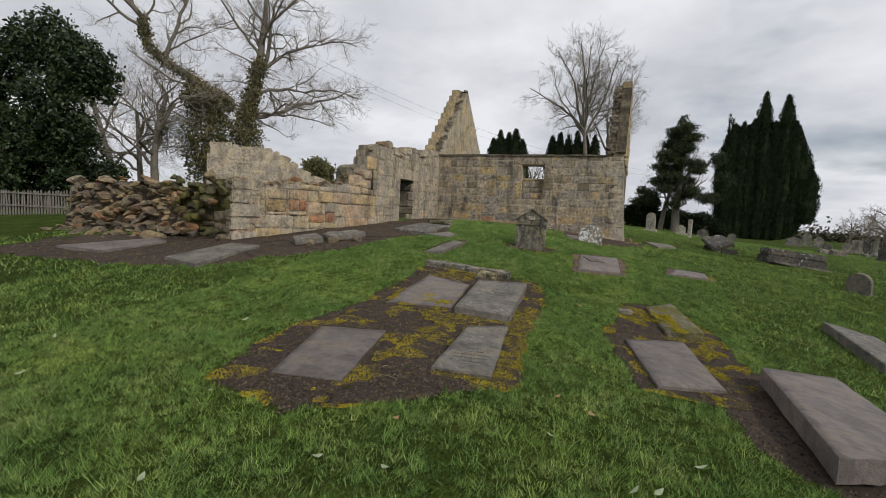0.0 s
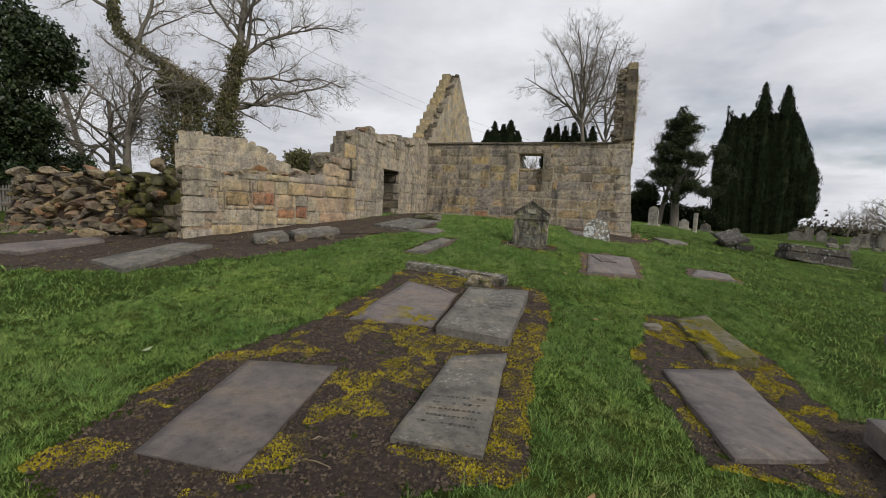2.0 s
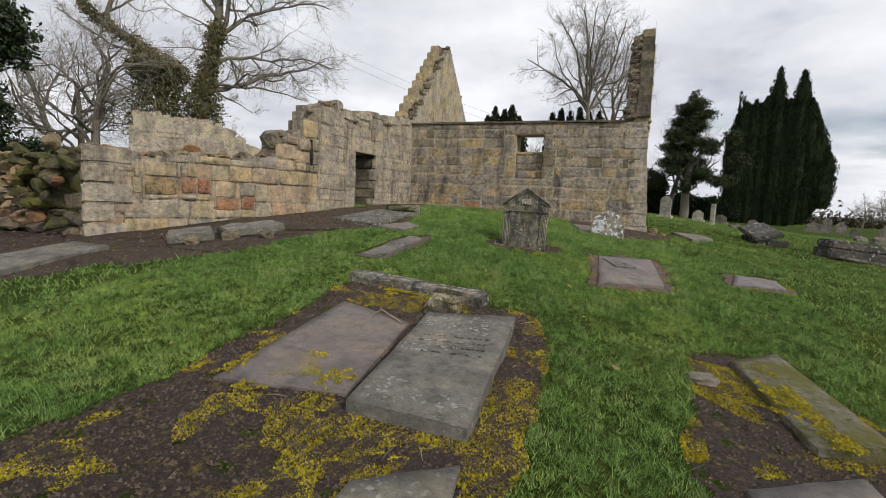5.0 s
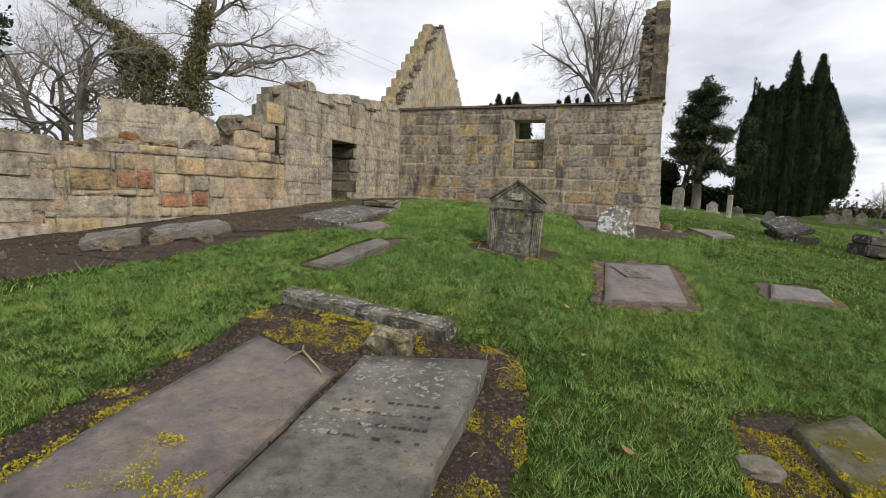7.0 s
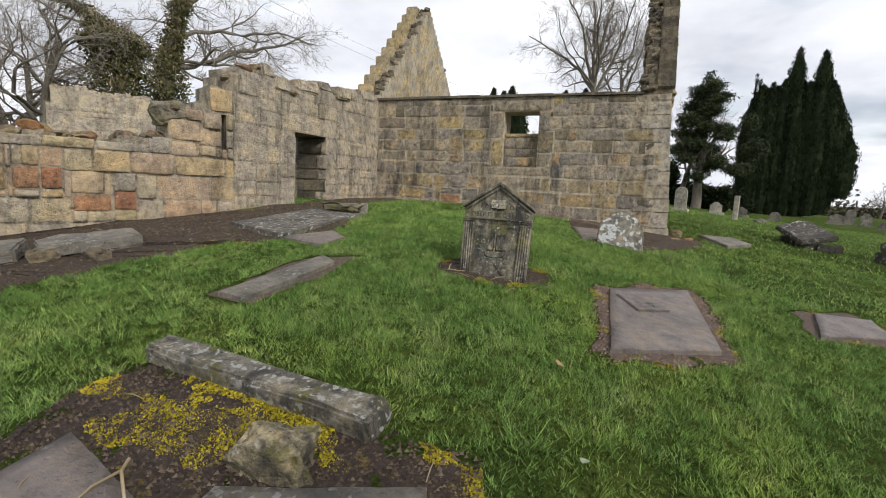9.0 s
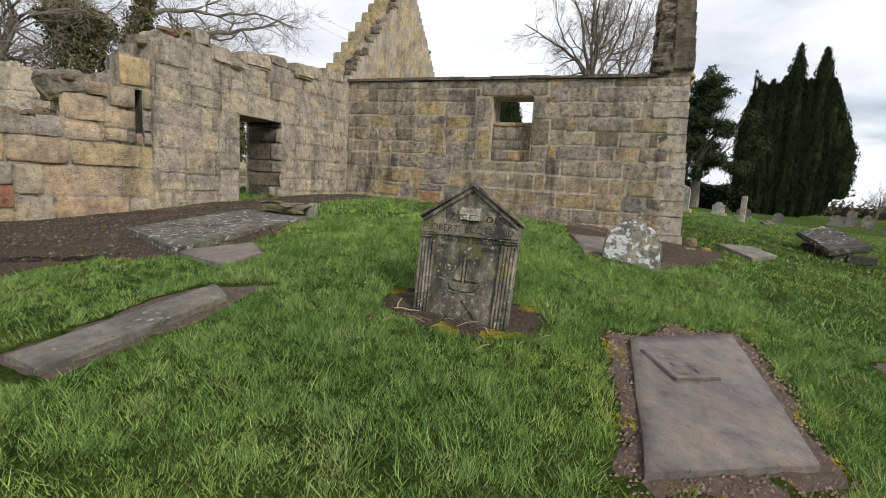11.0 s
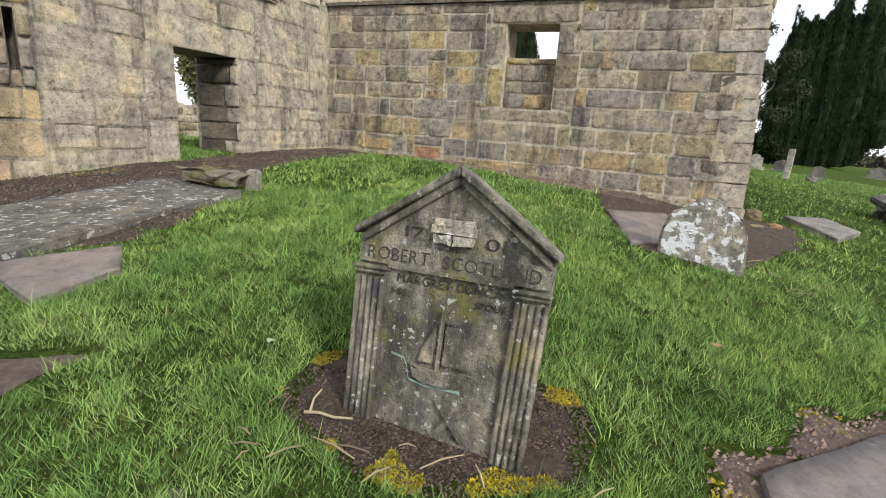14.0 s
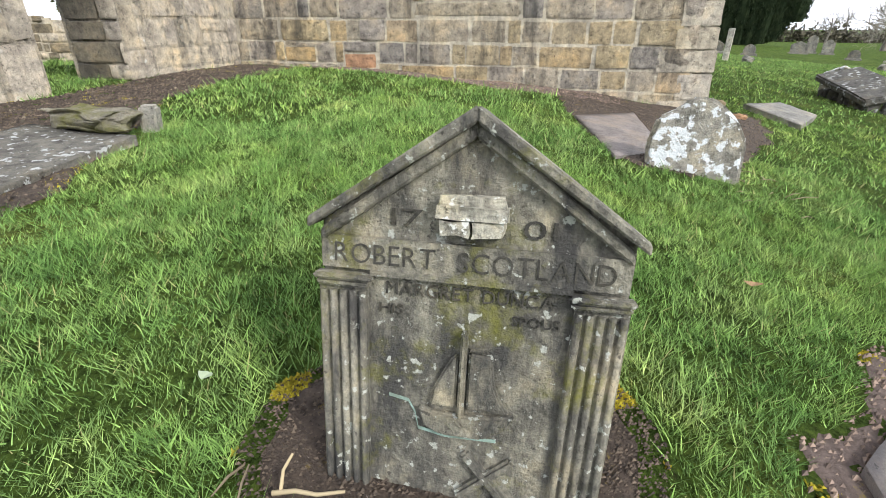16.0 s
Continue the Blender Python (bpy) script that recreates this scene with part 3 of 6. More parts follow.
front_base = lambda u: 0.03 - 0.05 * u
front = masonry("wall_front", (0.0, 0.0), (7.45, 0.0), 0.7, lambda u: 2.80 + 0.012 * math.sin(5 * u), front_base, ST_ASH,
                holes=[(3.68, 4.58, 1.90, 2.43, None), (3.68, 4.58, 1.04, 1.90, 0.16)], seed=11, course=0.31, width=0.50, vary=0.20, joint=0.010, proud=0.023, cleft=0.02, warm=(0.95, 0.30, ST_YEL), dark=(1.3, 0.14, ST_GABD),
                dressed=[(3.36, 4.92, 2.43, 2.72), (3.30, 3.68, 1.75, 2.43), (3.42, 3.68, 1.04, 1.75), (4.58, 4.86, 1.95, 2.43), (4.58, 4.98, 1.40, 1.95), (4.58, 4.82, 1.04, 1.40), (3.22, 4.95, 0.82, 1.04)], special=[(2.2, 2.58, 1.31, 1.83, ST_YEL[0]), (2.0, 2.6, 0.02, 0.28, ST_RED[1]), (0.9, 1.5, 0.1, 0.36, ST_YEL[1])],
                label="long sandstone church wall of squared worn blocks with dark rain stains")
# blocking of the window: rubble in the recess below the opening
rnd = random.Random(5)
z = 1.05
while z < 1.86:
    u, h = 3.69, rnd.uniform(0.2, 0.3)
    h = min(h, 1.90 - z)
    while u < 4.5:
        w = min(rnd.uniform(0.22, 0.42), 4.57 - u)
        o = new("stone", rnd.choice(ST_ASH))
        o.parent = front
        o.matrix_local = pose(u, 0.165, z) @ Matrix.Diagonal((w - 0.015, 0.04, h - 0.015, 1))
        u += w
    z += h
# quoins at the wall's free end, set on a batter
z, k = -0.62, 0
while z < 2.74:
    h = min(rnd.uniform(0.28, 0.40), 2.79 - z)
    x0, x1 = (7.08, 7.22, 6.96)[k % 3] + rnd.uniform(-0.06, 0.06), 7.78 - 0.070 * (z + h / 2 + 0.5)
    o = part("quoin", worn_block(x1 - x0, 0.73, h - 0.008, 0.014, 0.012, 2, 400 + k), QUOIN, front)
    o.matrix_local = pose((x0 + x1) / 2 + rnd.uniform(-0.012, 0.012), 0.345, z, 0, -2.0, rnd.uniform(-0.8, 0.8))
    z, k = z + h, k + 1
# thin dark coping slabs on the wall head
bm = bmesh.new()
u = -0.02
while u < 6.95:
    w = rnd.uniform(0.5, 1.0)
    box_verts(bm, u, min(u + w - 0.012, 6.96), -0.05 - rnd.uniform(0, 0.03), 0.72, 2.782 + rnd.uniform(0, 0.01), 2.835 + rnd.uniform(0, 0.02))
    u += w
part("coping", bm, GABLED, front, "thin dark coping slabs along the wall head")

wing_top = lambda u: 2.82 - 0.10 * (5.2 - u) + (0.10 * math.sin(3.1 * u) if u < 4.3 else 0.0) + (0.14 if 0.3 < u < 1.3 else 0) - (0.25 if u < 0.12 else 0)
wing = masonry("wall_wing", (-0.15, -5.2), (0.0, 0.0), 0.95, wing_top, lambda u: -0.18 + 0.035 * u, ST_WING, holes=[(1.71, 2.84, -0.6, 1.5, None)], course=0.36, width=0.56, seed=21, joint=0.009, core=JOINTW, proud=0.016, vary=0.25, cleft=0.06,
               dressed=[(1.45, 3.25, 1.5, 1.92), (1.37, 1.71, 1.05, 1.5), (1.45, 1.71, 0.5, 1.05), (1.25, 1.71, -0.25, 0.5), (2.84, 3.25, 0.95, 1.5), (2.84, 3.12, 0.38, 0.95), (2.84, 3.3, -0.2, 0.38), (0.12, 0.68, 2.02, 2.5), (0.68, 1.28, 2.06, 2.52), (0.05, 0.5, 1.7, 2.02), (1.28, 1.8, 2.1, 2.4)],
               label="pale sandstone wing wall with a broken uneven top and a low doorway")

# loose broken stones along the wing's head
rr = random.Random(77)
u = 0.2
while u < 5.0:
    w = rr.uniform(0.28, 0.62)
    h = rr.uniform(0.20, 0.30)
    o = part("coping_stone", worn_block(w - 0.015, rr.uniform(0.5, 0.7), h, 0.035, 0.03, 2, 300 + int(u * 40)), WING, wing)
    o.matrix_local = pose(u + w / 2, rr.uniform(0.18, 0.3), min(wing_top(u + 0.05), wing_top(u + w / 2), wing_top(u + w - 0.05)) - 0.07, rr.uniform(-4, 4), rr.uniform(-4, 4), rr.uniform(-7, 7))
    u += w + (rr.uniform(0.0, 0.2) if rr.random() < 0.2 else 0.0)


def low_top(u):
    d = 4.75 - u
    if d < 0.42:
        return 2.08 + 0.03 * math.sin(9 * u)
    if d < 1.12:
        return 1.86 - 0.5 * (d - 0.42)
    return 1.05 - 0.045 * (d - 1.1) + 0.06 * math.sin(4.3 * u) + 0.03 * math.sin(11 * u)


low = masonry("wall_low", (-2.0, -9.58), (-0.15, -5.2), 0.75, low_top, lambda u: -0.64 + 0.095 * u, ST_LOW, holes=[(4.53, 4.62, 0.95, 1.58, None)], course=0.40, width=0.60, seed=31, joint=0.010, proud=0.042, vary=0.14, cleft=0.05, core=JOINTW,
              dressed=[(0.0, 0.55, -0.7, -0.28), (0.0, 0.85, -0.28, 0.12), (0.0, 0.5, 0.12, 0.52), (0.0, 0.75, 0.52, 0.95), (4.15, 4.53, 0.98, 1.28), (4.2, 4.53, 1.28, 1.6), (4.62, 4.75, 0.98, 1.3), (4.62, 4.75, 1.3, 1.6), (4.33, 4.75, 1.6, 2.05), (3.66, 4.15, 1.04, 1.42), (3.9, 4.2, 1.42, 1.62)], special=[(1.57, 1.88, 0.13, 0.47, ST_RED[0]), (1.88, 2.16, 0.14, 0.48, ST_RED[1]), (2.25, 2.78, -0.19, 0.07, ST_RED[2]), (2.79, 3.13, -0.18, 0.13, ST_RED[3]), (0.9, 1.5, 0.1, 0.45, ST_YEL[0])], label="low broken wall of large buff, yellow and red sandstone blocks")
z = -0.78
for k in range(5):
    h = (0.33, 0.36, 0.38, 0.36, 0.32)[k]
    lu, lv = ((0.80, 0.50), (0.52, 0.78))[k % 2]
    o = part("quoin", worn_block(lu, lv, h - 0.012, 0.03, 0.02, 2, 440 + k), QUOIN, low)
    o.matrix_local = pose(lu / 2 - 0.10, lv / 2 - 0.065, z, 0, random.uniform(-1, 1), random.uniform(-2, 2))
    z += h
ret = masonry("wall_return", (-5.2, -9.1), (-2.0, -9.58), 0.7, lambda u: 0.62 + 0.09 * u + 0.10 * math.sin(6 * u) + 0.05 * math.sin(17 * u), lambda u: -0.75 + 0.03 * u, ST_MOSS + ST_GABD, course=0.3, width=0.42, seed=41, joint=0.03, proud=0.10, vary=0.3,
              label="dark moss-grown return wall falling into rubble", core=MOSSY)


def step_top(u):
    d = min(u, 6.5 - u)
    return 2.9 + 0.345 * (1 + math.floor(max(d, 0) / 0.325))


def crow_steps(parent, thick, mats, mat):
    for k in range(10):
        z = 2.9 + 0.345 * k
        for u in ((0.325 * k - 0.02), 6.5 - 0.325 * (k + 1) + 0.0):
            bm = worn_block(0.36, 0.40, 0.345, 0.03, 0.012, 1, k)
            o = part("crow_step", bm, mat, parent)
            o.matrix_local = pose(u + 0.18, thick - 0.17, z + 0.012, 0, random.uniform(-1.5, 1.5), random.uniform(-1, 1))


gab_l = masonry("gable_west", (0.0, 0.02), (0.0, 6.5), 0.7, lambda u: min(2.9 + 1.06 * min(u, 6.5 - u), 6.3), lambda u: 0.0, ST_GAB, course=0.26, width=0.42, seed=51, joint=0.006, proud=0.006,
                start=2.6, label="tall crow-stepped sandstone gable standing without a roof", both=False)
crow_steps(gab_l, 0.7, ST_GAB, GABLE)
gab_r = masonry("gable_east", (6.93, 6.5), (6.93, 0.03), 0.64, lambda u: min(2.9 + 1.06 * min(u, 6.5 - u), 6.2), lambda u: -0.2, ST_GABD, course=0.26, width=0.4, seed=61, joint=0.02, proud=0.05,
                start=2.6, back_mats=ST_GAB, label="crow-stepped gable seen on edge with a dark rough inner face", core=GABLED)
crow_steps(gab_r, 0.64, ST_GABD, GABLED)
for k in range(44):
    u, f = 0.0, random.random()
    o = part("stone", lumpy_stone(random.uniform(0.25, 0.45), random.uniform(0.2, 0.36), random.uniform(0.14, 0.24), 200 + k, 0.15, 2), GABLED, gab_r)
    o.matrix_local = pose(6.47 - 3.2 * f, random.uniform(0.04, 0.28), 2.85 + 3.4 * f, random.uniform(-12, 12), random.uniform(-12, 12), random.uniform(0, 360))
for k in range(60):
    f, back_slope = random.random(), k % 3 == 0
    o = part("stone", lumpy_stone(random.uniform(0.16, 0.30), random.uniform(0.14, 0.26), random.uniform(0.10, 0.18), 260 + k, 0.15, 2), GABLED, gab_l)
    o.matrix_local = pose(6.47 - 3.2 * f if back_slope else 0.03 + 3.2 * f, random.uniform(0.06, 0.30), 2.86 + 3.4 * f, random.uniform(-12, 12), random.uniform(-12, 12), random.uniform(0, 360))
rear = masonry("wall_rear", (7.0, 7.2), (0.0, 7.2), 0.7, lambda u: 1.6 + 0.1 * math.sin(2 * u), lambda u: 0.0, ST_GAB, course=0.3, width=0.5, seed=71, label="rear wall of the roofless church", limit=160)
far_top = lambda u: 3.02 + 0.06 * math.sin(2.2 * u) - 0.50 * max(0, u - 2.7) - (0.4 if u < 0.2 else 0)
far_wing = masonry("wall_wing_far", (-11.1, -2.2), (-7.2, 1.6), 0.7, far_top, lambda u: -0.6, ST_WING, course=0.36, width=0.9, seed=81, joint=0.012, proud=0.018,
                   label="far wall of the wing with a grassy sloping top", both=False)

u = 0.1
while u < 5.2:
    w = random.uniform(0.3, 0.7)
    o = part("coping_stone", worn_block(w, 0.5, random.uniform(0.14, 0.26), 0.04, 0.04, 2, 600 + int(u * 30)), WING, far_wing)
    o.matrix_local = pose(u + w / 2, 0.3, far_top(u + w / 2) - 0.12, random.uniform(-3, 3), 15 if u > 2.7 else random.uniform(-3, 3), random.uniform(-6, 6))
    u += w
door_wall = masonry("wall_beyond_door", (-8.6, 1.9), (-5.6, 4.9), 0.6, lambda u: 0.84 + 0.05 * math.sin(7 * u), lambda u: -0.25, ST_GABD + ST_WING, course=0.22, width=0.3, seed=91, joint=0.02, proud=0.04, vary=0.3,
                    label="low rubble wall in the grass beyond the doorway", both=False)

# Bare patches and grave slabs
patch("soil_main", [(4.35, -16.3), (4.02, -15.2), (4.0, -13.0), (3.95, -10.0), (6.35, -10.0), (6.7, -10.8), (6.8, -13.0), (7.15, -15.2), (6.5, -15.9), (5.5, -16.6)], SOILM, "dark mossy bare soil round old grave slabs", seed=1)
patch("soil_headstone", [(4.88, -7.22), (4.90, -6.9), (5.1, -6.72), (5.6, -6.62), (6.05, -6.55), (6.22, -6.75), (6.2, -7.08), (5.8, -7.36), (5.4, -7.44), (5.05, -7.38)], SOIL, "dark soil ringed with yellow moss", seed=2, rough=0.08)
patch("soil_wall", [(-0.1, -5.2), (0.05, 0.0), (1.2, -0.05), (1.0, -0.9), (1.25, -2.2), (1.7, -3.8), (2.5, -5.0), (2.95, -6.4), (2.7, -7.35), (0.4, -7.6), (-1.0, -7.2)], SOIL, "dark bare soil along the foot of the wing", seed=3, rough=0.2)
patch("soil_rubble", [(-7.5, -12.9), (-7.5, -10.2), (-2.2, -9.3), (-0.9, -6.8), (2.2, -7.2), (1.7, -9.2), (-0.3, -12.0), (-1.6, -12.7)], SOIL, "dark bare soil before the low wall and rubble", seed=13, rough=0.3, lift=0.010)
patch("soil_front", [(1.1, 0.0), (6.5, 0.0), (6.5, -0.6), (5.2, -0.75), (2.5, -0.4)], SOILP, "bare stony soil at the wall foot", seed=4, rough=0.1)
patch("soil_corner", [(5.6, -0.1), (7.72, 0.0), (8.5, 0.5), (8.4, -0.8), (7.35, -3.3), (6.85, -3.9), (6.2, -3.7), (5.7, -2.0)], SOIL, "bare stony soil at the ruin's corner", seed=14, rough=0.18, lift=0.010)
patch("soil_slab_e", [(6.66, -6.65), (7.15, -6.0), (7.75, -5.42), (7.95, -5.65), (8.04, -7.6), (7.0, -8.35), (6.8, -8.2)], SOILP, "pinkish bare soil round a sunken slab", seed=5)
patch("soil_slab_f", [(8.95, -5.2), (9.9, -4.2), (10.3, -4.6), (10.2, -5.4), (8.95, -6.2)], SOILP, "bare soil round a sunken slab", seed=6)
patch("soil_right", [(7.75, -12.2), (8.05, -9.8), (8.9, -9.3), (9.6, -10.6), (9.7, -12.6), (9.4, -14.0), (8.3, -14.4)], SOILM, "mossy soil round two slabs", seed=7)
patch("soil_block", [(9.1, -14.0), (9.4, -12.6), (10.3, -12.0), (10.9, -13.5), (10.6, -15.2), (9.85, -15.9), (9.15, -15.1)], SOIL, "dark soil under a thick slab", seed=17, lift=0.010)
patch("bare_spot", [(4.85, -8.1), (4.9, -7.75), (5.2, -7.7), (5.3, -8.0)], SOILP, "small worn bare spot in the turf", seed=21, rough=0.1, lift=-0.004)
BARE.pop()
patch("soil_path", [(3.3, -9.1), (3.55, -7.7), (4.1, -7.4), (4.05, -7.9), (3.9, -9.1)], SOILP, "bare soil round a narrow slab", seed=8, rough=0.07)

slab("ledger_stone", [(4.36, -14.46), (5.19, -14.23), (5.62, -15.91), (4.81, -15.95)], 0.12, SLAB, "smooth wet purplish-grey ledger stone sunk in dark soil", 0.006, 1)
LEDGERS = []
LEDGERS.append(slab("ledger_stone", [(6.03, -13.42), (6.52, -13.02), (6.87, -15.13), (6.25, -15.22)], 0.14, SLABG, "grey lichened ledger stone with worn lettering, mossy edges", 0.025, 2))
slab("ledger_stone", [(4.32, -10.82), (5.26, -11.04), (5.49, -12.61), (4.43, -12.82)], 0.12, SLAB, "smooth purplish ledger stone partly covered by soil", 0.012, 3)
LEDGERS.append(slab("ledger_stone", [(5.38, -10.85), (6.23, -10.38), (6.46, -12.71), (5.6, -12.78)], 0.15, SLABG, "thick tilted grey ledger stone with lichen and worn lettering", 0.085, 4))
slab("ledger_stone", [(8.09, -12.3), (8.91, -11.64), (9.19, -13.62), (8.45, -14.18)], 0.1, SLAB, "flat grey ledger stone ringed by yellow moss", 0.02, 5)
slab("ledger_stone", [(8.40, -9.9), (8.86, -9.6), (9.25, -11.2), (8.7, -11.45)], 0.14, SLABM, "tilted ledger stone half covered in yellow moss", 0.1, 6, (0, 0.1))
slab("ledger_stone", [(9.65, -12.96), (10.54, -12.51), (10.7, -14.6), (9.6, -15.5)], 0.20, SLAB, "thick raised grave slab on low supports", 0.25, 7)
slab("ledger_stone", [(11.78, -7.91), (12.54, -8.2), (12.6, -10.5), (11.87, -10.38)], 0.18, SLABG, "thick dark-edged grave slab", 0.15, 8)
sunken = slab("ledger_stone", [(6.84, -6.64), (7.73, -5.66), (7.87, -7.51), (6.95, -8.15)], 0.1, SLAB, "sunken pinkish-grey ledger stone with a carved panel", 0.034, 9)
slab("ledger_stone", [(9.23, -5.11), (10.05, -4.48), (10.04, -5.21), (9.04, -6.06)], 0.1, SLAB, "small sunken slab in pinkish soil", 0.028, 10)
slab("ledger_stone", [(1.34, -6.74), (1.55, -5.06), (2.61, -5.08), (2.69, -7.23)], 0.09, SLABL, "large flat slab splashed with white lichen before the doorway", 0.06, 11)
slab("ledger_stone", [(2.62, -7.18), (3.08, -6.62), (3.46, -6.89), (3.39, -7.33)], 0.07, SLAB, "broken flat slab piece beside a larger slab", 0.02, 12)
slab("ledger_stone", [(3.47, -9.01), (3.71, -7.72), (3.97, -7.86), (3.79, -9.03)], 0.08, SLABG, "narrow sunken kerb-like slab in the grass", 0.03, 13)
slab("ledger_stone", [(-5.51, -11.93), (-3.99, -10.2), (-3.3, -10.6), (-3.57, -12.08)], 0.12, SLAB, "dark flat slab lying on soil by the rubble", 0.06, 14)
slab("ledger_stone", [(-1.62, -12.0), (-1.5, -10.2), (-0.53, -10.22), (-0.29, -12.35)], 0.1, SLABG, "flat brownish slab tilted on soil", 0.06, 15)
slab("ledger_stone", [(5.85, -2.2), (6.6, -1.2), (6.7, -3.2), (6.22, -3.75)], 0.08, SLAB, "brownish flat slab sunk in soil near the wall foot", 0.015, 17)
slab("ledger_stone", [(8.5, 0.9), (9.4, 2.0), (9.7, 1.2), (9.0, -0.1)], 0.1, SLABG, "flat slab leaning in the grass by the corner", 0.06, 18)



def worn_lines(corners, lift, rows, seed):
    """Rows of illegible worn letters cut across a slab, as short shallow bars."""
    rnd = random.Random(seed)
    c = [Vector((x, y, gz(x, y) + lift + 0.0265)) for x, y in corners]
    verts, faces = [], []
    for v0 in rows:
        u = 0.16
        while u < 0.82:
            w = rnd.uniform(0.02, 0.05)
            if rnd.random() < 0.75:
                i = len(verts)
                for uu, vv in ((u, v0), (u + w, v0), (u + w, v0 + 0.012), (u, v0 + 0.012)):
                    verts.append((c[0] * (1 - uu) + c[1] * uu) * (1 - vv) + (c[3] * (1 - uu) + c[2] * uu) * vv)
                faces.append((i, i + 1, i + 2, i + 3))
            u += w + rnd.uniform(0.012, 0.03)
    return verts, faces


for (x0, corners, lift, rows, seed) in ((0, [(6.03, -13.42), (6.52, -13.02), (6.87, -15.13), (6.25, -15.22)], 0.028, (0.60, 0.66, 0.72, 0.78, 0.84), 3), (1, [(5.38, -10.85), (6.23, -10.38), (6.46, -12.71), (5.6, -12.78)], 0.088, (0.34, 0.40, 0.46, 0.52), 4)):
    v, f = worn_lines(corners, lift, rows, seed)
    slab_ob = LEDGERS[x0]
    ob = mesh_part("worn_inscription", [p - slab_ob.location for p in v], f, DARKTB, slab_ob, "worn dark lettering that cannot be read")
    tagged(ob, "worn dark lettering that cannot be read", kind="stuff")

# Carved headstone
def extrude_outline(pts, y0, y1):
    bm = bmesh.new()
    a = [bm.verts.new((x, y0, z)) for x, z in pts]
    b = [bm.verts.new((x, y1, z)) for x, z in pts]
    bm.faces.new(a)
    bm.faces.new(b[::-1])
    for k in range(len(pts)):
        j = (k + 1) % len(pts)
        bm.faces.new((a[j], a[k], b[k], b[j]))
    bmesh.ops.recalc_face_normals(bm, faces=bm.faces[:])
    return bm


def lettering(text, size, mat, parent, m, width, depth=0.002):
    """Cut letters laid on as thin solids, each a part of its own, spread over the width with their middle at m."""
    made, x = [], 0.0
    for ch in text:
        if ch == " ":
            x += size * 0.35
            continue
        cu = bpy.data.curves.new("letter", "FONT")
        cu.body, cu.size, cu.extrude, cu.resolution_u, cu.offset = ch, size, depth, 3, -0.009 * size
        tmp = bpy.data.objects.new("letter", cu)
        scene.collection.objects.link(tmp)
        bpy.context.view_layer.update()
        me = bpy.data.meshes.new_from_object(tmp.evaluated_get(bpy.context.evaluated_depsgraph_get()))
        bpy.data.objects.remove(tmp)
        me.materials.clear()
        me.materials.append(mat)
        lo, hi = min(v.co.x for v in me.vertices), max(v.co.x for v in me.vertices)
        made.append((me, x - lo))
        x += hi - lo + size * 0.13
    total = x - size * 0.13
    for me, at in made:
        ob = new("letter", me)
        ob.parent = parent
        ob.matrix_local = m @ pose(0, 0, 0, 90, 0, 0) @ Matrix.Diagonal((width / total, 1, 1, 1)) @ pose(at - total / 2, 0, 0)


# near-black stone colour that stands in for shade inside the incised letters
CUTSHADE = stone_material("carved_letter_shade", [(0.0, (0.042, 0.039, 0.032)), (1.0, (0.050, 0.046, 0.038))], streak=0.5, fine=3, relief=0.01)
VERD = simple("blue_green_stain", [(0.4, (0.16, 0.20, 0.16)), (0.7, (0.26, 0.36, 0.31))], 30)


def rounded(bm, r=0.006):
    bmesh.ops.bevel(bm, geom=bm.edges[:], offset=r, segments=2, affect="EDGES")
    return bm


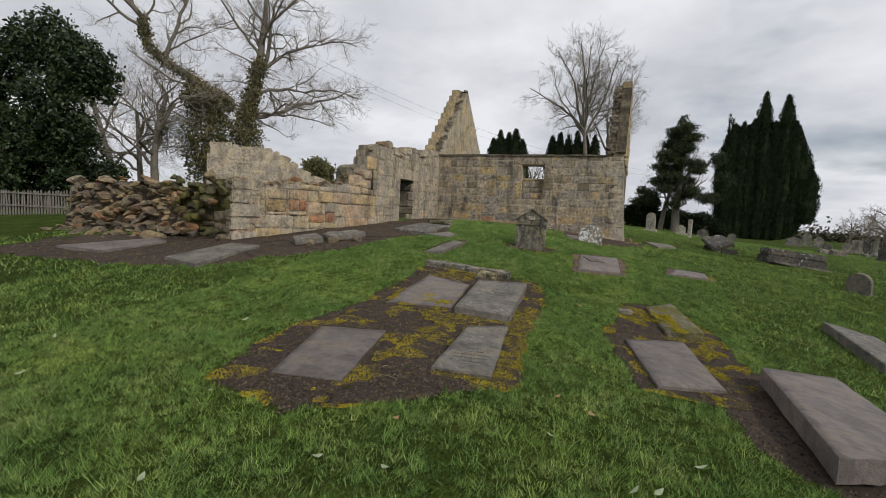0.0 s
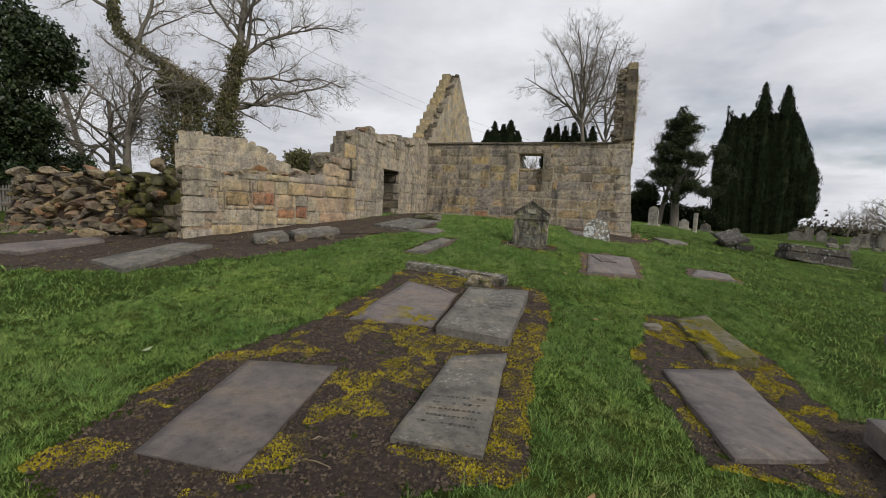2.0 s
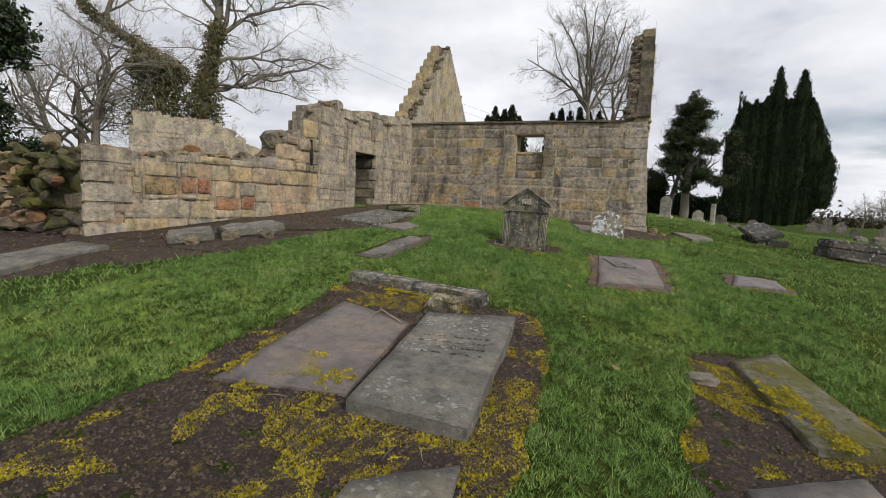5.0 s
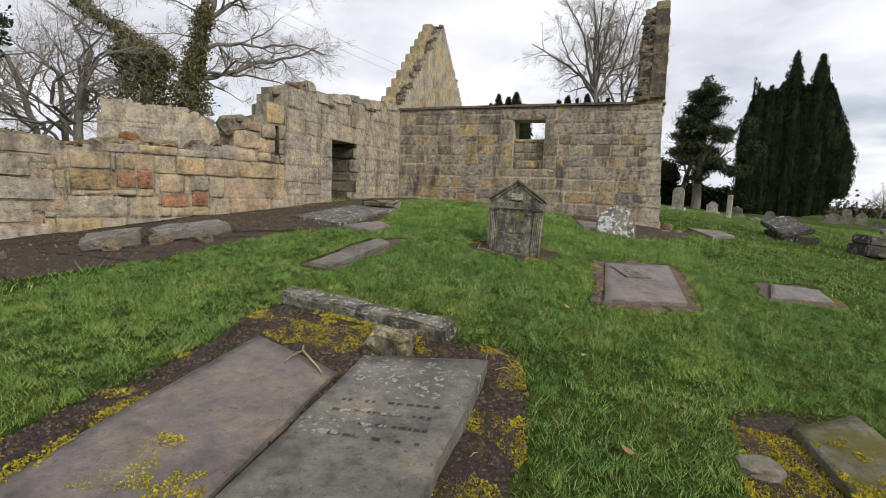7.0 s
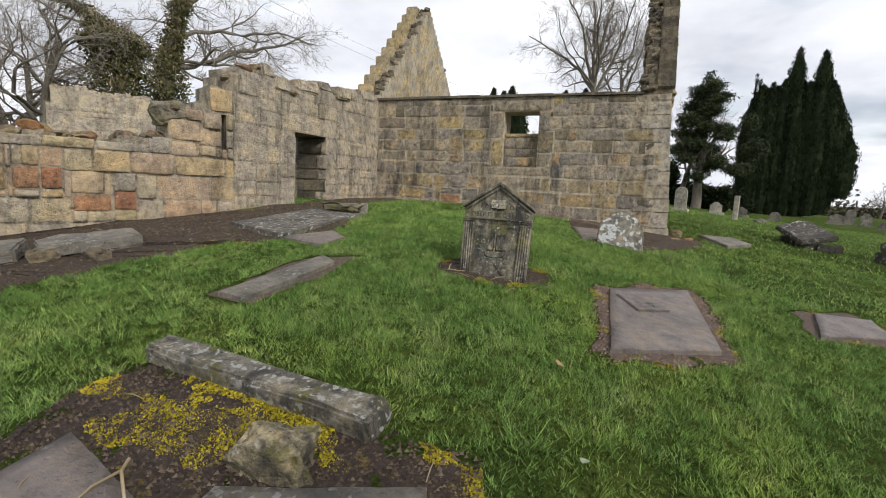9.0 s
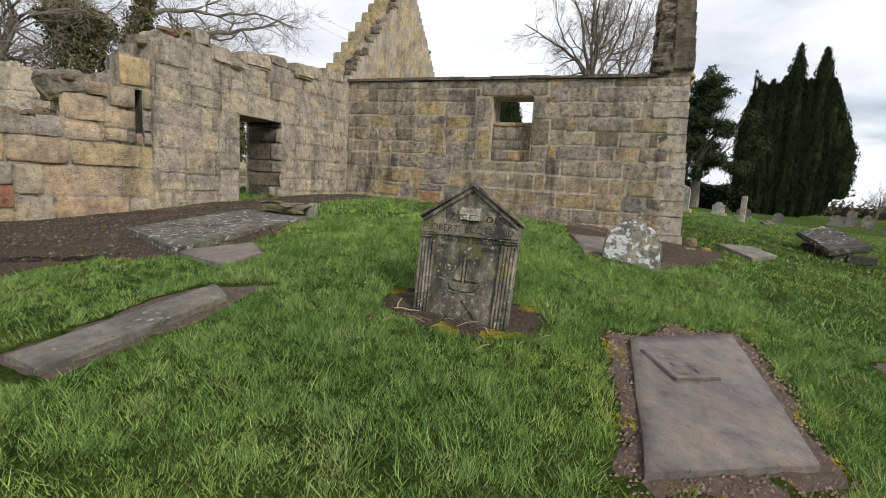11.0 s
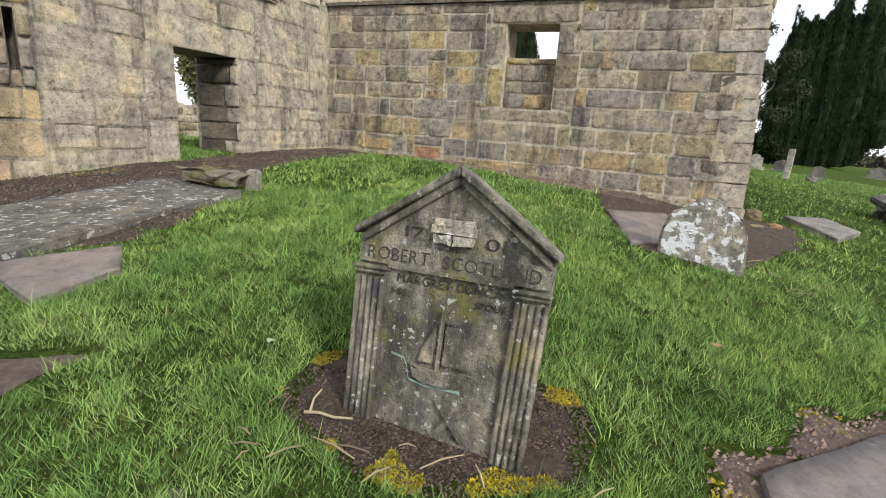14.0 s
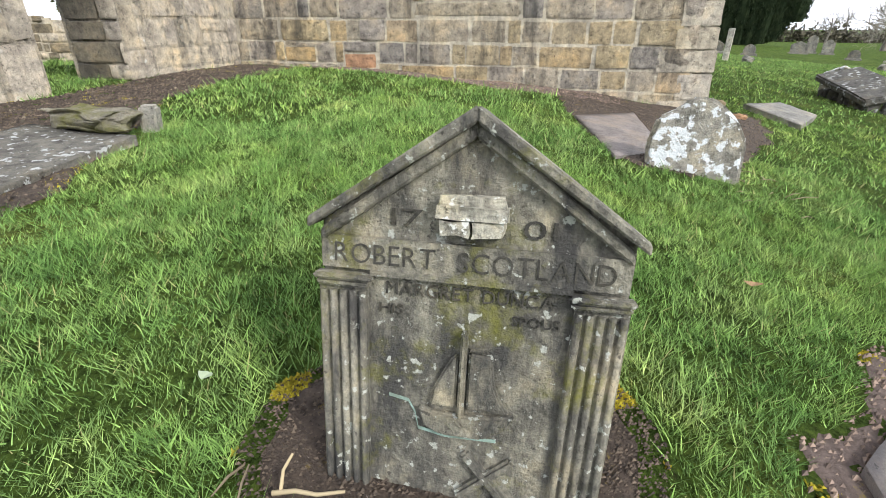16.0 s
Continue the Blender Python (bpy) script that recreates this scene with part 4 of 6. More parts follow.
def carved_headstone():
    hs = new("headstone")
    hs.matrix_world = pose(5.585, -7.16, -0.585, -11, 0.5, 4.0)
    tagged(hs, "grey headstone carved with pediment, fluted pilasters and sailing ship", "headstone")
    w0, w1 = 0.372, 0.392
    body = extrude_outline([(-w0, 0), (w0, 0), (w1, 0.80), (w1, 0.845), (0, 1.118), (-w1, 0.845), (-w1, 0.80)], 0.0, 0.13)
    bmesh.ops.bevel(body, geom=body.edges[:], offset=0.008, segments=2, affect="EDGES")
    part("slab", body, HEADST, hs)
    bm = extrude_outline([(-0.385, 0.715), (0.385, 0.715), (0.388, 0.80), (-0.388, 0.80)], -0.016, 0.01)
    part("name_band", bm, HEADST, hs)
    bm = bmesh.new()
    box_verts(bm, -0.255, 0.255, -0.022, 0.002, 0.702, 0.716)
    part("moulding", bm, HEADST, hs)
    # raking cornice in two steps on both slopes
    for sgn in (-1, 1):
        bm = bmesh.new()
        for y, off, th in ((-0.052, 0.0, 0.028), (-0.030, -0.030, 0.032)):
            a, b = Vector((0, 0, 1.134 + off)), Vector((sgn * (0.412 if off == 0 else 0.385), 0, 0.848 + off))
            v = []
            for p in (a, b):
                for dz in (0, -th - 0.012 if p is a else -th):
                    for yy in (y, 0.012 if off else 0.142):
                        v.append(bm.verts.new((p.x, yy, p.z + dz)))
            for f in ((0, 1, 5, 4), (2, 6, 7, 3), (0, 4, 6, 2), (1, 3, 7, 5), (4, 5, 7, 6), (0, 2, 3, 1)):
                bm.faces.new([v[k] for k in f])
        bmesh.ops.recalc_face_normals(bm, faces=bm.faces[:])
        bmesh.ops.bevel(bm, geom=bm.edges[:], offset=0.006, segments=1, affect="EDGES")
        part("raking_cornice", bm, HEADST, hs, "worn moulded cornice with pale edges")
    # pilasters: five ribs, a capital and a foot
    for sgn in (-1, 1):
        bm = bmesh.new()
        box_verts(bm, -0.066, 0.066, -0.014, 0.002, 0.0, 0.675)
        pil = part("pilaster", bm, HEADST, hs)
        pil.matrix_local = pose(sgn * 0.312, 0, 0, 0, sgn * 1.5, 0)
        for k in range(5):
            bm = bmesh.new()
            cx = -0.053 + 0.0265 * k
            ring = [(cx + 0.0098 * math.cos(a), -0.014 - 0.013 * math.sin(a)) for a in np.linspace(0, math.pi, 6)]
            lo = [bm.verts.new((x, y, 0.03)) for x, y in ring]
            hi = [bm.verts.new((x, y, 0.655)) for x, y in ring]
            for i in range(5):
                f = bm.faces.new((lo[i], lo[i + 1], hi[i + 1], hi[i]))
                f.smooth = True
            bm.faces.new(hi)
            part("flute", bm, HEADST, pil)
        bm = bmesh.new()
        box_verts(bm, -0.078, 0.078, -0.042, 0.001, 0.688, 0.703)
        box_verts(bm, -0.072, 0.072, -0.032, 0.001, 0.668, 0.686)
        bmesh.ops.bevel(bm, geom=bm.edges[:], offset=0.005, segments=2, affect="EDGES")
        o = part("capital", bm, HEADST, hs)
        o.matrix_local = pose(sgn * 0.325, 0, 0, 0, 0, 0)
    # open book carved below the apex
    bm = bmesh.new()
    box_verts(bm, -0.085, 0.085, -0.05, 0.0, 0.868, 0.900)
    box_verts(bm, -0.078, -0.003, -0.045, 0.0, 0.828, 0.866)
    box_verts(bm, 0.003, 0.078, -0.045, 0.0, 0.828, 0.866)
    box_verts(bm, -0.08, 0.08, -0.034, 0.0, 0.900, 0.926)
    bmesh.ops.subdivide_edges(bm, edges=bm.edges[:], cuts=2, use_grid_fill=True)
    for v in bm.verts:
        v.co += noise.noise_vector(v.co * 30) * 0.008
    part("carved_book", bm, BOOKST, hs, "pale worn block carved in relief")
    # ship: hull, mast, yard and two sails
    hull = [(-0.115, 0.345), (-0.095, 0.285), (-0.05, 0.268), (0.06, 0.268), (0.115, 0.30), (0.145, 0.352), (0.09, 0.338), (0.0, 0.332), (-0.07, 0.335)]
    part("carved_hull", rounded(extrude_outline(hull, -0.024, 0.0)), HEADST, hs)
    bm = bmesh.new()
    box_verts(bm, -0.009, 0.009, -0.030, 0.0, 0.325, 0.575)
    part("carved_mast", rounded(bm), HEADST, hs)
    bm = bmesh.new()
    box_verts(bm, 0.01, 0.06, -0.020, 0.0, 0.517, 0.529)
    part("carved_yard", rounded(bm), HEADST, hs)
    for pts in ([(0.014, 0.352), (0.130, 0.352), (0.105, 0.385), (0.085, 0.43), (0.075, 0.51), (0.014, 0.515)], [(-0.014, 0.352), (-0.085, 0.352), (-0.078, 0.40), (-0.055, 0.45), (-0.03, 0.50), (-0.014, 0.51)]):
        part("carved_sail", rounded(extrude_outline(pts, -0.020, 0.0)), HEADST, hs)
    bm = bmesh.new()
    for (ax_, az_), (bx_, bz_) in zip(((-0.20, 0.362), (-0.145, 0.352), (-0.125, 0.318), (-0.115, 0.272), (-0.04, 0.258)), ((-0.145, 0.352), (-0.125, 0.318), (-0.115, 0.272), (-0.04, 0.258), (0.10, 0.262))):
        q = [bm.verts.new(p) for p in ((ax_, -0.006, az_ - 0.005), (bx_, -0.006, bz_ - 0.005), (bx_, -0.006, bz_ + 0.005), (ax_, -0.006, az_ + 0.005))]
        bm.faces.new(q)
    part("waterline", bm, VERD, hs, "thin blue-green stained carved line")
    # crossed bones near the foot
    for ang, cx in ((48, 0.07), (-42, 0.085)):
        bm = worn_block(0.20, 0.03, 0.03, 0.008, 0.004, 1, 3)
        o = part("carved_bone", bm, HEADST, hs)
        o.matrix_local = pose(cx, -0.004, 0.13, 0, ang, 0)
    face = -0.0175
    # letters sit slightly proud; the groove shade is painted by their dark colour
    lettering("ROBERT  SCOTLAND", 0.076, CUTSHADE, hs, pose(0, face, 0.732), 0.70, 0.0015)
    lettering("MARGRET DUNCA", 0.05, CUTSHADE, hs, pose(0.0, -0.003, 0.652), 0.43, 0.003)
    lettering("HIS", 0.038, CUTSHADE, hs, pose(-0.20, -0.003, 0.60), 0.065, 0.003)
    lettering("SPOUS", 0.038, CUTSHADE, hs, pose(0.175, -0.003, 0.60), 0.12, 0.003)
    lettering("17", 0.066, CUTSHADE, hs, pose(-0.165, -0.003, 0.835), 0.08, 0.003)
    lettering("01", 0.066, CUTSHADE, hs, pose(0.165, -0.003, 0.828), 0.08, 0.003)
    return hs


carved_headstone()

# Lichened stump of a headstone by the wall
bm = extrude_outline([(-0.36, -0.1), (0.36, -0.1), (0.375, 0.30), (0.29, 0.47), (0.16, 0.60), (0.06, 0.655), (-0.06, 0.65), (-0.14, 0.57), (-0.30, 0.50), (-0.37, 0.28)], -0.075, 0.075)
bmesh.ops.bevel(bm, geom=bm.edges[:], offset=0.03, segments=3, affect="EDGES")
thing_mesh("broken_headstone", bm, WHITEL, pose(6.83, -3.72, -0.46, -8, -3, -3), "broken headstone stump covered with white lichen", "headstone")

# Kerb stone and boulder at the head of the slabs
bm = worn_block(1.9, 0.24, 0.21, 0.025, 0.03, 4, 5)
thing_mesh("kerb_stone", bm, KERBST, pose(4.82, -9.98, -1.0, 6, 3.4, -1.5), "long grey lichened kerb stone tilted at the grave head", "kerb stone")
bm = lumpy_stone(0.50, 0.36, 0.33, 3, 0.20, 4)
thing_mesh("boulder", bm, BOULD, pose(5.45, -10.53, -1.08, 0, 0, 15), "small rough boulder with moss and pale broken side", "boulder")
bm = lumpy_stone(0.30, 0.24, 0.12, 9, 0.14, 3)
thing_mesh("flat_stone", bm, SLABG, pose(8.05, -10.6, gz(8.05, -10.6) - 0.02, 0, 0, 20), "small broken grey stone lying in moss", "stone")
thing_mesh("stone_stub", worn_block(0.13, 0.13, 0.27, 0.02, 0.01, 1, 2), PALEGR, pose(2.42, -4.72, gz(2.42, -4.72) - 0.06, 0, 4, 20), "short square stone stub beside a slab", "stone")
thing_mesh("moss_bank", lumpy_stone(0.95, 0.42, 0.22, 4, 0.18, 4), SLABM, pose(2.1, -4.95, gz(2.1, -4.95) + 0.03, 0, 0, -10), "low stone edge grown over with moss", "stone")
def lie(x, y, lift, rz):
    """A pose on the ground that follows its slope."""
    sx, sy = (gz(x + 0.4, y) - gz(x - 0.4, y)) / 0.8, (gz(x, y + 0.4) - gz(x, y - 0.4)) / 0.8
    up = Vector((-sx, -sy, 1)).normalized()
    return Matrix.Translation((x, y, gz(x, y) + lift)) @ up.to_track_quat("Z", "Y").to_matrix().to_4x4() @ pose(0, 0, 0, 0, 0, rz)


# carved panel on the sunken slab
cs4 = [Vector((x, y, gz(x, y) + 0.059)) for x, y in ((6.84, -6.64), (7.73, -5.66), (7.87, -7.51), (6.95, -8.15))]
def on_slab(u, v):
    return (cs4[0] * (1 - u) + cs4[1] * u) * (1 - v) + (cs4[3] * (1 - u) + cs4[2] * u) * v


pu, pv = min(((i / 40, j / 40) for i in range(41) for j in range(41)), key=lambda q: (on_slab(*q).xy - Vector((7.19, -6.83))).length)
pc = on_slab(pu, pv)
pn = ((cs4[1] - cs4[0]) * (1 - pv) + (cs4[2] - cs4[3]) * pv).cross((cs4[3] - cs4[0]) * (1 - pu) + (cs4[2] - cs4[1]) * pu).normalized()
pn = pn if pn.z > 0 else -pn
bm = worn_block(0.43, 0.37, 0.032, 0.008, 0.006, 4, 6)
px_ = (Vector((0.77, 0.63, 0)) - pn * pn.dot(Vector((0.77, 0.63, 0)))).normalized()
py_ = pn.cross(px_)
pm = Matrix.Translation(pc - pn * 0.006 - sunken.location) @ Matrix((px_, py_, pn)).transposed().to_4x4()
part("carved_panel", bm, SLAB, sunken, "low worn carved panel with moss").matrix_local = pm
for k, (px_, py_, w_, d_) in enumerate(((-0.10, 0.08, 0.14, 0.09), (0.07, 0.09, 0.16, 0.08), (0.0, -0.02, 0.30, 0.07), (-0.09, -0.11, 0.12, 0.07), (0.10, -0.10, 0.15, 0.08))):
    part("carved_relief", lumpy_stone(w_, d_, 0.024, 70 + k, 0.14, 2), SLAB, sunken).matrix_local = pm @ pose(px_, py_, 0.022, 0, 0, 8 * k - 15)
for k, (x, y, sx, sy, sz, rz) in enumerate(((0.12, -9.22, 0.72, 0.62, 0.17, 50), (0.74, -8.42, 1.05, 0.60, 0.15, 57))):
    bm = worn_block(sx, sy, sz, 0.02, 0.035, 3, 80 + k)
    thing_mesh("broken_slab", bm, SLABG, lie(x, y, 0.01, rz), "thick broken piece of slab with ragged dark edges", "gravestone", "broken slab pieces")
for k, (x, y, sx, sy, sz) in enumerate(((0.0, -9.0, 0.5, 0.35, 0.26), (0.75, -8.95, 0.35, 0.3, 0.24), (1.3, -8.7, 0.28, 0.3, 0.22), (0.35, -9.4, 0.4, 0.25, 0.2), (7.95, 0.35, 0.3, 0.25, 0.25), (8.2, 0.0, 0.22, 0.2, 0.14), (7.9, -0.35, 0.3, 0.18, 0.1))):
    thing_mesh("rough_stone", lumpy_stone(sx, sy, sz, 20 + k, 0.15, 3), RUBBLE, pose(x, y, gz(x, y) - 0.05, 0, 0, 40 * k), "rough fallen stone lying on bare soil", "stone", "fallen stones")

# Rubble: the wall beyond the return has fallen into a heap
heap = tagged(new("rubble_wall"), "collapsed wall of loose buff and orange rubble stones", "rubble", kind="structure")
rnd = random.Random(77)
bm = bmesh.new()
n = 40
ring = []
for i in range(n + 1):
    f = i / n
    x, y = -3.1 - 7.6 * f, -9.35 + 1.1 * f
    g0 = gz(x, y)
    h = 1.68 + 0.08 * math.sin(i * 0.9) - (0.16 if 0.15 < f < 0.32 else 0)
    tp = min(1.0, f / 0.22)
    h = h * (0.75 + 0.25 * tp)
    ring.append([bm.verts.new(p) for p in ((x, y - 0.5 * tp, g0 - 0.15), (x, y - 0.2 * tp, g0 + 0.45 * h), (x, y - 0.02, g0 + h - 0.22), (x, y + 0.5, g0 + h - 0.26), (x, y + 0.8, g0 - 0.1))])
for a, b in zip(ring, ring[1:]):
    for k in range(4):
        bm.faces.new((a[k], a[k + 1], b[k + 1], b[k]))
for v in bm.verts:
    v.co += noise.noise_vector(v.co * 2.5) * 0.12
part("earth_core", bm, SOIL, heap, "dark earth fill of the fallen wall")
LUMPS = []
for k in range(18):
    bm = angular_stone(50 + k)
    me = bpy.data.meshes.new("stone")
    bm.to_mesh(me)
    bm.free()
    me.materials.append(RUBBLE)
    LUMPS.append(me)
for k in range(295):
    f = 0.12 + 0.88 * rnd.random()
    x, y = -3.1 - 7.6 * f, -9.35 + 1.1 * f
    s = rnd.random()
    h = 1.68 + 0.08 * math.sin(f * 36) - (0.16 if 0.15 < f < 0.32 else 0)
    tp = min(1.0, f / 0.22)
    if s < 0.82:
        t = rnd.random()
        px, py, pz = x, y - 0.12 - 0.8 * tp * max(0.0, 0.55 - t) ** 1.2, gz(x, y) + h * (0.6 + 0.4 * tp) * t * 0.95 - 0.08
        sc = 0.16 + 0.34 * rnd.random() ** 1.4
    else:
        px, py = x + rnd.uniform(-0.3, 0.3), y - 0.3 - 0.4 * tp - abs(rnd.gauss(0, 0.35))
        pz, sc = gz(px, py) - 0.05, rnd.uniform(0.1, 0.4)
    o = new("stone", rnd.choice(LUMPS))
    o.parent = heap
    o.matrix_world = pose(px, py, pz, rnd.uniform(-25, 25), rnd.uniform(-25, 25), rnd.uniform(0, 360)) @ Matrix.Diagonal((sc * rnd.uniform(1.0, 1.7), sc, sc * rnd.uniform(0.45, 0.75), 1))
for k in range(34):
    f = rnd.random()
    x, y = -2.25 - 2.6 * f, -9.62 + 0.4 * f
    t = rnd.random()
    sc = rnd.uniform(0.2, 0.42)
    o = part("stone", angular_stone(500 + k), MOSSY if rnd.random() < 0.8 else RUBBLE, ret)
    o.matrix_world = pose(x, y - 0.16 - 0.3 * max(0, 0.3 - t), gz(x, y) + 1.66 * t - 0.05, rnd.uniform(-20, 20), rnd.uniform(-20, 20), rnd.uniform(0, 360)) @ Matrix.Diagonal((sc * 1.3, sc * 0.8, sc * 0.8, 1))
# loose capping stones along the broken wall heads
for k in range(46):
    u = rnd.uniform(0.1, 3.9)
    d = Vector((1.85, 4.38, 0)).normalized()
    p = Vector((-2.0, -9.58, 0)) + d * u + Vector((-d.y, d.x, 0)) * rnd.uniform(0.05, 0.6)
    o = new("stone", rnd.choice(LUMPS))
    o.parent = low
    o.matrix_world = pose(p.x, p.y, low_top(u) - 0.06, rnd.uniform(-15, 15), rnd.uniform(-15, 15), rnd.uniform(0, 360)) @ Matrix.Diagonal((rnd.uniform(0.2, 0.42), 0.24, rnd.uniform(0.1, 0.2), 1))
for k in range(26):
    u = rnd.uniform(0.1, 5.1)
    if 0.02 < u < 5.2:
        o = new("stone", rnd.choice(LUMPS))
        o.parent = wing
        o.matrix_world = pose(-0.15 + 0.15 * u / 5.2 - rnd.uniform(0.08, 0.6), -5.2 + u, wing_top(u) - 0.07, rnd.uniform(-12, 12), rnd.uniform(-12, 12), rnd.uniform(0, 360)) @ Matrix.Diagonal((rnd.uniform(0.25, 0.5), 0.3, rnd.uniform(0.12, 0.2), 1))
bm = lumpy_stone(0.75, 0.6, 0.5, 8, 0.12, 3)
thing_mesh("mossy_capstone", bm, SLABM, pose(-0.75, -6.02, 1.32, 0, -12, 65), "green mossy capstone on the broken wall end", "stone")
bm = lumpy_stone(0.75, 0.42, 0.3, 15, 0.1, 3)
thing_mesh("fallen_block", bm, RUBBLE, pose(-4.4, -10.1, gz(-4.4, -10.1) - 0.05, 0, 12, 25), "pale fallen block resting before the rubble", "stone")

# rough jamb inside the doorway
z = -0.3
while z < 1.45:
    h = min(rnd.uniform(0.2, 0.38), 1.5 - z)
    x = -0.93
    while x < -0.06:
        w = min(rnd.uniform(0.4, 0.9), -0.04 - x)
        o = new("stone", rnd.choice(ST_GABD if x < -0.5 else ST_WING))
        o.parent = wing
        o.matrix_world = pose(x, -2.362, z, 0, 0, 0) @ Matrix.Diagonal((w - 0.012, rnd.uniform(0.02, 0.07), h - 0.012, 1))
        x += w
    z += h

# Picket fence
fence = tagged(new("picket_fence"), "weathered grey wooden picket fence", "fence")
pa, pb = Vector((-15.66, -5.50, 0)), Vector((-19.07, -7.80, 0))
for k in range(38):
    p = pa.lerp(pb, k / 37)
    bm = extrude_outline([(-0.03, 0), (0.03, 0), (0.03, 1.08), (0, 1.14), (-0.03, 1.08)], -0.01, 0.01)
    o = part("picket", bm, WOOD, fence)
    o.matrix_world = pose(p.x, p.y, gz(p.x, p.y) - 0.05 + random.uniform(-0.04, 0.04), 0, random.uniform(-2, 2), math.degrees(math.atan2(pb.y - pa.y, pb.x - pa.x)))
for z in (0.3, 0.85):
    bm = bmesh.new()
    box_verts(bm, 0, (pb - pa).length, 0.02, 0.06, -0.035, 0.035)
    o = part("rail", bm, WOOD, fence)
    o.matrix_world = pose(pa.x, pa.y, gz(pa.x, pa.y) + z, 0, 0, math.degrees(math.atan2(pb.y - pa.y, pb.x - pa.x)))


# Standing gravestones beyond
def arched(w, h, t=0.11, shape="round"):
    if shape == "round":
        pts = [(-w / 2, 0), (w / 2, 0)] + [(w / 2 * math.cos(a), h - w / 2 + w / 2 * math.sin(a)) for a in np.linspace(0, math.pi, 11)]
    elif shape == "shoulder":
        pts = [(-w / 2, 0), (w / 2, 0), (w / 2, h * 0.78), (w * 0.34, h * 0.8), (w * 0.3, h * 0.88), (w * 0.16, h * 0.97), (0, h), (-w * 0.16, h * 0.97), (-w * 0.3, h * 0.88), (-w * 0.34, h * 0.8), (-w / 2, h * 0.78)]
    elif shape == "peak":
        pts = [(-w / 2, 0), (w / 2, 0), (w / 2, h * 0.75), (0, h), (-w / 2, h * 0.75)]
    else:
        pts = [(-w / 2, 0), (w / 2, 0), (w / 2, h), (-w / 2, h)]
    bm = extrude_outline(pts, -t / 2, t / 2)
    bmesh.ops.bevel(bm, geom=bm.edges[:], offset=0.012, segments=2, affect="EDGES")
    return bm


def gravestone(x, y, w, h, shape="round", mat=None, rz=0, lean=0, label="weathered grey headstone standing in the grass", base=True, t=0.11):
    z = gz(x, y)
    if y > 18:
        w, h = w * 0.8, h * 0.8
    g = new("headstone")
    g.matrix_world = pose(x, y, z - 0.05, lean, lean * 0.3, rz)
    part("stone_tablet", arched(w, h, t, shape), mat or OLDGR, g)
    if base:
        part("plinth", worn_block(w + 0.22, t + 0.2, 0.18, 0.02, 0.008, 0, 1), mat or OLDGR, g)
    return tagged(g, label, "headstone", "standing headstones")


gravestone(9.16, 16.09, 0.62, 1.32, "round", PALEGR, -25, 2, "pale round-topped headstone with a plinth")
gravestone(11.37, 20.18, 0.8, 1.0, "shoulder", PALEGR, -20, -3, "pale shouldered headstone on a plinth")
gravestone(11.34, 13.73, 0.2, 1.2, "flat", PALEGR, -20, 2, "slim square stone post", False, 0.24)
gravestone(13.13, 23.01, 0.9, 0.9, "peak", OLDGR, -20, 8)
gravestone(15.70, 26.16, 0.8, 0.85, "round", OLDGR, -20, 0, "dark headstone with a rounded scrolled top")
gravestone(24.15, 42.34, 1.6, 1.3, "peak", OLDGR, -20, 0, "broad gabled grey headstone")
gravestone(26.12, 45.26, 1.0, 1.9, "round", OLDGR, -20, 2)
gravestone(26.70, 43.33, 1.1, 1.6, "shoulder", OLDGR, -20, -2)
gravestone(24.55, 33.91, 0.9, 0.9, "round", OLDGR, -20, 3)
gravestone(23.75, 27.16, 0.7, 1.15, "shoulder", OLDGR, -15, 4, "weathered headstone with a worn carved top")
gravestone(26.23, 32.41, 1.0, 1.5, "flat", OLDGR, -20, 0)
gravestone(27.81, 35.18, 1.0, 1.3, "round", DARKTB, -20, 0)
gravestone(29.71, 38.07, 0.9, 1.7, "shoulder", OLDGR, -20, 0)
gravestone(22.71, 18.16, 0.8, 1.5, "flat", DARKTB, -30, 0, "tall dark square-topped headstone")
gravestone(28.63, 31.20, 0.9, 1.4, "round", OLDGR, -20, 0)
gravestone(28.53, 26.87, 0.9, 1.3, "round", OLDGR, -20, 0)
gravestone(14.6, -1.5, 0.62, 0.68, "round", SLABG, -38, 6, "small round-topped mossy headstone", False, 0.18)
gravestone(16.9, 1.2, 0.7, 0.95, "flat", DARKTB, -30, 2)
for px_x, px_y, w in ((25.01, 25.50, 0.9), (23.85, 23.97, 0.7), (20.69, 19.52, 1.1), (20.55, 21.61, 0.9), (13.25, 17.69, 0.6), (12.53, 15.26, 0.5)):
    thing_mesh("fallen_headstone", lumpy_stone(w, w * 0.6, w * 0.5, int(w * 90 + px_x), 0.14, 3), OLDGR, pose(px_x, px_y, gz(px_x, px_y) - 0.08, 8, 10, 30), "fallen headstone lying in the grass", "headstone", "fallen headstones")


# Table tomb that has sunk on one side
tomb = new("table_tomb")
tc = (11.5, 4.0)
tomb.matrix_world = pose(tc[0], tc[1], gz(*tc), 0, 0, -84)
tagged(tomb, "collapsed table tomb with a dark tilted lichened slab", "tomb")
o = part("tomb_slab", worn_block(1.9, 0.86, 0.15, 0.03, 0.012, 3, 4), DARKTB, tomb)
o.matrix_local = pose(0, 0, 0.32, 13, 9, 0)
for x in (-0.8, -0.4, 0.0, 0.4, 0.8):
    o = part("support", worn_block(0.22, 0.26, 0.3, 0.03, 0.02, 0, int(10 * x)), DARKTB, tomb)
    o.matrix_local = pose(x * 0.95, -0.2, -0.06, 0, 0, 0)
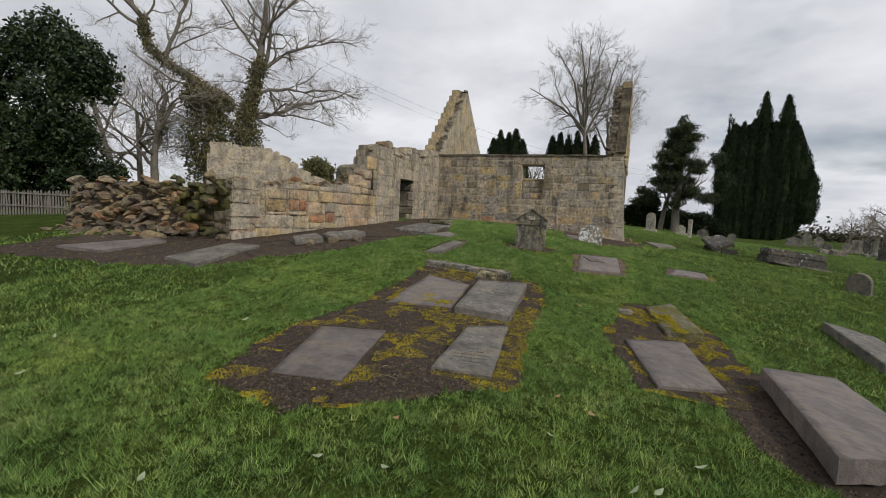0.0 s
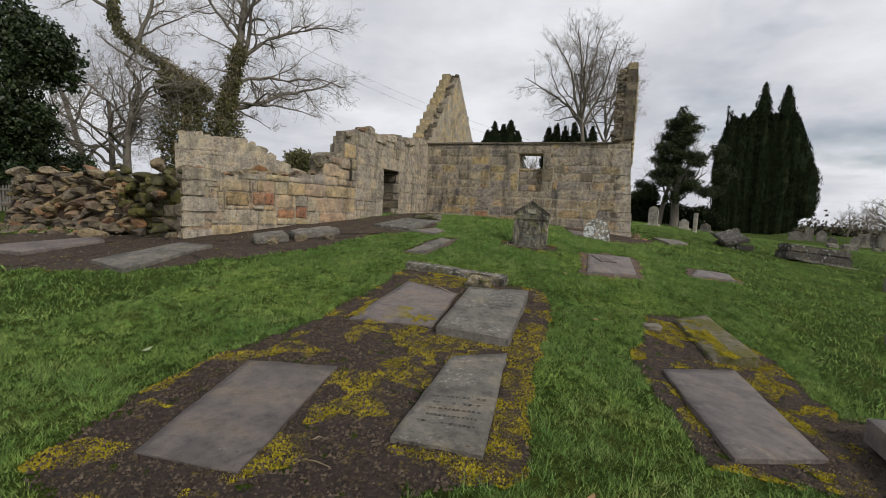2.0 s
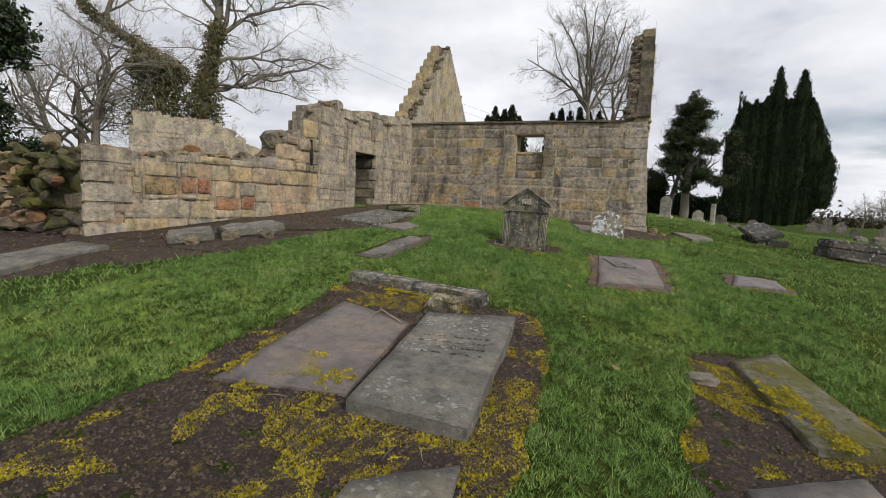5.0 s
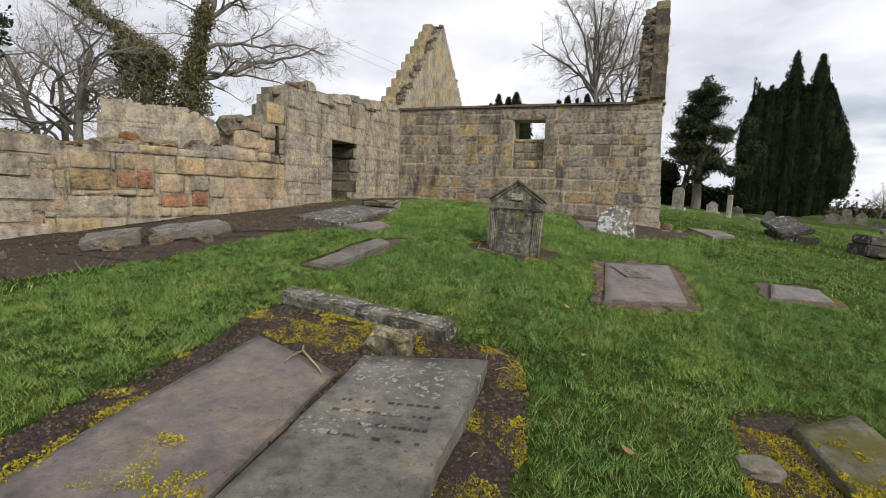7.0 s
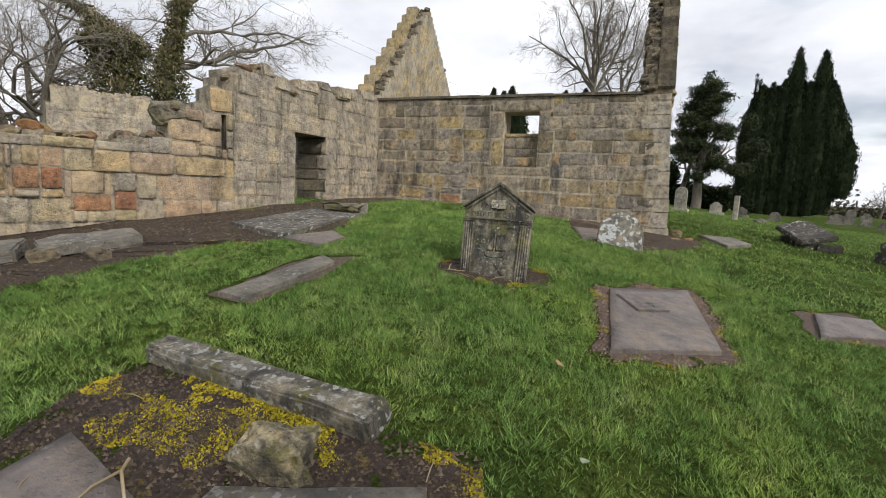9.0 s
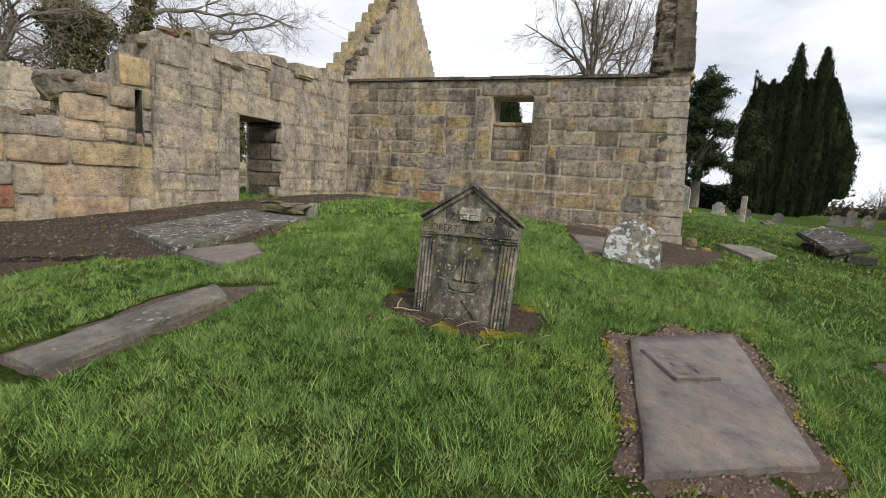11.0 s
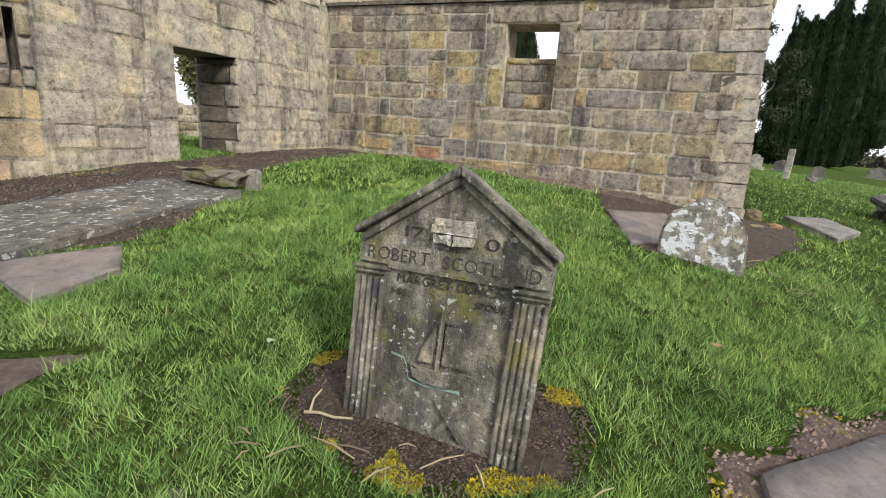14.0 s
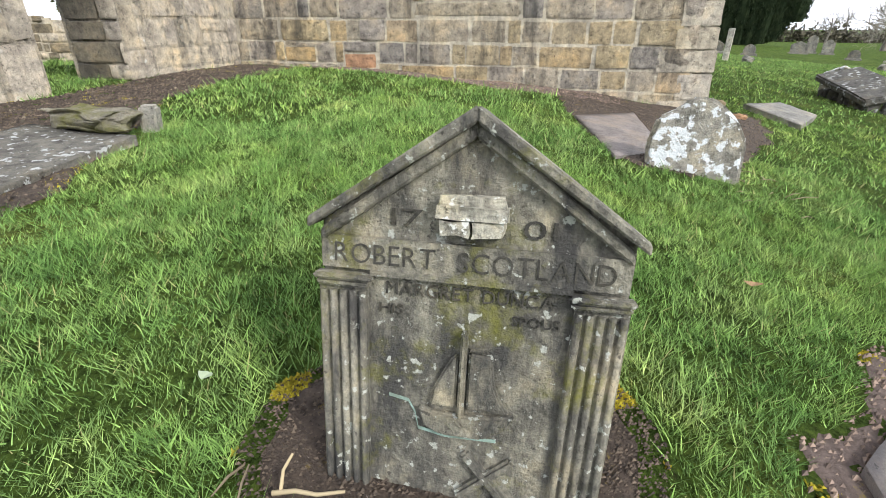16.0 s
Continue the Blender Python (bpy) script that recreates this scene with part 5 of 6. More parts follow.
for x, y, h in ((-0.85, 0.3, 0.36), (0.85, 0.25, 0.2)):
    o = part("end_panel", worn_block(0.12, 0.6, h, 0.02, 0.01, 0, 3), DARKTB, tomb)
    o.matrix_local = pose(x, y, -0.05, 0, 8, 0)
bm = arched(0.7, 0.75, 0.12, "peak")
thing_mesh("leaning_stone", bm, WHITEL, pose(11.7, 5.4, gz(11.7, 5.4) - 0.1, 12, 0, -25), "small leaning peaked stone with white lichen", "headstone")

# Chest tomb
chest = new("chest_tomb")
cc = (14.05, 3.35)
chest.matrix_world = pose(cc[0], cc[1], gz(*cc) - 0.04, 0, 5, 18)
tagged(chest, "long low chest tomb of blackened stone blocks", "tomb")
part("lower_course", worn_block(2.3, 0.75, 0.32, 0.03, 0.012, 3, 2), DARKTB, chest)
o = part("upper_course", worn_block(2.22, 0.68, 0.28, 0.05, 0.02, 3, 8), DARKTB, chest)
o.matrix_local = pose(0, 0, 0.315)
o = part("foot_slab", worn_block(2.3, 0.3, 0.09, 0.02, 0.02, 2, 9), OLDGR, chest)
o.matrix_local = pose(0.1, -0.5, -0.03, -6, 3, 0)


# Trees
def tubes(lines, sides):
    verts, faces = [], []
    for pts in lines:
        start = len(verts)
        for k, (p, r) in enumerate(pts):
            q = pts[min(k + 1, len(pts) - 1)][0] - pts[max(k - 1, 0)][0]
            if q.length < 1e-6:
                q = Vector((0, 0, 1))
            a = q.orthogonal().normalized()
            b = q.cross(a).normalized()
            for s in range(sides):
                t = 2 * math.pi * s / sides
                verts.append(p + (a * math.cos(t) + b * math.sin(t)) * r)
        for k in range(len(pts) - 1):
            for s in range(sides):
                i, j = start + k * sides + s, start + k * sides + (s + 1) % sides
                faces.append((i, j, j + sides, i + sides))
    return verts, faces


def grow(rnd, p, d, length, r, level, lines, plan, up=0.12):
    """One limb with its side limbs; plan: per level (children, share of length, angle from, angle to, wobble)."""
    kids, share, a0, a1, wob = plan[level]
    n = 10 if level < 2 else (7 if level < 3 else (4 if level < 4 else 2))
    pts = [(p.copy(), r)]
    for k in range(n):
        f = (k + 1) / n
        d = (d + Vector((rnd.gauss(0, wob), rnd.gauss(0, wob), rnd.gauss(0, wob) + up * (0.4 if level else 0.1)))).normalized()
        p = p + d * length / n
        pts.append((p.copy(), max(r * (1 - (0.75 if level else 0.55) * f), 0.007)))
    lines.setdefault(level, []).append(pts)
    if level + 1 >= len(plan):
        return
    for c in range(kids):
        f = (0.40 if level == 0 else 0.18) + (0.86 - (0.40 if level == 0 else 0.18)) * (c + rnd.random()) / kids
        if c == kids - 1:
            f = 1.0
        k = min(int(f * n), n - 1)
        q, rr = pts[k][0].lerp(pts[k + 1][0], f * n - k), pts[k][1]
        ax = (pts[k + 1][0] - pts[k][0]).normalized()
        side = ax.orthogonal().normalized()
        side.rotate(Matrix.Rotation(rnd.uniform(0, 2 * math.pi), 3, ax))
        ang = radians(rnd.uniform(a0, a1)) * (0.5 if c == kids - 1 else 1)
        nd = (ax * math.cos(ang) + side * math.sin(ang)).normalized()
        grow(rnd, q, nd, length * share * rnd.uniform(0.7, 1.15) * (1.15 - 0.4 * f), rr * (0.52 if level else 0.56), level + 1, lines, plan, up)


def leaves(centres, size, rnd, per=1, flat=0.5, up=0.0):
    """Small leaf quads scattered round centres (x, y, z, spread)."""
    n = len(centres) * per
    g = np.random.RandomState(rnd.randint(0, 99999))
    c = np.repeat(np.array(centres), per, 0)
    pos = c[:, :3] + g.normal(0, 1, (n, 3)) * c[:, 3:4] * 0.5
    a = g.normal(0, 1, (n, 3)); a[:, 2] = a[:, 2] * (1 - up) + up * 2.2
    a /= np.linalg.norm(a, axis=1)[:, None]
    b = np.cross(a, g.normal(0, 1, (n, 3)))
    b /= np.linalg.norm(b, axis=1)[:, None] + 1e-9
    s = size * g.uniform(0.6, 1.4, (n, 1))
    v = np.stack([pos - a * s, pos + b * s * flat, pos + a * s, pos - b * s * flat], 1).reshape(-1, 3)
    f = np.arange(4 * n).reshape(-1, 4)
    return v.tolist(), f.tolist()


def dress_tree(base, lines, label):
    """Trunk, limbs and twigs from the grown lines."""
    t = new("bare_tree")
    t.location = base
    tagged(t, label, "tree")
    v, f = tubes(lines[0], 9)
    mesh_part("trunk", v, f, BARK, t, "", True)
    v, f = tubes(lines.get(1, []) + lines.get(2, []), 5)
    tagged(mesh_part("limb_growth", v, f, BARK, t, "", True), kind="stuff")
    v, f = tubes([q for k, some in lines.items() if k > 2 for q in some], 3)
    tagged(mesh_part("twig_growth", v, f, TWIG, t, "fine bare winter twigs"), kind="stuff")
    return t


def ivy_on(t, pts, bands, seed):
    """Ivy round a trunk line; bands: (from, to, radius, sprays), from and to as shares of the line."""
    rnd = random.Random(seed)
    cs = []
    for lo, hi, rad, count in bands:
        for k in range(count):
            f = rnd.uniform(lo, hi) * (len(pts) - 1)
            i = min(int(f), len(pts) - 2)
            c = pts[i][0].lerp(pts[i + 1][0], f - i)
            e = (f / (len(pts) - 1) - lo) / (hi - lo)
            w = rad * (0.62 + 0.38 * math.sin(math.pi * min(1, 0.12 + 0.88 * e))) * (0.85 + 0.45 * noise.noise(Vector((c.z * 0.8, seed, lo * 9))))
            th = rnd.uniform(0, 6.283)
            rr = w * rnd.uniform(0.35, 1.0)
            cs.append((c.x + rr * math.cos(th), c.y + rr * math.sin(th), c.z + rnd.uniform(-0.3, 0.3), 0.26))
    v, f = leaves(cs, 0.085, rnd, 4, 0.7)
    mesh_part("ivy", v, f, IVY, t, "brownish green ivy clinging to the trunk")
    stems = []
    for c in cs[::5]:
        a = Vector(c[:3])
        stems.append([(a, 0.014), (a + Vector((rnd.uniform(-0.3, 0.3), rnd.uniform(-0.3, 0.3), rnd.uniform(0.1, 0.8))), 0.014), (a + Vector((rnd.uniform(-0.8, 0.8), rnd.uniform(-0.8, 0.8), rnd.uniform(-0.2, 1.0))), 0.009)])
    v, f = tubes(stems, 3)
    tagged(mesh_part("ivy_stem_growth", v, f, DRYS, t, "pale dead ivy stems"), kind="stuff")


TWIGGY = [None, None, (6, 0.55, 25, 65, 0.24), (5, 0.55, 25, 65, 0.26), (2, 0.7, 20, 60, 0.26), (0, 0, 0, 0, 0.28)]


def limbed_tree(x, y, stem, limbs, seed, label, girth=0.45, ivy=(), up=0.06, plan=TWIGGY, every=0.75, wob=0.13):
    """A tree grown limb by limb. stem: (length, lean) runs; limbs: (height, lean at the start, lean at the end, length, girth, depth);
    leans in degrees from upright towards the tree's broad side, depth: how far a limb comes forward of that side."""
    rnd = random.Random(seed)
    view = Vector((x - 7.4, y + 16.0, 0)).normalized()
    side, z = Vector((view.y, -view.x, 0)), Vector((0, 0, 1))
    base = Vector((x, y, gz(x, y) - 0.1))
    p, pts, total, gone = Vector(), [(Vector(), girth)], sum(q[0] for q in stem), 0.0
    for ln, lean in stem:
        for k in range(5):
            a = radians(lean + rnd.uniform(-6, 6))
            p = p + (side * math.sin(a) + z * math.cos(a) + view * rnd.uniform(-0.08, 0.08)) * ln / 5
            gone += ln / 5
            pts.append((p.copy(), girth * (1 - 0.78 * gone / total)))
    lines = {0: [pts]}
    for h, a0, a1, ln, r, depth in limbs:
        q = min(pts, key=lambda s: abs(s[0].z - h))[0].copy()
        run, n = [(q.copy(), r)], 12
        for k in range(n):
            f = (k + 1) / n
            a = radians(a0 + (a1 - a0) * f) + rnd.gauss(0, wob)
            d = side * math.sin(a) + z * math.cos(a) - view * (depth + rnd.gauss(0, wob))
            q = q + d.normalized() * ln / n
            run.append((q.copy(), max(r * (1 - 0.8 * f), 0.02)))
        lines.setdefault(1, []).append(run)
        kids = max(3, int(ln / every))
        for c in range(kids):
            f = 0.2 + 0.8 * (c + rnd.random()) / kids
            k = min(int(f * n), n - 1)
            ax = (run[k + 1][0] - run[k][0]).normalized()
            sd = ax.orthogonal().normalized()
            sd.rotate(Matrix.Rotation(rnd.uniform(0, 2 * math.pi), 3, ax))
            ang = radians(rnd.uniform(25, 70))
            grow(rnd, run[k][0], (ax * math.cos(ang) + sd * math.sin(ang)).normalized(), min(3.6, ln * 0.36) * rnd.uniform(0.6, 1.2) * (1.15 - 0.45 * f), run[k][1] * 0.6, 2, lines, plan, up)
    t = dress_tree(base, lines, label)
    if ivy:
        ivy_on(t, pts, ivy, seed)
    return t


def bare_tree(x, y, height, seed, label, plan=None, lean=(0, 0), trunk=0.35, up=0.12, first=0.55):
    rnd = random.Random(seed)
    plan = plan or [(8, 0.62, 28, 62, 0.07), (6, 0.55, 25, 60, 0.17), (5, 0.55, 25, 60, 0.22), (4, 0.55, 25, 60, 0.22), (1, 0.7, 20, 55, 0.22), (0, 0, 0, 0, 0.25)]
    base = Vector((x, y, gz(x, y) - 0.1))
    lines = {}
    grow(rnd, Vector(), Vector((lean[0], lean[1], 1)).normalized(), height * first, trunk, 0, lines, plan, up)
    return dress_tree(base, lines, label)


WIDE = [(8, 0.75, 40, 80, 0.035), (6, 0.6, 25, 65, 0.24), (5, 0.58, 25, 70, 0.28), (5, 0.55, 25, 60, 0.25), (2, 0.6, 20, 55, 0.24), (0, 0, 0, 0, 0.25)]
limbed_tree(-19.6, 9.2, [(8, 2), (4, 9), (3.5, 4), (5, 1)],
            [(7.8, 82, 55, 9.0, 0.20, 0.0), (7.9, 70, 112, 6.5, 0.12, 0.15), (9.6, 62, 98, 8.2, 0.15, 0.1), (11.4, 36, 82, 9.0, 0.17, 0.0), (10.6, 22, 2, 9.5, 0.20, 0.0), (14.0, 32, 62, 7.0, 0.12, 0.1),
             (12.4, -48, -28, 7.0, 0.12, 0.0), (12.2, -85, -60, 3.2, 0.07, 0.2), (10.4, -80, -105, 3.0, 0.06, 0.1), (7.4, 95, 128, 3.4, 0.08, 0.1), (15.0, -22, -48, 7.0, 0.11, 0.0), (13.0, 20, 40, 6.0, 0.10, 0.9), (13.5, -20, 10, 6.0, 0.10, -0.9)],
            3, "tall bare spreading tree with ivy up its trunk", 0.48, ((0.08, 0.30, 1.35, 1700), (0.28, 0.52, 0.8, 700)))
limbed_tree(-21.5, 7.8, [(8.6, 0), (2.0, -34), (3.2, -56), (2.2, -12), (1.6, -46), (3.5, 6)],
            [(11.0, 12, 30, 8.5, 0.16, 0.0), (11.6, 48, 62, 6.0, 0.09, 0.1), (13.2, -70, -35, 6.5, 0.12, 0.0), (14.5, -20, -45, 6.0, 0.10, 0.1), (9.5, -82, -60, 5.0, 0.09, 0.2), (7.0, -76, -62, 4.5, 0.08, 0.2), (8.5, 55, 35, 3.5, 0.06, 0.2), (13.5, 25, 5, 6.0, 0.09, 0.0), (5.5, -80, -95, 4.0, 0.07, 0.1)],
            8, "leaning bare tree with a thick ivy mass on its trunk", 0.45, ((0.06, 0.24, 2.1, 3400), (0.20, 0.33, 0.9, 600), (0.32, 0.66, 0.40, 550)))
limbed_tree(3.19, 28.58, [(8.3, -2), (1.4, -4)],
            [(8.4, -28, -64, 7.4, 0.16, 0.0), (8.8, -12, -30, 8.0, 0.16, 0.1), (9.2, 4, -16, 8.4, 0.17, 0.0), (8.9, 8, 15, 8.6, 0.17, -0.1), (8.4, 30, 16, 8.0, 0.14, 0.1), (8.8, -42, -16, 6.4, 0.10, 0.3), (8.2, 42, 26, 5.6, 0.09, -0.3), (9.0, -4, 6, 7.6, 0.12, 0.6), (9.0, 14, 0, 7.6, 0.12, -0.6)],
            23, "bare spreading tree behind the church", 0.42, up=0.12)
limbed_tree(5.0, 33.4, [(7.6, 0), (1.2, 3)],
            [(7.6, -24, -8, 6.6, 0.12, 0.0), (8.2, 5, 10, 8.0, 0.14, 0.0), (8.0, 20, 9, 7.6, 0.12, 0.1), (8.0, -10, 2, 7.0, 0.11, -0.2), (7.6, 30, 18, 6.0, 0.09, 0.2), (7.8, 12, 24, 6.6, 0.1, -0.5)],
            29, "bare tree behind the gable", 0.34, up=0.16)
bare_tree(-23.22, 4.53, 16, 12, "twisted bare tree behind the rubble", WIDE, (-0.02, 0), 0.32, 0.06)
bare_tree(-26.12, 5.55, 14, 15, "slim bare tree behind the rubble", WIDE, (0.05, 0), 0.26, 0.06)
bare_tree(-29.68, 6.31, 17, 17, "bare tree behind a dark evergreen", None, (0.0, 0), 0.28, 0.1)
bare_tree(11.05, 43.67, 14, 31, "bare tree beside the evergreen", None, (0.03, 0), 0.3, 0.15)
bare_tree(-5.10, 50.25, 14, 37, "bare tree far behind the church", None, (0, 0), 0.3, 0.2)
bare_tree(26.5, 92.0, 15, 39, "bare tree behind the evergreens", None, (0, 0), 0.3, 0.2)
bare_tree(38.04, 58.49, 8.5, 41, "small bare weeping tree", [(9, 0.85, 45, 85, 0.1), (7, 0.6, 30, 70, 0.2), (5, 0.55, 30, 70, 0.25), (5, 0.6, 25, 65, 0.25), (1, 0.6, 20, 60, 0.3), (0, 0, 0, 0, 0.3)], (0.02, 0), 0.3, -0.02, 0.5)
bare_tree(45.50, 91.46, 7, 43, "small bare tree at the far hedge", None, (0, 0), 0.18, 0.15)
bare_tree(51.19, 99.05, 8, 47, "small bare tree at the far hedge", None, (0, 0), 0.18, 0.15)


def leafy(name, x, y, blobs, mat, size, count, label, seed, trunk=(0.25, 3.0), per=6, flat=0.5, up=0.0, shell=0.6):
    """An evergreen: blobs are (dx, dy, z, rx, ry, rz) lobes of an uneven crown, filled with small leaf clumps."""
    rnd = random.Random(seed)
    t = new(name)
    t.location = (x, y, gz(x, y))
    tagged(t, label, "tree")
    lines = {}
    grow(rnd, Vector((0, 0, -0.1)), Vector((0, 0, 1)), trunk[1], trunk[0], 0, lines, [(6, 0.55, 30, 70, 0.06), (4, 0.5, 30, 60, 0.12), (0, 0, 0, 0, 0.15)])
    v, f = tubes([q for some in lines.values() for q in some], 6)
    mesh_part("trunk", v, f, BARK, t, "", True)
    vol = [b[3] * b[4] * b[5] for b in blobs]
    cs = []
    for b, w in zip(blobs, vol):
        for _ in range(max(12, int(count * w / sum(vol)))):
            q = Vector((rnd.gauss(0, 1), rnd.gauss(0, 1), rnd.gauss(0, 1))).normalized()
            rr = rnd.uniform(shell, 1.0) * (0.86 + 0.3 * noise.noise(q * 2.3 + Vector((b[0], b[2], seed))))
            cs.append((b[0] + q.x * rr * b[3], b[1] + q.y * rr * b[4], b[2] + q.z * rr * b[5], size * 2.2))
    v, f = leaves(cs, size, rnd, per, flat, up)
    mesh_part("crown", v, f, mat, t)
    return t


rnd = random.Random(4)
leafy("holly_tree", -22.27, -2.61, [(rnd.uniform(-2.6, 2.4), rnd.uniform(-1.5, 1.5), rnd.uniform(1.2, 9.0), 1.7, 1.7, 1.6) for k in range(26)] + [(0, 0, 9.6, 1.5, 1.5, 1.6), (-1.3, 0, 8.9, 1.6, 1.5, 1.5), (1.2, 0, 8.8, 1.2, 1.2, 1.3)] + [(2.3 + 0.3 * math.sin(3 * z), -0.4, z, 1.2, 1.2, 1.1) for z in (1.8, 3.2, 4.6, 6.0, 7.4)], HOLLY, 0.095, 8000, "large dark glossy evergreen beside the fence", 5, (0.3, 5), 9, 0.6, 0, 0.35)
leafy("evergreen_bush", -24.69, -4.63, [(rnd.uniform(-2.4, 2.4), rnd.uniform(-1, 1), rnd.uniform(0.8, 7.0), 1.6, 1.5, 1.5) for k in range(18)], HOLLY, 0.11, 5000, "dark evergreen behind the fence", 6, (0.25, 4), 6, 0.6, 0, 0.35)
leafy("evergreen_bush", -23.04, 0.31, [(rnd.uniform(-1.2, 1.2), rnd.uniform(-0.8, 0.8), rnd.uniform(0.4, 2.6), 0.9, 0.9, 0.8) for k in range(8)], HOLLY, 0.1, 1400, "low dark shrub behind the rubble wall", 7, (0.1, 1.5), 6)
leafy("ivy_bush", -11.96, 7.85, [(0, 0, 3.2, 1.3, 1.2, 1.2), (0.3, 0, 2.3, 1.0, 1.0, 1.2), (-0.5, 0, 3.7, 0.8, 0.8, 0.8)], IVY, 0.09, 1600, "rounded ivy-grown bush behind the wall", 8, (0.14, 2.6), 6)
leafy("ivy_bush", -10.80, 11.53, [(0, 0, 3.4, 0.5, 0.5, 0.8), (0.1, 0, 2.4, 0.5, 0.5, 0.8)], IVY, 0.09, 500, "small ivy-grown stump behind the wall", 9, (0.12, 2.6), 6)


def columns(name, x, y, cols, label, seed, size=0.2, density=260, scale=1.0):
    """A fastigiate evergreen of upright columns (dx, dy, height, radius, foot): a dense ribbed body under short upright sprays."""
    rnd = random.Random(seed)
    t = new(name)
    t.location = (x, y, gz(x, y) - (0.3 if scale > 1 else 0.0))
    t.scale = (scale, scale, scale)
    tagged(t, label, "tree")
    v, f = tubes([[(Vector((0, 0, -0.1)), 0.35), (Vector((0, 0, 3)), 0.25)]], 8)
    mesh_part("trunk", v, f, BARK, t)
    for q, (dx, dy, h, r, foot) in enumerate(cols):
        def width(f, a):
            prof = (0.62 + 0.38 * min(1, f / 0.3)) if f < 0.6 else max(0.03, 1 - ((f - 0.6) / 0.4) ** (2.2 if foot < 5 else 1.1))
            rib = 1 + 0.26 * noise.noise(Vector((math.cos(a) * 2.2, math.sin(a) * 2.2, f * 2.6 + q * 3.1))) + 0.16 * noise.noise(Vector((math.cos(a) * 7, math.sin(a) * 7, f * 5 + q)))
            return r * prof * rib
        verts, faces, na, nf = [], [], 22, 26
        for j in range(nf + 1):
            for i in range(na):
                a, ff = 2 * math.pi * i / na, j / nf
                w = width(ff, a) * 0.94
                verts.append((dx + w * math.cos(a), dy + w * math.sin(a), foot + (h - foot) * ff))
        for j in range(nf):
            for i in range(na):
                k = j * na + i
                m = j * na + (i + 1) % na
                faces.append((k, m, m + na, k + na))
        mesh_part("column", verts, faces, YEW, t)
        cs = []
        for _ in range(int(density * (h - foot) * r / 12)):
            ff, a = rnd.random() ** 0.9, rnd.uniform(0, 6.283)
            w = width(ff, a) * rnd.uniform(0.9, 1.14) + rnd.uniform(0, 0.08)
            cs.append((dx + w * math.cos(a), dy + w * math.sin(a), foot + (h - foot) * ff + 0.1, size))
        vv, fl = leaves(cs, size, rnd, 4, 0.22, 0.85)
        tagged(mesh_part("foliage", vv, fl, YEW, t), kind="stuff")
    return t


yew_x, yew_y = 22.2, 68.5
ax, ay = 0.986, -0.164
cols = []
for along, h, r, foot, back in ((-0.95, 12.9, 0.8, 0.2, 0), (-0.6, 13.7, 0.75, 0.2, 0.8), (-0.25, 14.1, 0.75, 0.2, -0.9), (0.1, 14.0, 0.75, 0.2, 0.2), (0.65, 14.3, 0.75, 0.2, -0.9), (1.2, 14.1, 0.75, 0.2, 0.4), (1.7, 14.6, 0.75, 0.2, -0.8), (2.3, 14.8, 0.8, 0.2, 0.3),
                               (2.9, 14.4, 0.8, 0.2, -0.9), (3.4, 14.7, 0.8, 0.2, 0.5), (3.9, 14.2, 0.8, 0.2, -0.8), (4.4, 14.5, 0.8, 0.2, 0.3), (4.9, 14.3, 0.8, 0.3, -0.9), (5.4, 14.4, 0.8, 0.4, 0.4), (5.9, 14.2, 0.8, 0.6, -0.6), (6.35, 13.4, 0.8, 1.0, 0.2),
                               (6.75, 12.0, 0.8, 2.0, -0.3), (7.1, 10.4, 0.85, 2.4, 0.2), (7.6, 8.8, 0.85, 2.3, -0.2), (2.7, 17.9, 0.9, 12.0, 0), (5.0, 17.5, 0.9, 11.5, 0), (5.6, 15.0, 0.8, 9.0, 0), (-0.6, 14.9, 0.25, 11.0, -0.5), (-1.0, 15.6, 0.16, 11.0, 0)):
    cols.append((ax * along + 0.16 * back, ay * along + back, h, r * (1.25 if foot < 5 else 0.72), foot))
columns("irish_yew", yew_x, yew_y, cols, "huge dark yew of many upright columns with two spires", 11, 0.18, 1300, 1.25)
columns("irish_yew", -4.44, 29.04, [(-1.5, 0, 8.6, 0.7, 0.2), (-0.8, 0, 9.4, 0.7, 0.2), (0.0, 0.3, 9.2, 0.7, 0.2), (0.8, 0, 9.5, 0.7, 0.2), (1.5, 0, 8.5, 0.7, 0.2)], "dark upright yew behind the church", 12, 0.12, 2600)
columns("irish_yew", 1.66, 31.42, [(-2.0, 0, 8.7, 0.6, 0.2), (-1.2, 0, 9.0, 0.6, 0.2), (-0.4, 0.3, 8.8, 0.6, 0.2), (0.5, 0, 9.1, 0.6, 0.2), (1.3, 0, 8.8, 0.6, 0.2), (2.2, 0, 8.7, 0.6, 0.2)], "dark upright yew behind the church", 13, 0.12, 2600)
rnd = random.Random(9)
pine = [(rnd.uniform(-1, 1) * (4.6 - 0.33 * z), rnd.uniform(-2, 2), z, 1.35, 1.3, 0.7) for z in np.linspace(3.2, 12.0, 42)] + [(0, 0, 12.8, 0.7, 0.7, 0.9), (-3.6, 0, 4.6, 1.3, 1.0, 0.7), (-4.4, 0, 3.4, 1.0, 1.0, 0.6), (3.6, 0, 4.0, 1.4, 1, 0.8), (4.6, 0, 6.0, 1.5, 1, 1.3), (3.9, 0, 8.4, 1.2, 1, 1.2)]
leafy("cedar_tree", 12.55, 43.18, pine, PINE, 0.11, 11000, "dark broad evergreen with layered branches", 14, (0.5, 8.0), 5, 0.45, 0, 0.3)
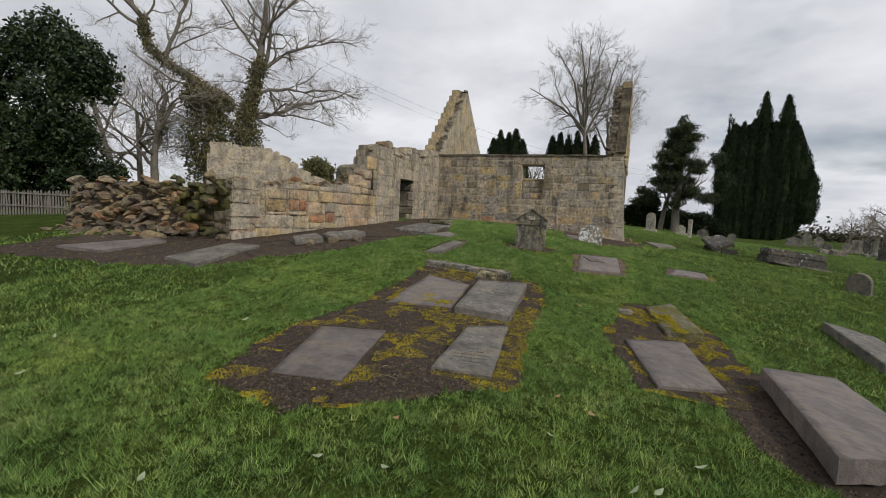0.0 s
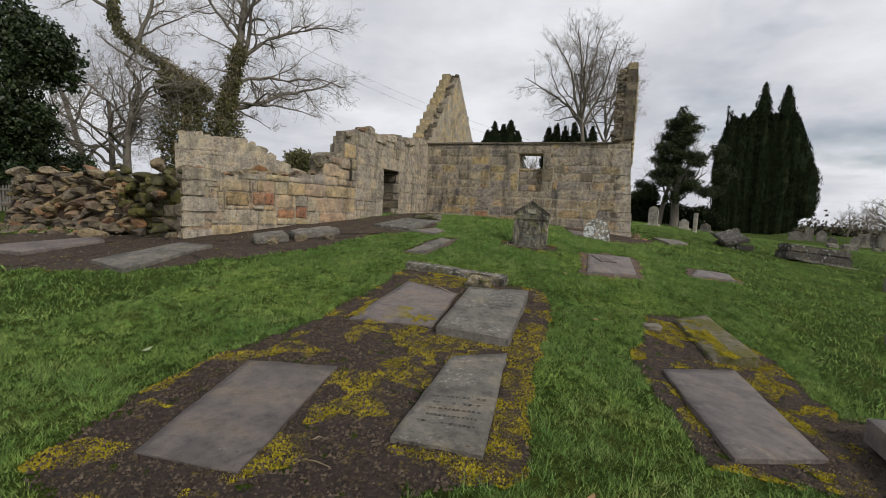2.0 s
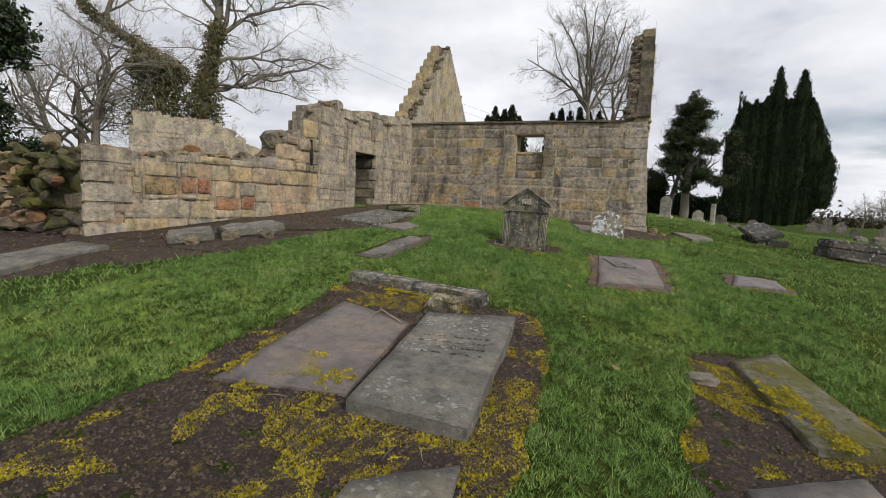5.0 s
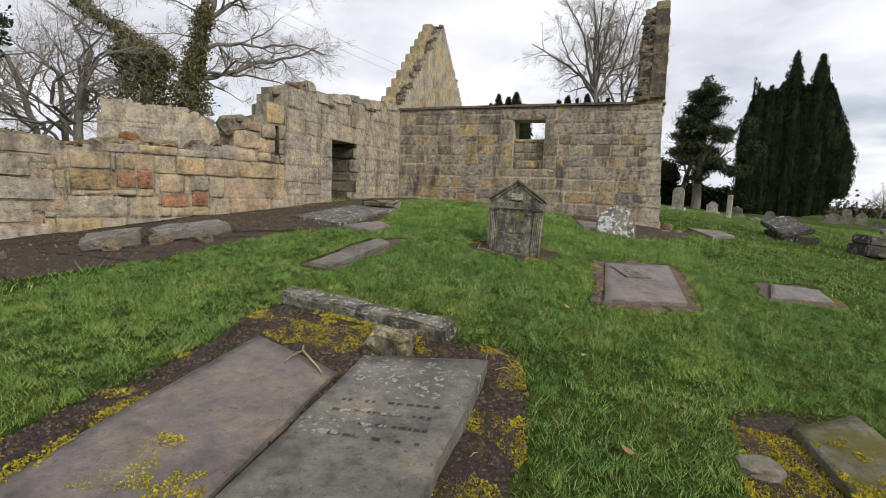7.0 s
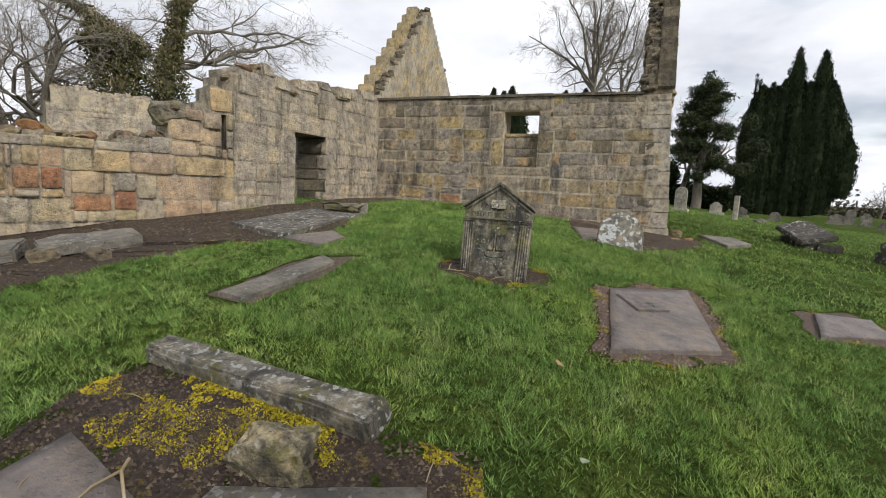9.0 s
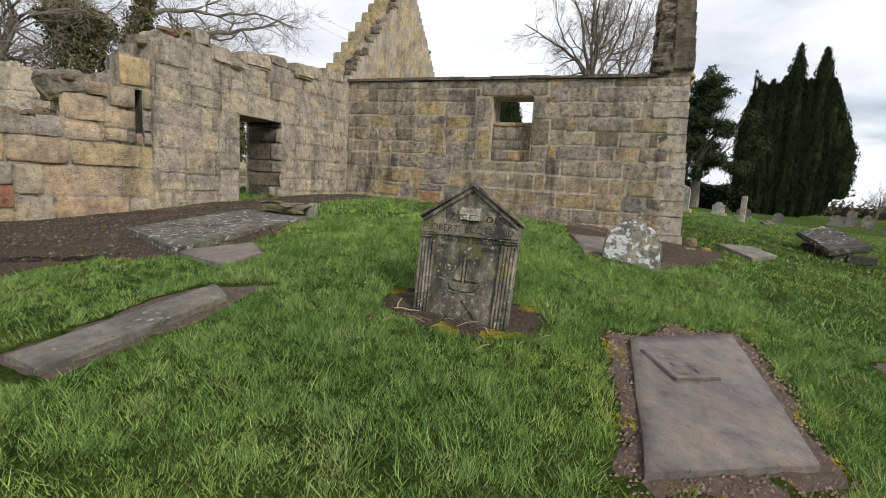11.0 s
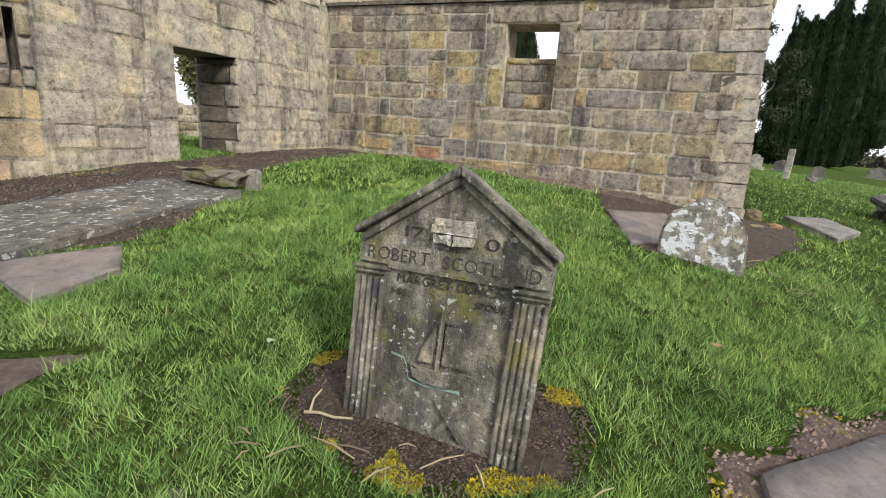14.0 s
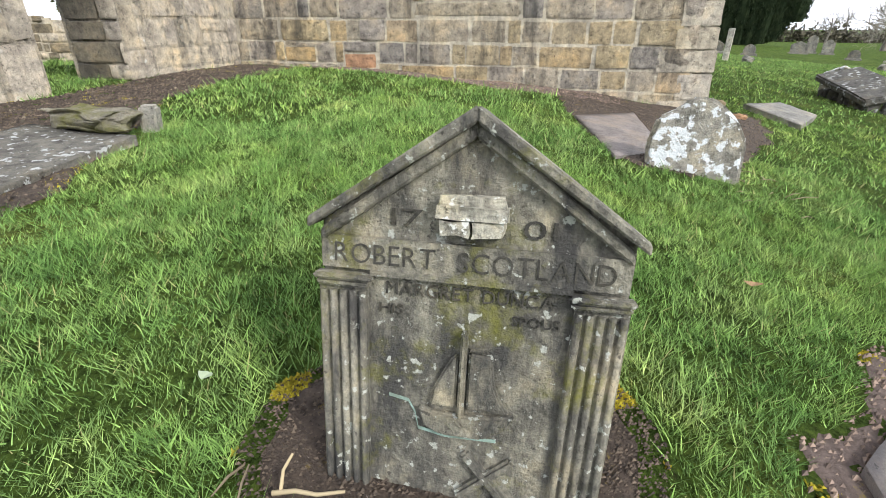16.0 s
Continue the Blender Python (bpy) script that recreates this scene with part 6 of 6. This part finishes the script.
leafy("dark_shrub", 10.17, 45.47, [(rnd.uniform(-2.2, 2.2), 0, rnd.uniform(0.5, 2.4), 1.2, 1.0, 1.0) for k in range(9)], YEW, 0.2, 900, "low dark shrub under the evergreens", 15, (0.1, 1), 5)

leafy("dark_shrub", 14.6, 48.0, [(rnd.uniform(-3.2, 3.2), rnd.uniform(-0.5, 0.5), rnd.uniform(0.4, 2.2), 1.1, 1.0, 0.9) for k in range(14)], YEW, 0.16, 2200, "low dark undergrowth beneath the evergreens", 16, (0.1, 1), 5)
leafy("dark_shrub", 8.6, 46.0, [(rnd.uniform(-1.6, 1.6), rnd.uniform(-0.5, 0.5), rnd.uniform(0.5, 3.0), 1.0, 1.0, 1.0) for k in range(10)], YEW, 0.16, 1600, "dark shrub behind the pale headstones", 17, (0.1, 1), 5)

# far hedge line and low rise beyond
rnd = random.Random(21)
cs = []
for k in range(5200):
    f = rnd.random()
    x, y = -70 + 230 * f, 118 - 42 * f + rnd.uniform(-2, 2)
    cs.append((x, y, gz(x, y) + abs(rnd.gauss(0, 1)) * (0.9 + 0.9 * noise.noise(Vector((x * 0.08, 0, 0)))) + 0.2, 0.9))
v, f = leaves(cs, 0.3, rnd, 6, 0.6)
tagged(mesh_part("far_hedge", v, f, HEDGE), "brown leafless hedge and scrub along the far field", "hedge", kind="stuff")
for k, (px, py, h) in enumerate(((-36, 30, 9), (-14, 70, 10))):
    bare_tree(px, py, h + 3, 61 + k, "bare tree in the far tree line", [(7, 0.62, 28, 62, 0.07), (5, 0.55, 25, 60, 0.14), (5, 0.55, 25, 60, 0.17), (4, 0.55, 25, 60, 0.2), (0, 0, 0, 0, 0.22)], (0, 0), 0.28, 0.12)

# overhead wires behind the wing
for k, (z0, z1) in enumerate(((13.6, 9.0), (12.6, 8.2))):
    a, b = Vector((-32.0, 22.0, z0 + 6)), Vector((24.0, 88.0, z1 + 2))
    pts = [(a.lerp(b, i / 24) - Vector((0, 0, 5.0 * (1 - (2 * i / 24 - 1) ** 2))), 0.011) for i in range(25)]
    v, f = tubes([pts], 4)
    tagged(mesh_part("overhead_wire", v, f, CABLE), "thin dark overhead wire against the sky", "wire")


# Grass, moss, litter: what nobody could count
def inside(poly, x, y):
    c = np.zeros(len(x), bool)
    px, py = poly[:, 0], poly[:, 1]
    j = len(px) - 1
    for i in range(len(px)):
        hit = ((py[i] > y) != (py[j] > y)) & (x < (px[j] - px[i]) * (y - py[i]) / (py[j] - py[i] + 1e-12) + px[i])
        c ^= hit
        j = i
    return c


def bare_at(x, y):
    out = np.zeros(len(x), bool)
    for poly in BARE:
        near = (x > poly[:, 0].min()) & (x < poly[:, 0].max()) & (y > poly[:, 1].min()) & (y < poly[:, 1].max())
        k = np.nonzero(near)[0]
        if len(k):
            out[k] |= inside(poly, x[k], y[k])
    # footings of the ruin
    out |= (x > -1.0) & (x < 7.9) & (y > -0.05) & (y < 0.75)
    return out


def blades(name, x, y, h, w, mat, label, g, lean=0.6, category="grass", z0=None, thin=False, ph=None):
    n = len(x)
    z = (land(x, y) if z0 is None else z0) - 0.006
    th, ph = g.uniform(0, 2 * np.pi, n), g.uniform(0, 2 * np.pi, n) if ph is None else ph
    dx, dy = np.cos(th) * w, np.sin(th) * w
    lx, ly = np.cos(ph) * h * lean * g.uniform(0.2, 1, n), np.sin(ph) * h * lean * g.uniform(0.2, 1, n)
    v = np.empty((n, 5, 3), np.float32)
    v[:, 0] = np.stack([x - dx, y - dy, z], 1)
    v[:, 1] = np.stack([x + dx, y + dy, z], 1)
    v[:, 2] = np.stack([x + dx * 0.7 + lx * 0.35, y + dy * 0.7 + ly * 0.35, z + h * 0.6], 1)
    v[:, 3] = np.stack([x - dx * 0.7 + lx * 0.35, y - dy * 0.7 + ly * 0.35, z + h * 0.6], 1)
    v[:, 4] = np.stack([x + lx, y + ly, z + h], 1)
    if thin:
        me = bpy.data.meshes.new(name)
        me.vertices.add(3 * n)
        me.vertices.foreach_set("co", v[:, [0, 1, 4]].ravel())
        me.loops.add(3 * n)
        me.loops.foreach_set("vertex_index", np.arange(3 * n, dtype=np.int32))
        me.polygons.add(n)
        me.polygons.foreach_set("loop_start", np.arange(n, dtype=np.int32) * 3)
        me.update(calc_edges=True)
        me.materials.append(mat)
        return tagged(new(name, me), label, category, kind="stuff")
    k = np.arange(n, dtype=np.int32)[:, None] * 5
    quads, tris = k + np.array([0, 1, 2, 3], np.int32), k + np.array([3, 2, 4], np.int32)
    loops = np.concatenate([quads, tris], 1).ravel()
    me = bpy.data.meshes.new(name)
    me.vertices.add(5 * n)
    me.vertices.foreach_set("co", v.ravel())
    me.loops.add(7 * n)
    me.loops.foreach_set("vertex_index", loops)
    me.polygons.add(2 * n)
    starts = (np.arange(n, dtype=np.int32)[:, None] * 7 + np.array([0, 4], np.int32)).ravel()
    me.polygons.foreach_set("loop_start", starts)
    me.update(calc_edges=True)
    me.materials.append(mat)
    return tagged(new(name, me), label, category, kind="stuff")


g = np.random.RandomState(12)


def lawn(x0, x1, y0, y1, count, h0, h1, w, label, keep=None, thin=True, tuft=14, spread=0.024):
    """Blades in tufts, with dark thin places between them."""
    m = count // tuft
    cx, cy = g.uniform(x0, x1, m), g.uniform(y0, y1, m)
    thick = 0.5 + 0.5 * np.sin(5.1 * cx + 2.1 * np.sin(3.7 * cy) + np.sin(11 * cy)) * np.sin(4.7 * cy + 1.9 * np.sin(4.3 * cx) + np.sin(9 * cx))
    stay = g.uniform(0, 1, m) < 0.66 + 0.5 * thick
    cx, cy, thick = cx[stay], cy[stay], thick[stay]
    m = len(cx)
    size = g.gamma(4.0, 0.25, m) * (0.75 + 0.4 * thick)
    turn = g.uniform(0, 2 * np.pi, m)
    x, y = np.repeat(cx, tuft), np.repeat(cy, tuft)
    n = len(x)
    x, y = x + g.normal(0, spread, n), y + g.normal(0, spread, n)
    size, turn = np.repeat(size, tuft), np.repeat(turn, tuft) + g.normal(0, 0.9, n)
    ok = ~bare_at(x, y)
    if keep is not None:
        ok &= keep(x, y)
    x, y, size, turn = x[ok], y[ok], size[ok], turn[ok]
    h = g.uniform(h0, h1, len(x)) * size
    blades("lawn_grass", x, y, h, w * g.uniform(0.6, 1.3, len(x)), BLADE, label, g, 1.3, thin=thin, ph=turn)


lawn(1.2, 10.2, -18.4, -4.4, 1050000, 0.018, 0.052, 0.0029, "short rough green grass blades")
lawn(3.4, 8.4, -9.4, -2.6, 200000, 0.022, 0.055, 0.0016, "thick green grass round the headstone", thin=False)
lawn(-2.5, 14.0, -18.4, 1.0, 330000, 0.024, 0.060, 0.0068, "rough green grass", lambda x, y: (x < 1.2) | (x > 10.2) | (y > -4.4), tuft=5, spread=0.05)
lawn(-9.0, 26.0, -17.0, 24.0, 240000, 0.03, 0.065, 0.014, "rough green grass farther off", lambda x, y: (x < -2.5) | (x > 14) | (y > 1.0), tuft=3, spread=0.12)
lawn(-11.0, 0.0, -8.0, 8.0, 30000, 0.05, 0.09, 0.014, "grass inside the roofless wing", lambda x, y: x < -1.0)


def moss(poly_id, count, cut, seed, size=(0.0, 0.010), edge=0.35, spots=()):
    """Moss cushions on a bare patch; spots: (x, y, rx, ry) where it grows thickest."""
    poly = BARE[poly_id]
    x, y = g.uniform(poly[:, 0].min(), poly[:, 0].max(), count), g.uniform(poly[:, 1].min(), poly[:, 1].max(), count)
    ok = inside(poly, x, y)
    for other in range(len(BARE)):
        if other in SLABS:
            ok &= ~inside(BARE[other], x, y)
    x, y = x[ok], y[ok]
    val = np.array([1.2 * noise.noise(Vector((a * 2.4, b * 2.4, seed))) + 0.35 * noise.noise(Vector((a * 6.5, b * 6.5, seed))) for a, b in zip(x, y)])
    near = np.full(len(x), 9.0)
    for px, py in poly[::3]:
        near = np.minimum(near, np.hypot(x - px, y - py))
    for sx, sy, rx, ry in spots:
        val = val + 0.75 * np.exp(-((x - sx) / rx) ** 2 - ((y - sy) / ry) ** 2)
    ok = val + edge * np.exp(-near / 0.10) > cut
    x, y = x[ok], y[ok]
    n = len(x)
    blades("moss_tufts", x, y, g.uniform(*size, n) + 0.007, g.uniform(0.006, 0.014, n), MOSSB, "springy yellow-green moss on bare soil", g, 1.2, "moss", land(x, y) + 0.006, True)


def moss_on(cx, cy, rx, ry, lift, count, cut, seed):
    """Moss that creeps over a stone."""
    x, y = cx + g.uniform(-rx, rx, count), cy + g.uniform(-ry, ry, count)
    val = np.array([noise.noise(Vector((a * 4, b * 4, seed))) + 0.6 * noise.noise(Vector((a * 11, b * 11, seed))) for a, b in zip(x, y)])
    ok = (val - 0.9 * np.hypot((x - cx) / rx, (y - cy) / ry) > cut)
    x, y = x[ok], y[ok]
    n = len(x)
    blades("moss_tufts", x, y, g.uniform(0.006, 0.014, n), g.uniform(0.005, 0.010, n), MOSSB, "moss creeping over a grave slab", g, 1.2, "moss", land(x, y) + lift)


SLABS = [k for k, p in enumerate(BARE) if len(p) == 4]
moss(PATCHES['soil_main'], 420000, 0.30, 3.0, edge=0.15, spots=((5.72, -14.2, 0.32, 0.9), (6.78, -12.6, 0.26, 1.9), (5.7, -13.05, 0.9, 0.22), (6.9, -14.6, 0.2, 0.8), (4.7, -10.35, 0.6, 0.25)))
moss(PATCHES['soil_headstone'], 90000, 0.56, 5.0, edge=0.80)
moss(PATCHES['soil_right'], 200000, 0.28, 8.0, edge=0.2, spots=((9.15, -11.6, 0.3, 1.3), (8.2, -10.4, 0.4, 0.5), (8.25, -13.2, 0.14, 0.7), (9.2, -9.9, 0.25, 0.6)))
moss(PATCHES['soil_slab_e'], 34000, 0.42, 9.0)
moss(PATCHES['soil_wall'], 60000, 0.5, 11.0)
moss(PATCHES['soil_slab_f'], 9000, 0.4, 12.0)


def litter(poly_id, count, size, mat, name, label, category, seed):
    """Crumbs, pebbles and bits of stem on a bare patch, one joined mesh."""
    r = random.Random(seed)
    poly = BARE[poly_id]
    x, y = g.uniform(poly[:, 0].min(), poly[:, 0].max(), count), g.uniform(poly[:, 1].min(), poly[:, 1].max(), count)
    ok = inside(poly, x, y)
    for k in SLABS:
        ok &= ~inside(BARE[k], x, y)
    verts, faces = [], []
    for a, b in zip(x[ok], y[ok]):
        s = r.uniform(0.4, 1.3) * size
        c = Vector((a, b, gz(a, b) + 0.008 + s * 0.2))
        i = len(verts)
        for d in ((1, 0, -0.4), (-0.3, 0.9, -0.4), (-0.7, -0.7, -0.4), (0.1, 0.1, 0.75)):
            verts.append(c + Vector((d[0] * s * r.uniform(0.6, 1.4), d[1] * s * r.uniform(0.6, 1.4), d[2] * s)))
        faces += [(i, i + 1, i + 3), (i + 1, i + 2, i + 3), (i + 2, i, i + 3)]
    ob = mesh_part(name, verts, faces, mat)
    return tagged(ob, label, category, kind="stuff")


CRUMB = simple("soil_crumbs", [(0.3, (0.035, 0.026, 0.02)), (0.7, (0.11, 0.082, 0.064))], 9, bump=0, by_piece=True, spread=0.8)
CRUMBP = simple("pink_soil_crumbs", [(0.3, (0.10, 0.068, 0.054)), (0.7, (0.22, 0.16, 0.13))], 9, bump=0, by_piece=True)
moss_on(4.95, -12.5, 0.6, 0.4, 0.044, 7000, -0.5, 31.0)
moss_on(8.75, -10.8, 0.4, 0.8, 0.135, 12000, -0.5, 35.0)
moss_on(4.9, -10.1, 0.9, 0.2, 0.02, 9000, -0.6, 37.0)
litter(PATCHES['soil_main'], 30000, 0.014, CRUMB, "soil_crumbs", "loose dark soil crumbs and stone chips", "soil", 1)
litter(PATCHES['soil_headstone'], 9000, 0.007, CRUMB, "soil_crumbs", "loose dark soil crumbs", "soil", 2)
litter(PATCHES['soil_wall'], 22000, 0.014, CRUMB, "soil_crumbs", "loose dark soil and chips at the wall foot", "soil", 3)
litter(PATCHES['soil_corner'], 14000, 0.012, CRUMB, "soil_crumbs", "stony soil at the wall foot", "soil", 4)
litter(PATCHES['soil_slab_e'], 4500, 0.013, CRUMBP, "soil_crumbs", "pinkish soil crumbs", "soil", 5)
litter(PATCHES['soil_right'], 6000, 0.014, CRUMB, "soil_crumbs", "loose dark soil crumbs", "soil", 6)
litter(PATCHES['soil_rubble'], 12000, 0.016, CRUMB, "soil_crumbs", "loose soil and chips before the rubble", "soil", 7)
litter(PATCHES['soil_front'], 3500, 0.014, CRUMBP, "soil_crumbs", "stony soil along the wall", "soil", 8)
CHIP = simple("stone_chips", [(0.3, (0.07, 0.058, 0.045)), (0.7, (0.19, 0.155, 0.115))], 9, by_piece=True, spread=0.8)
litter(PATCHES['soil_wall'], 900, 0.018, CHIP, "stone_chips", "broken stone chips on the soil", "stones", 10)
litter(PATCHES['soil_rubble'], 1800, 0.024, CHIP, "stone_chips", "broken stone chips before the fallen wall", "stones", 11)
moss(PATCHES['soil_rubble'], 90000, 0.50, 14.0, edge=0.35)
litter(PATCHES['soil_block'], 9000, 0.014, CRUMB, "soil_crumbs", "loose dark soil under the thick slab", "soil", 9)
# dry stems on the soil, fallen leaves on the grass
r = random.Random(8)
stems = []
for k in range(60):
    x, y = r.choice(((r.uniform(4.9, 6.3), r.uniform(-7.6, -7.15)), (r.uniform(4.2, 6.6), r.uniform(-16, -10.2)), (r.uniform(6.7, 7.6), r.uniform(-4.4, -3.0))))
    z, a, ln = gz(x, y) + 0.03, r.uniform(0, 6.28), r.uniform(0.06, 0.2)
    p = Vector((x, y, z))
    q = p + Vector((math.cos(a) * ln, math.sin(a) * ln, r.uniform(0, 0.03)))
    stems.append([(p, 0.003), (p.lerp(q, 0.5) + Vector((0, 0, 0.012)), 0.004), (q, 0.002)])
v, f = tubes(stems, 4)
tagged(mesh_part("dry_stems", v, f, DRYS), "pale dry stems scattered on the soil", "twigs", kind="stuff")
LEAFP = simple("pale_green_leaf", [(0.3, (0.22, 0.27, 0.16)), (0.7, (0.36, 0.40, 0.26))], 12, bump=0)
BROWN_LEAVES = ((6.78, -5.62), (7.54, -15.27), (7.86, -15.44), (7.3, -10.9), (6.6, -8.7), (3.6, -12.5), (6.46, -16.43))
PALE_LEAVES = ((5.36, -17.72), (6.22, -17.11), (4.70, -16.59), (2.51, -16.88), (6.69, -17.03), (1.63, -16.07), (8.21, -16.47), (8.36, -16.40), (8.67, -15.85), (7.61, -16.04), (4.69, -7.02), (5.0, -5.3), (3.2, -14.6), (6.9, -9.7))
for k, (x, y) in enumerate(BROWN_LEAVES + PALE_LEAVES):
    pale = k >= len(BROWN_LEAVES)
    bm = bmesh.new()
    rim = [bm.verts.new((0.035 * math.cos(2 * math.pi * i / 8) * (1.0 if i % 4 else 1.5), 0.02 * math.sin(2 * math.pi * i / 8), 0.006 * math.cos(4 * math.pi * i / 8))) for i in range(8)]
    mid = bm.verts.new((0, 0, -0.004))
    for i in range(8):
        bm.faces.new((rim[i], rim[(i + 1) % 8], mid))
    thing_mesh("fallen_leaf", bm, LEAFP if pale else LEAFD, pose(x, y, gz(x, y) + 0.05, r.uniform(-20, 20), r.uniform(-20, 20), r.uniform(0, 360)), "pale green upturned leaf lying on the grass" if pale else "curled brown fallen leaf on the grass", "leaf", "fallen leaves")


def stick(name, forks, label):
    """A dead stick of tapering forks, each a run of points above the ground."""
    lines = []
    for run, rad in forks:
        lines.append([(Vector((x, y, gz(x, y) + lift)), rad * (1 - 0.5 * k / len(run))) for k, (x, y, lift) in enumerate(run)])
    v, f = tubes(lines, 6)
    return tagged(mesh_part(name, v, f, DRYS, None, "", True), label, "stick")


stick("dead_stick", [([(5.10, -7.30, 0.03), (5.16, -7.28, 0.035), (5.22, -7.27, 0.03), (5.29, -7.24, 0.03)], 0.008), ([(5.12, -7.29, 0.03), (5.11, -7.25, 0.06), (5.12, -7.21, 0.08)], 0.006)], "pale forked dead stick on the soil before the headstone")
stick("dead_root", [([(4.80, -10.84, 0.05), (4.86, -10.92, 0.06), (4.83, -11.04, 0.05), (4.86, -11.13, 0.05)], 0.010), ([(4.86, -10.92, 0.06), (5.02, -11.02, 0.055), (5.12, -11.08, 0.05), (5.21, -11.15, 0.05)], 0.009)], "pale forked root lying across a grave slab")
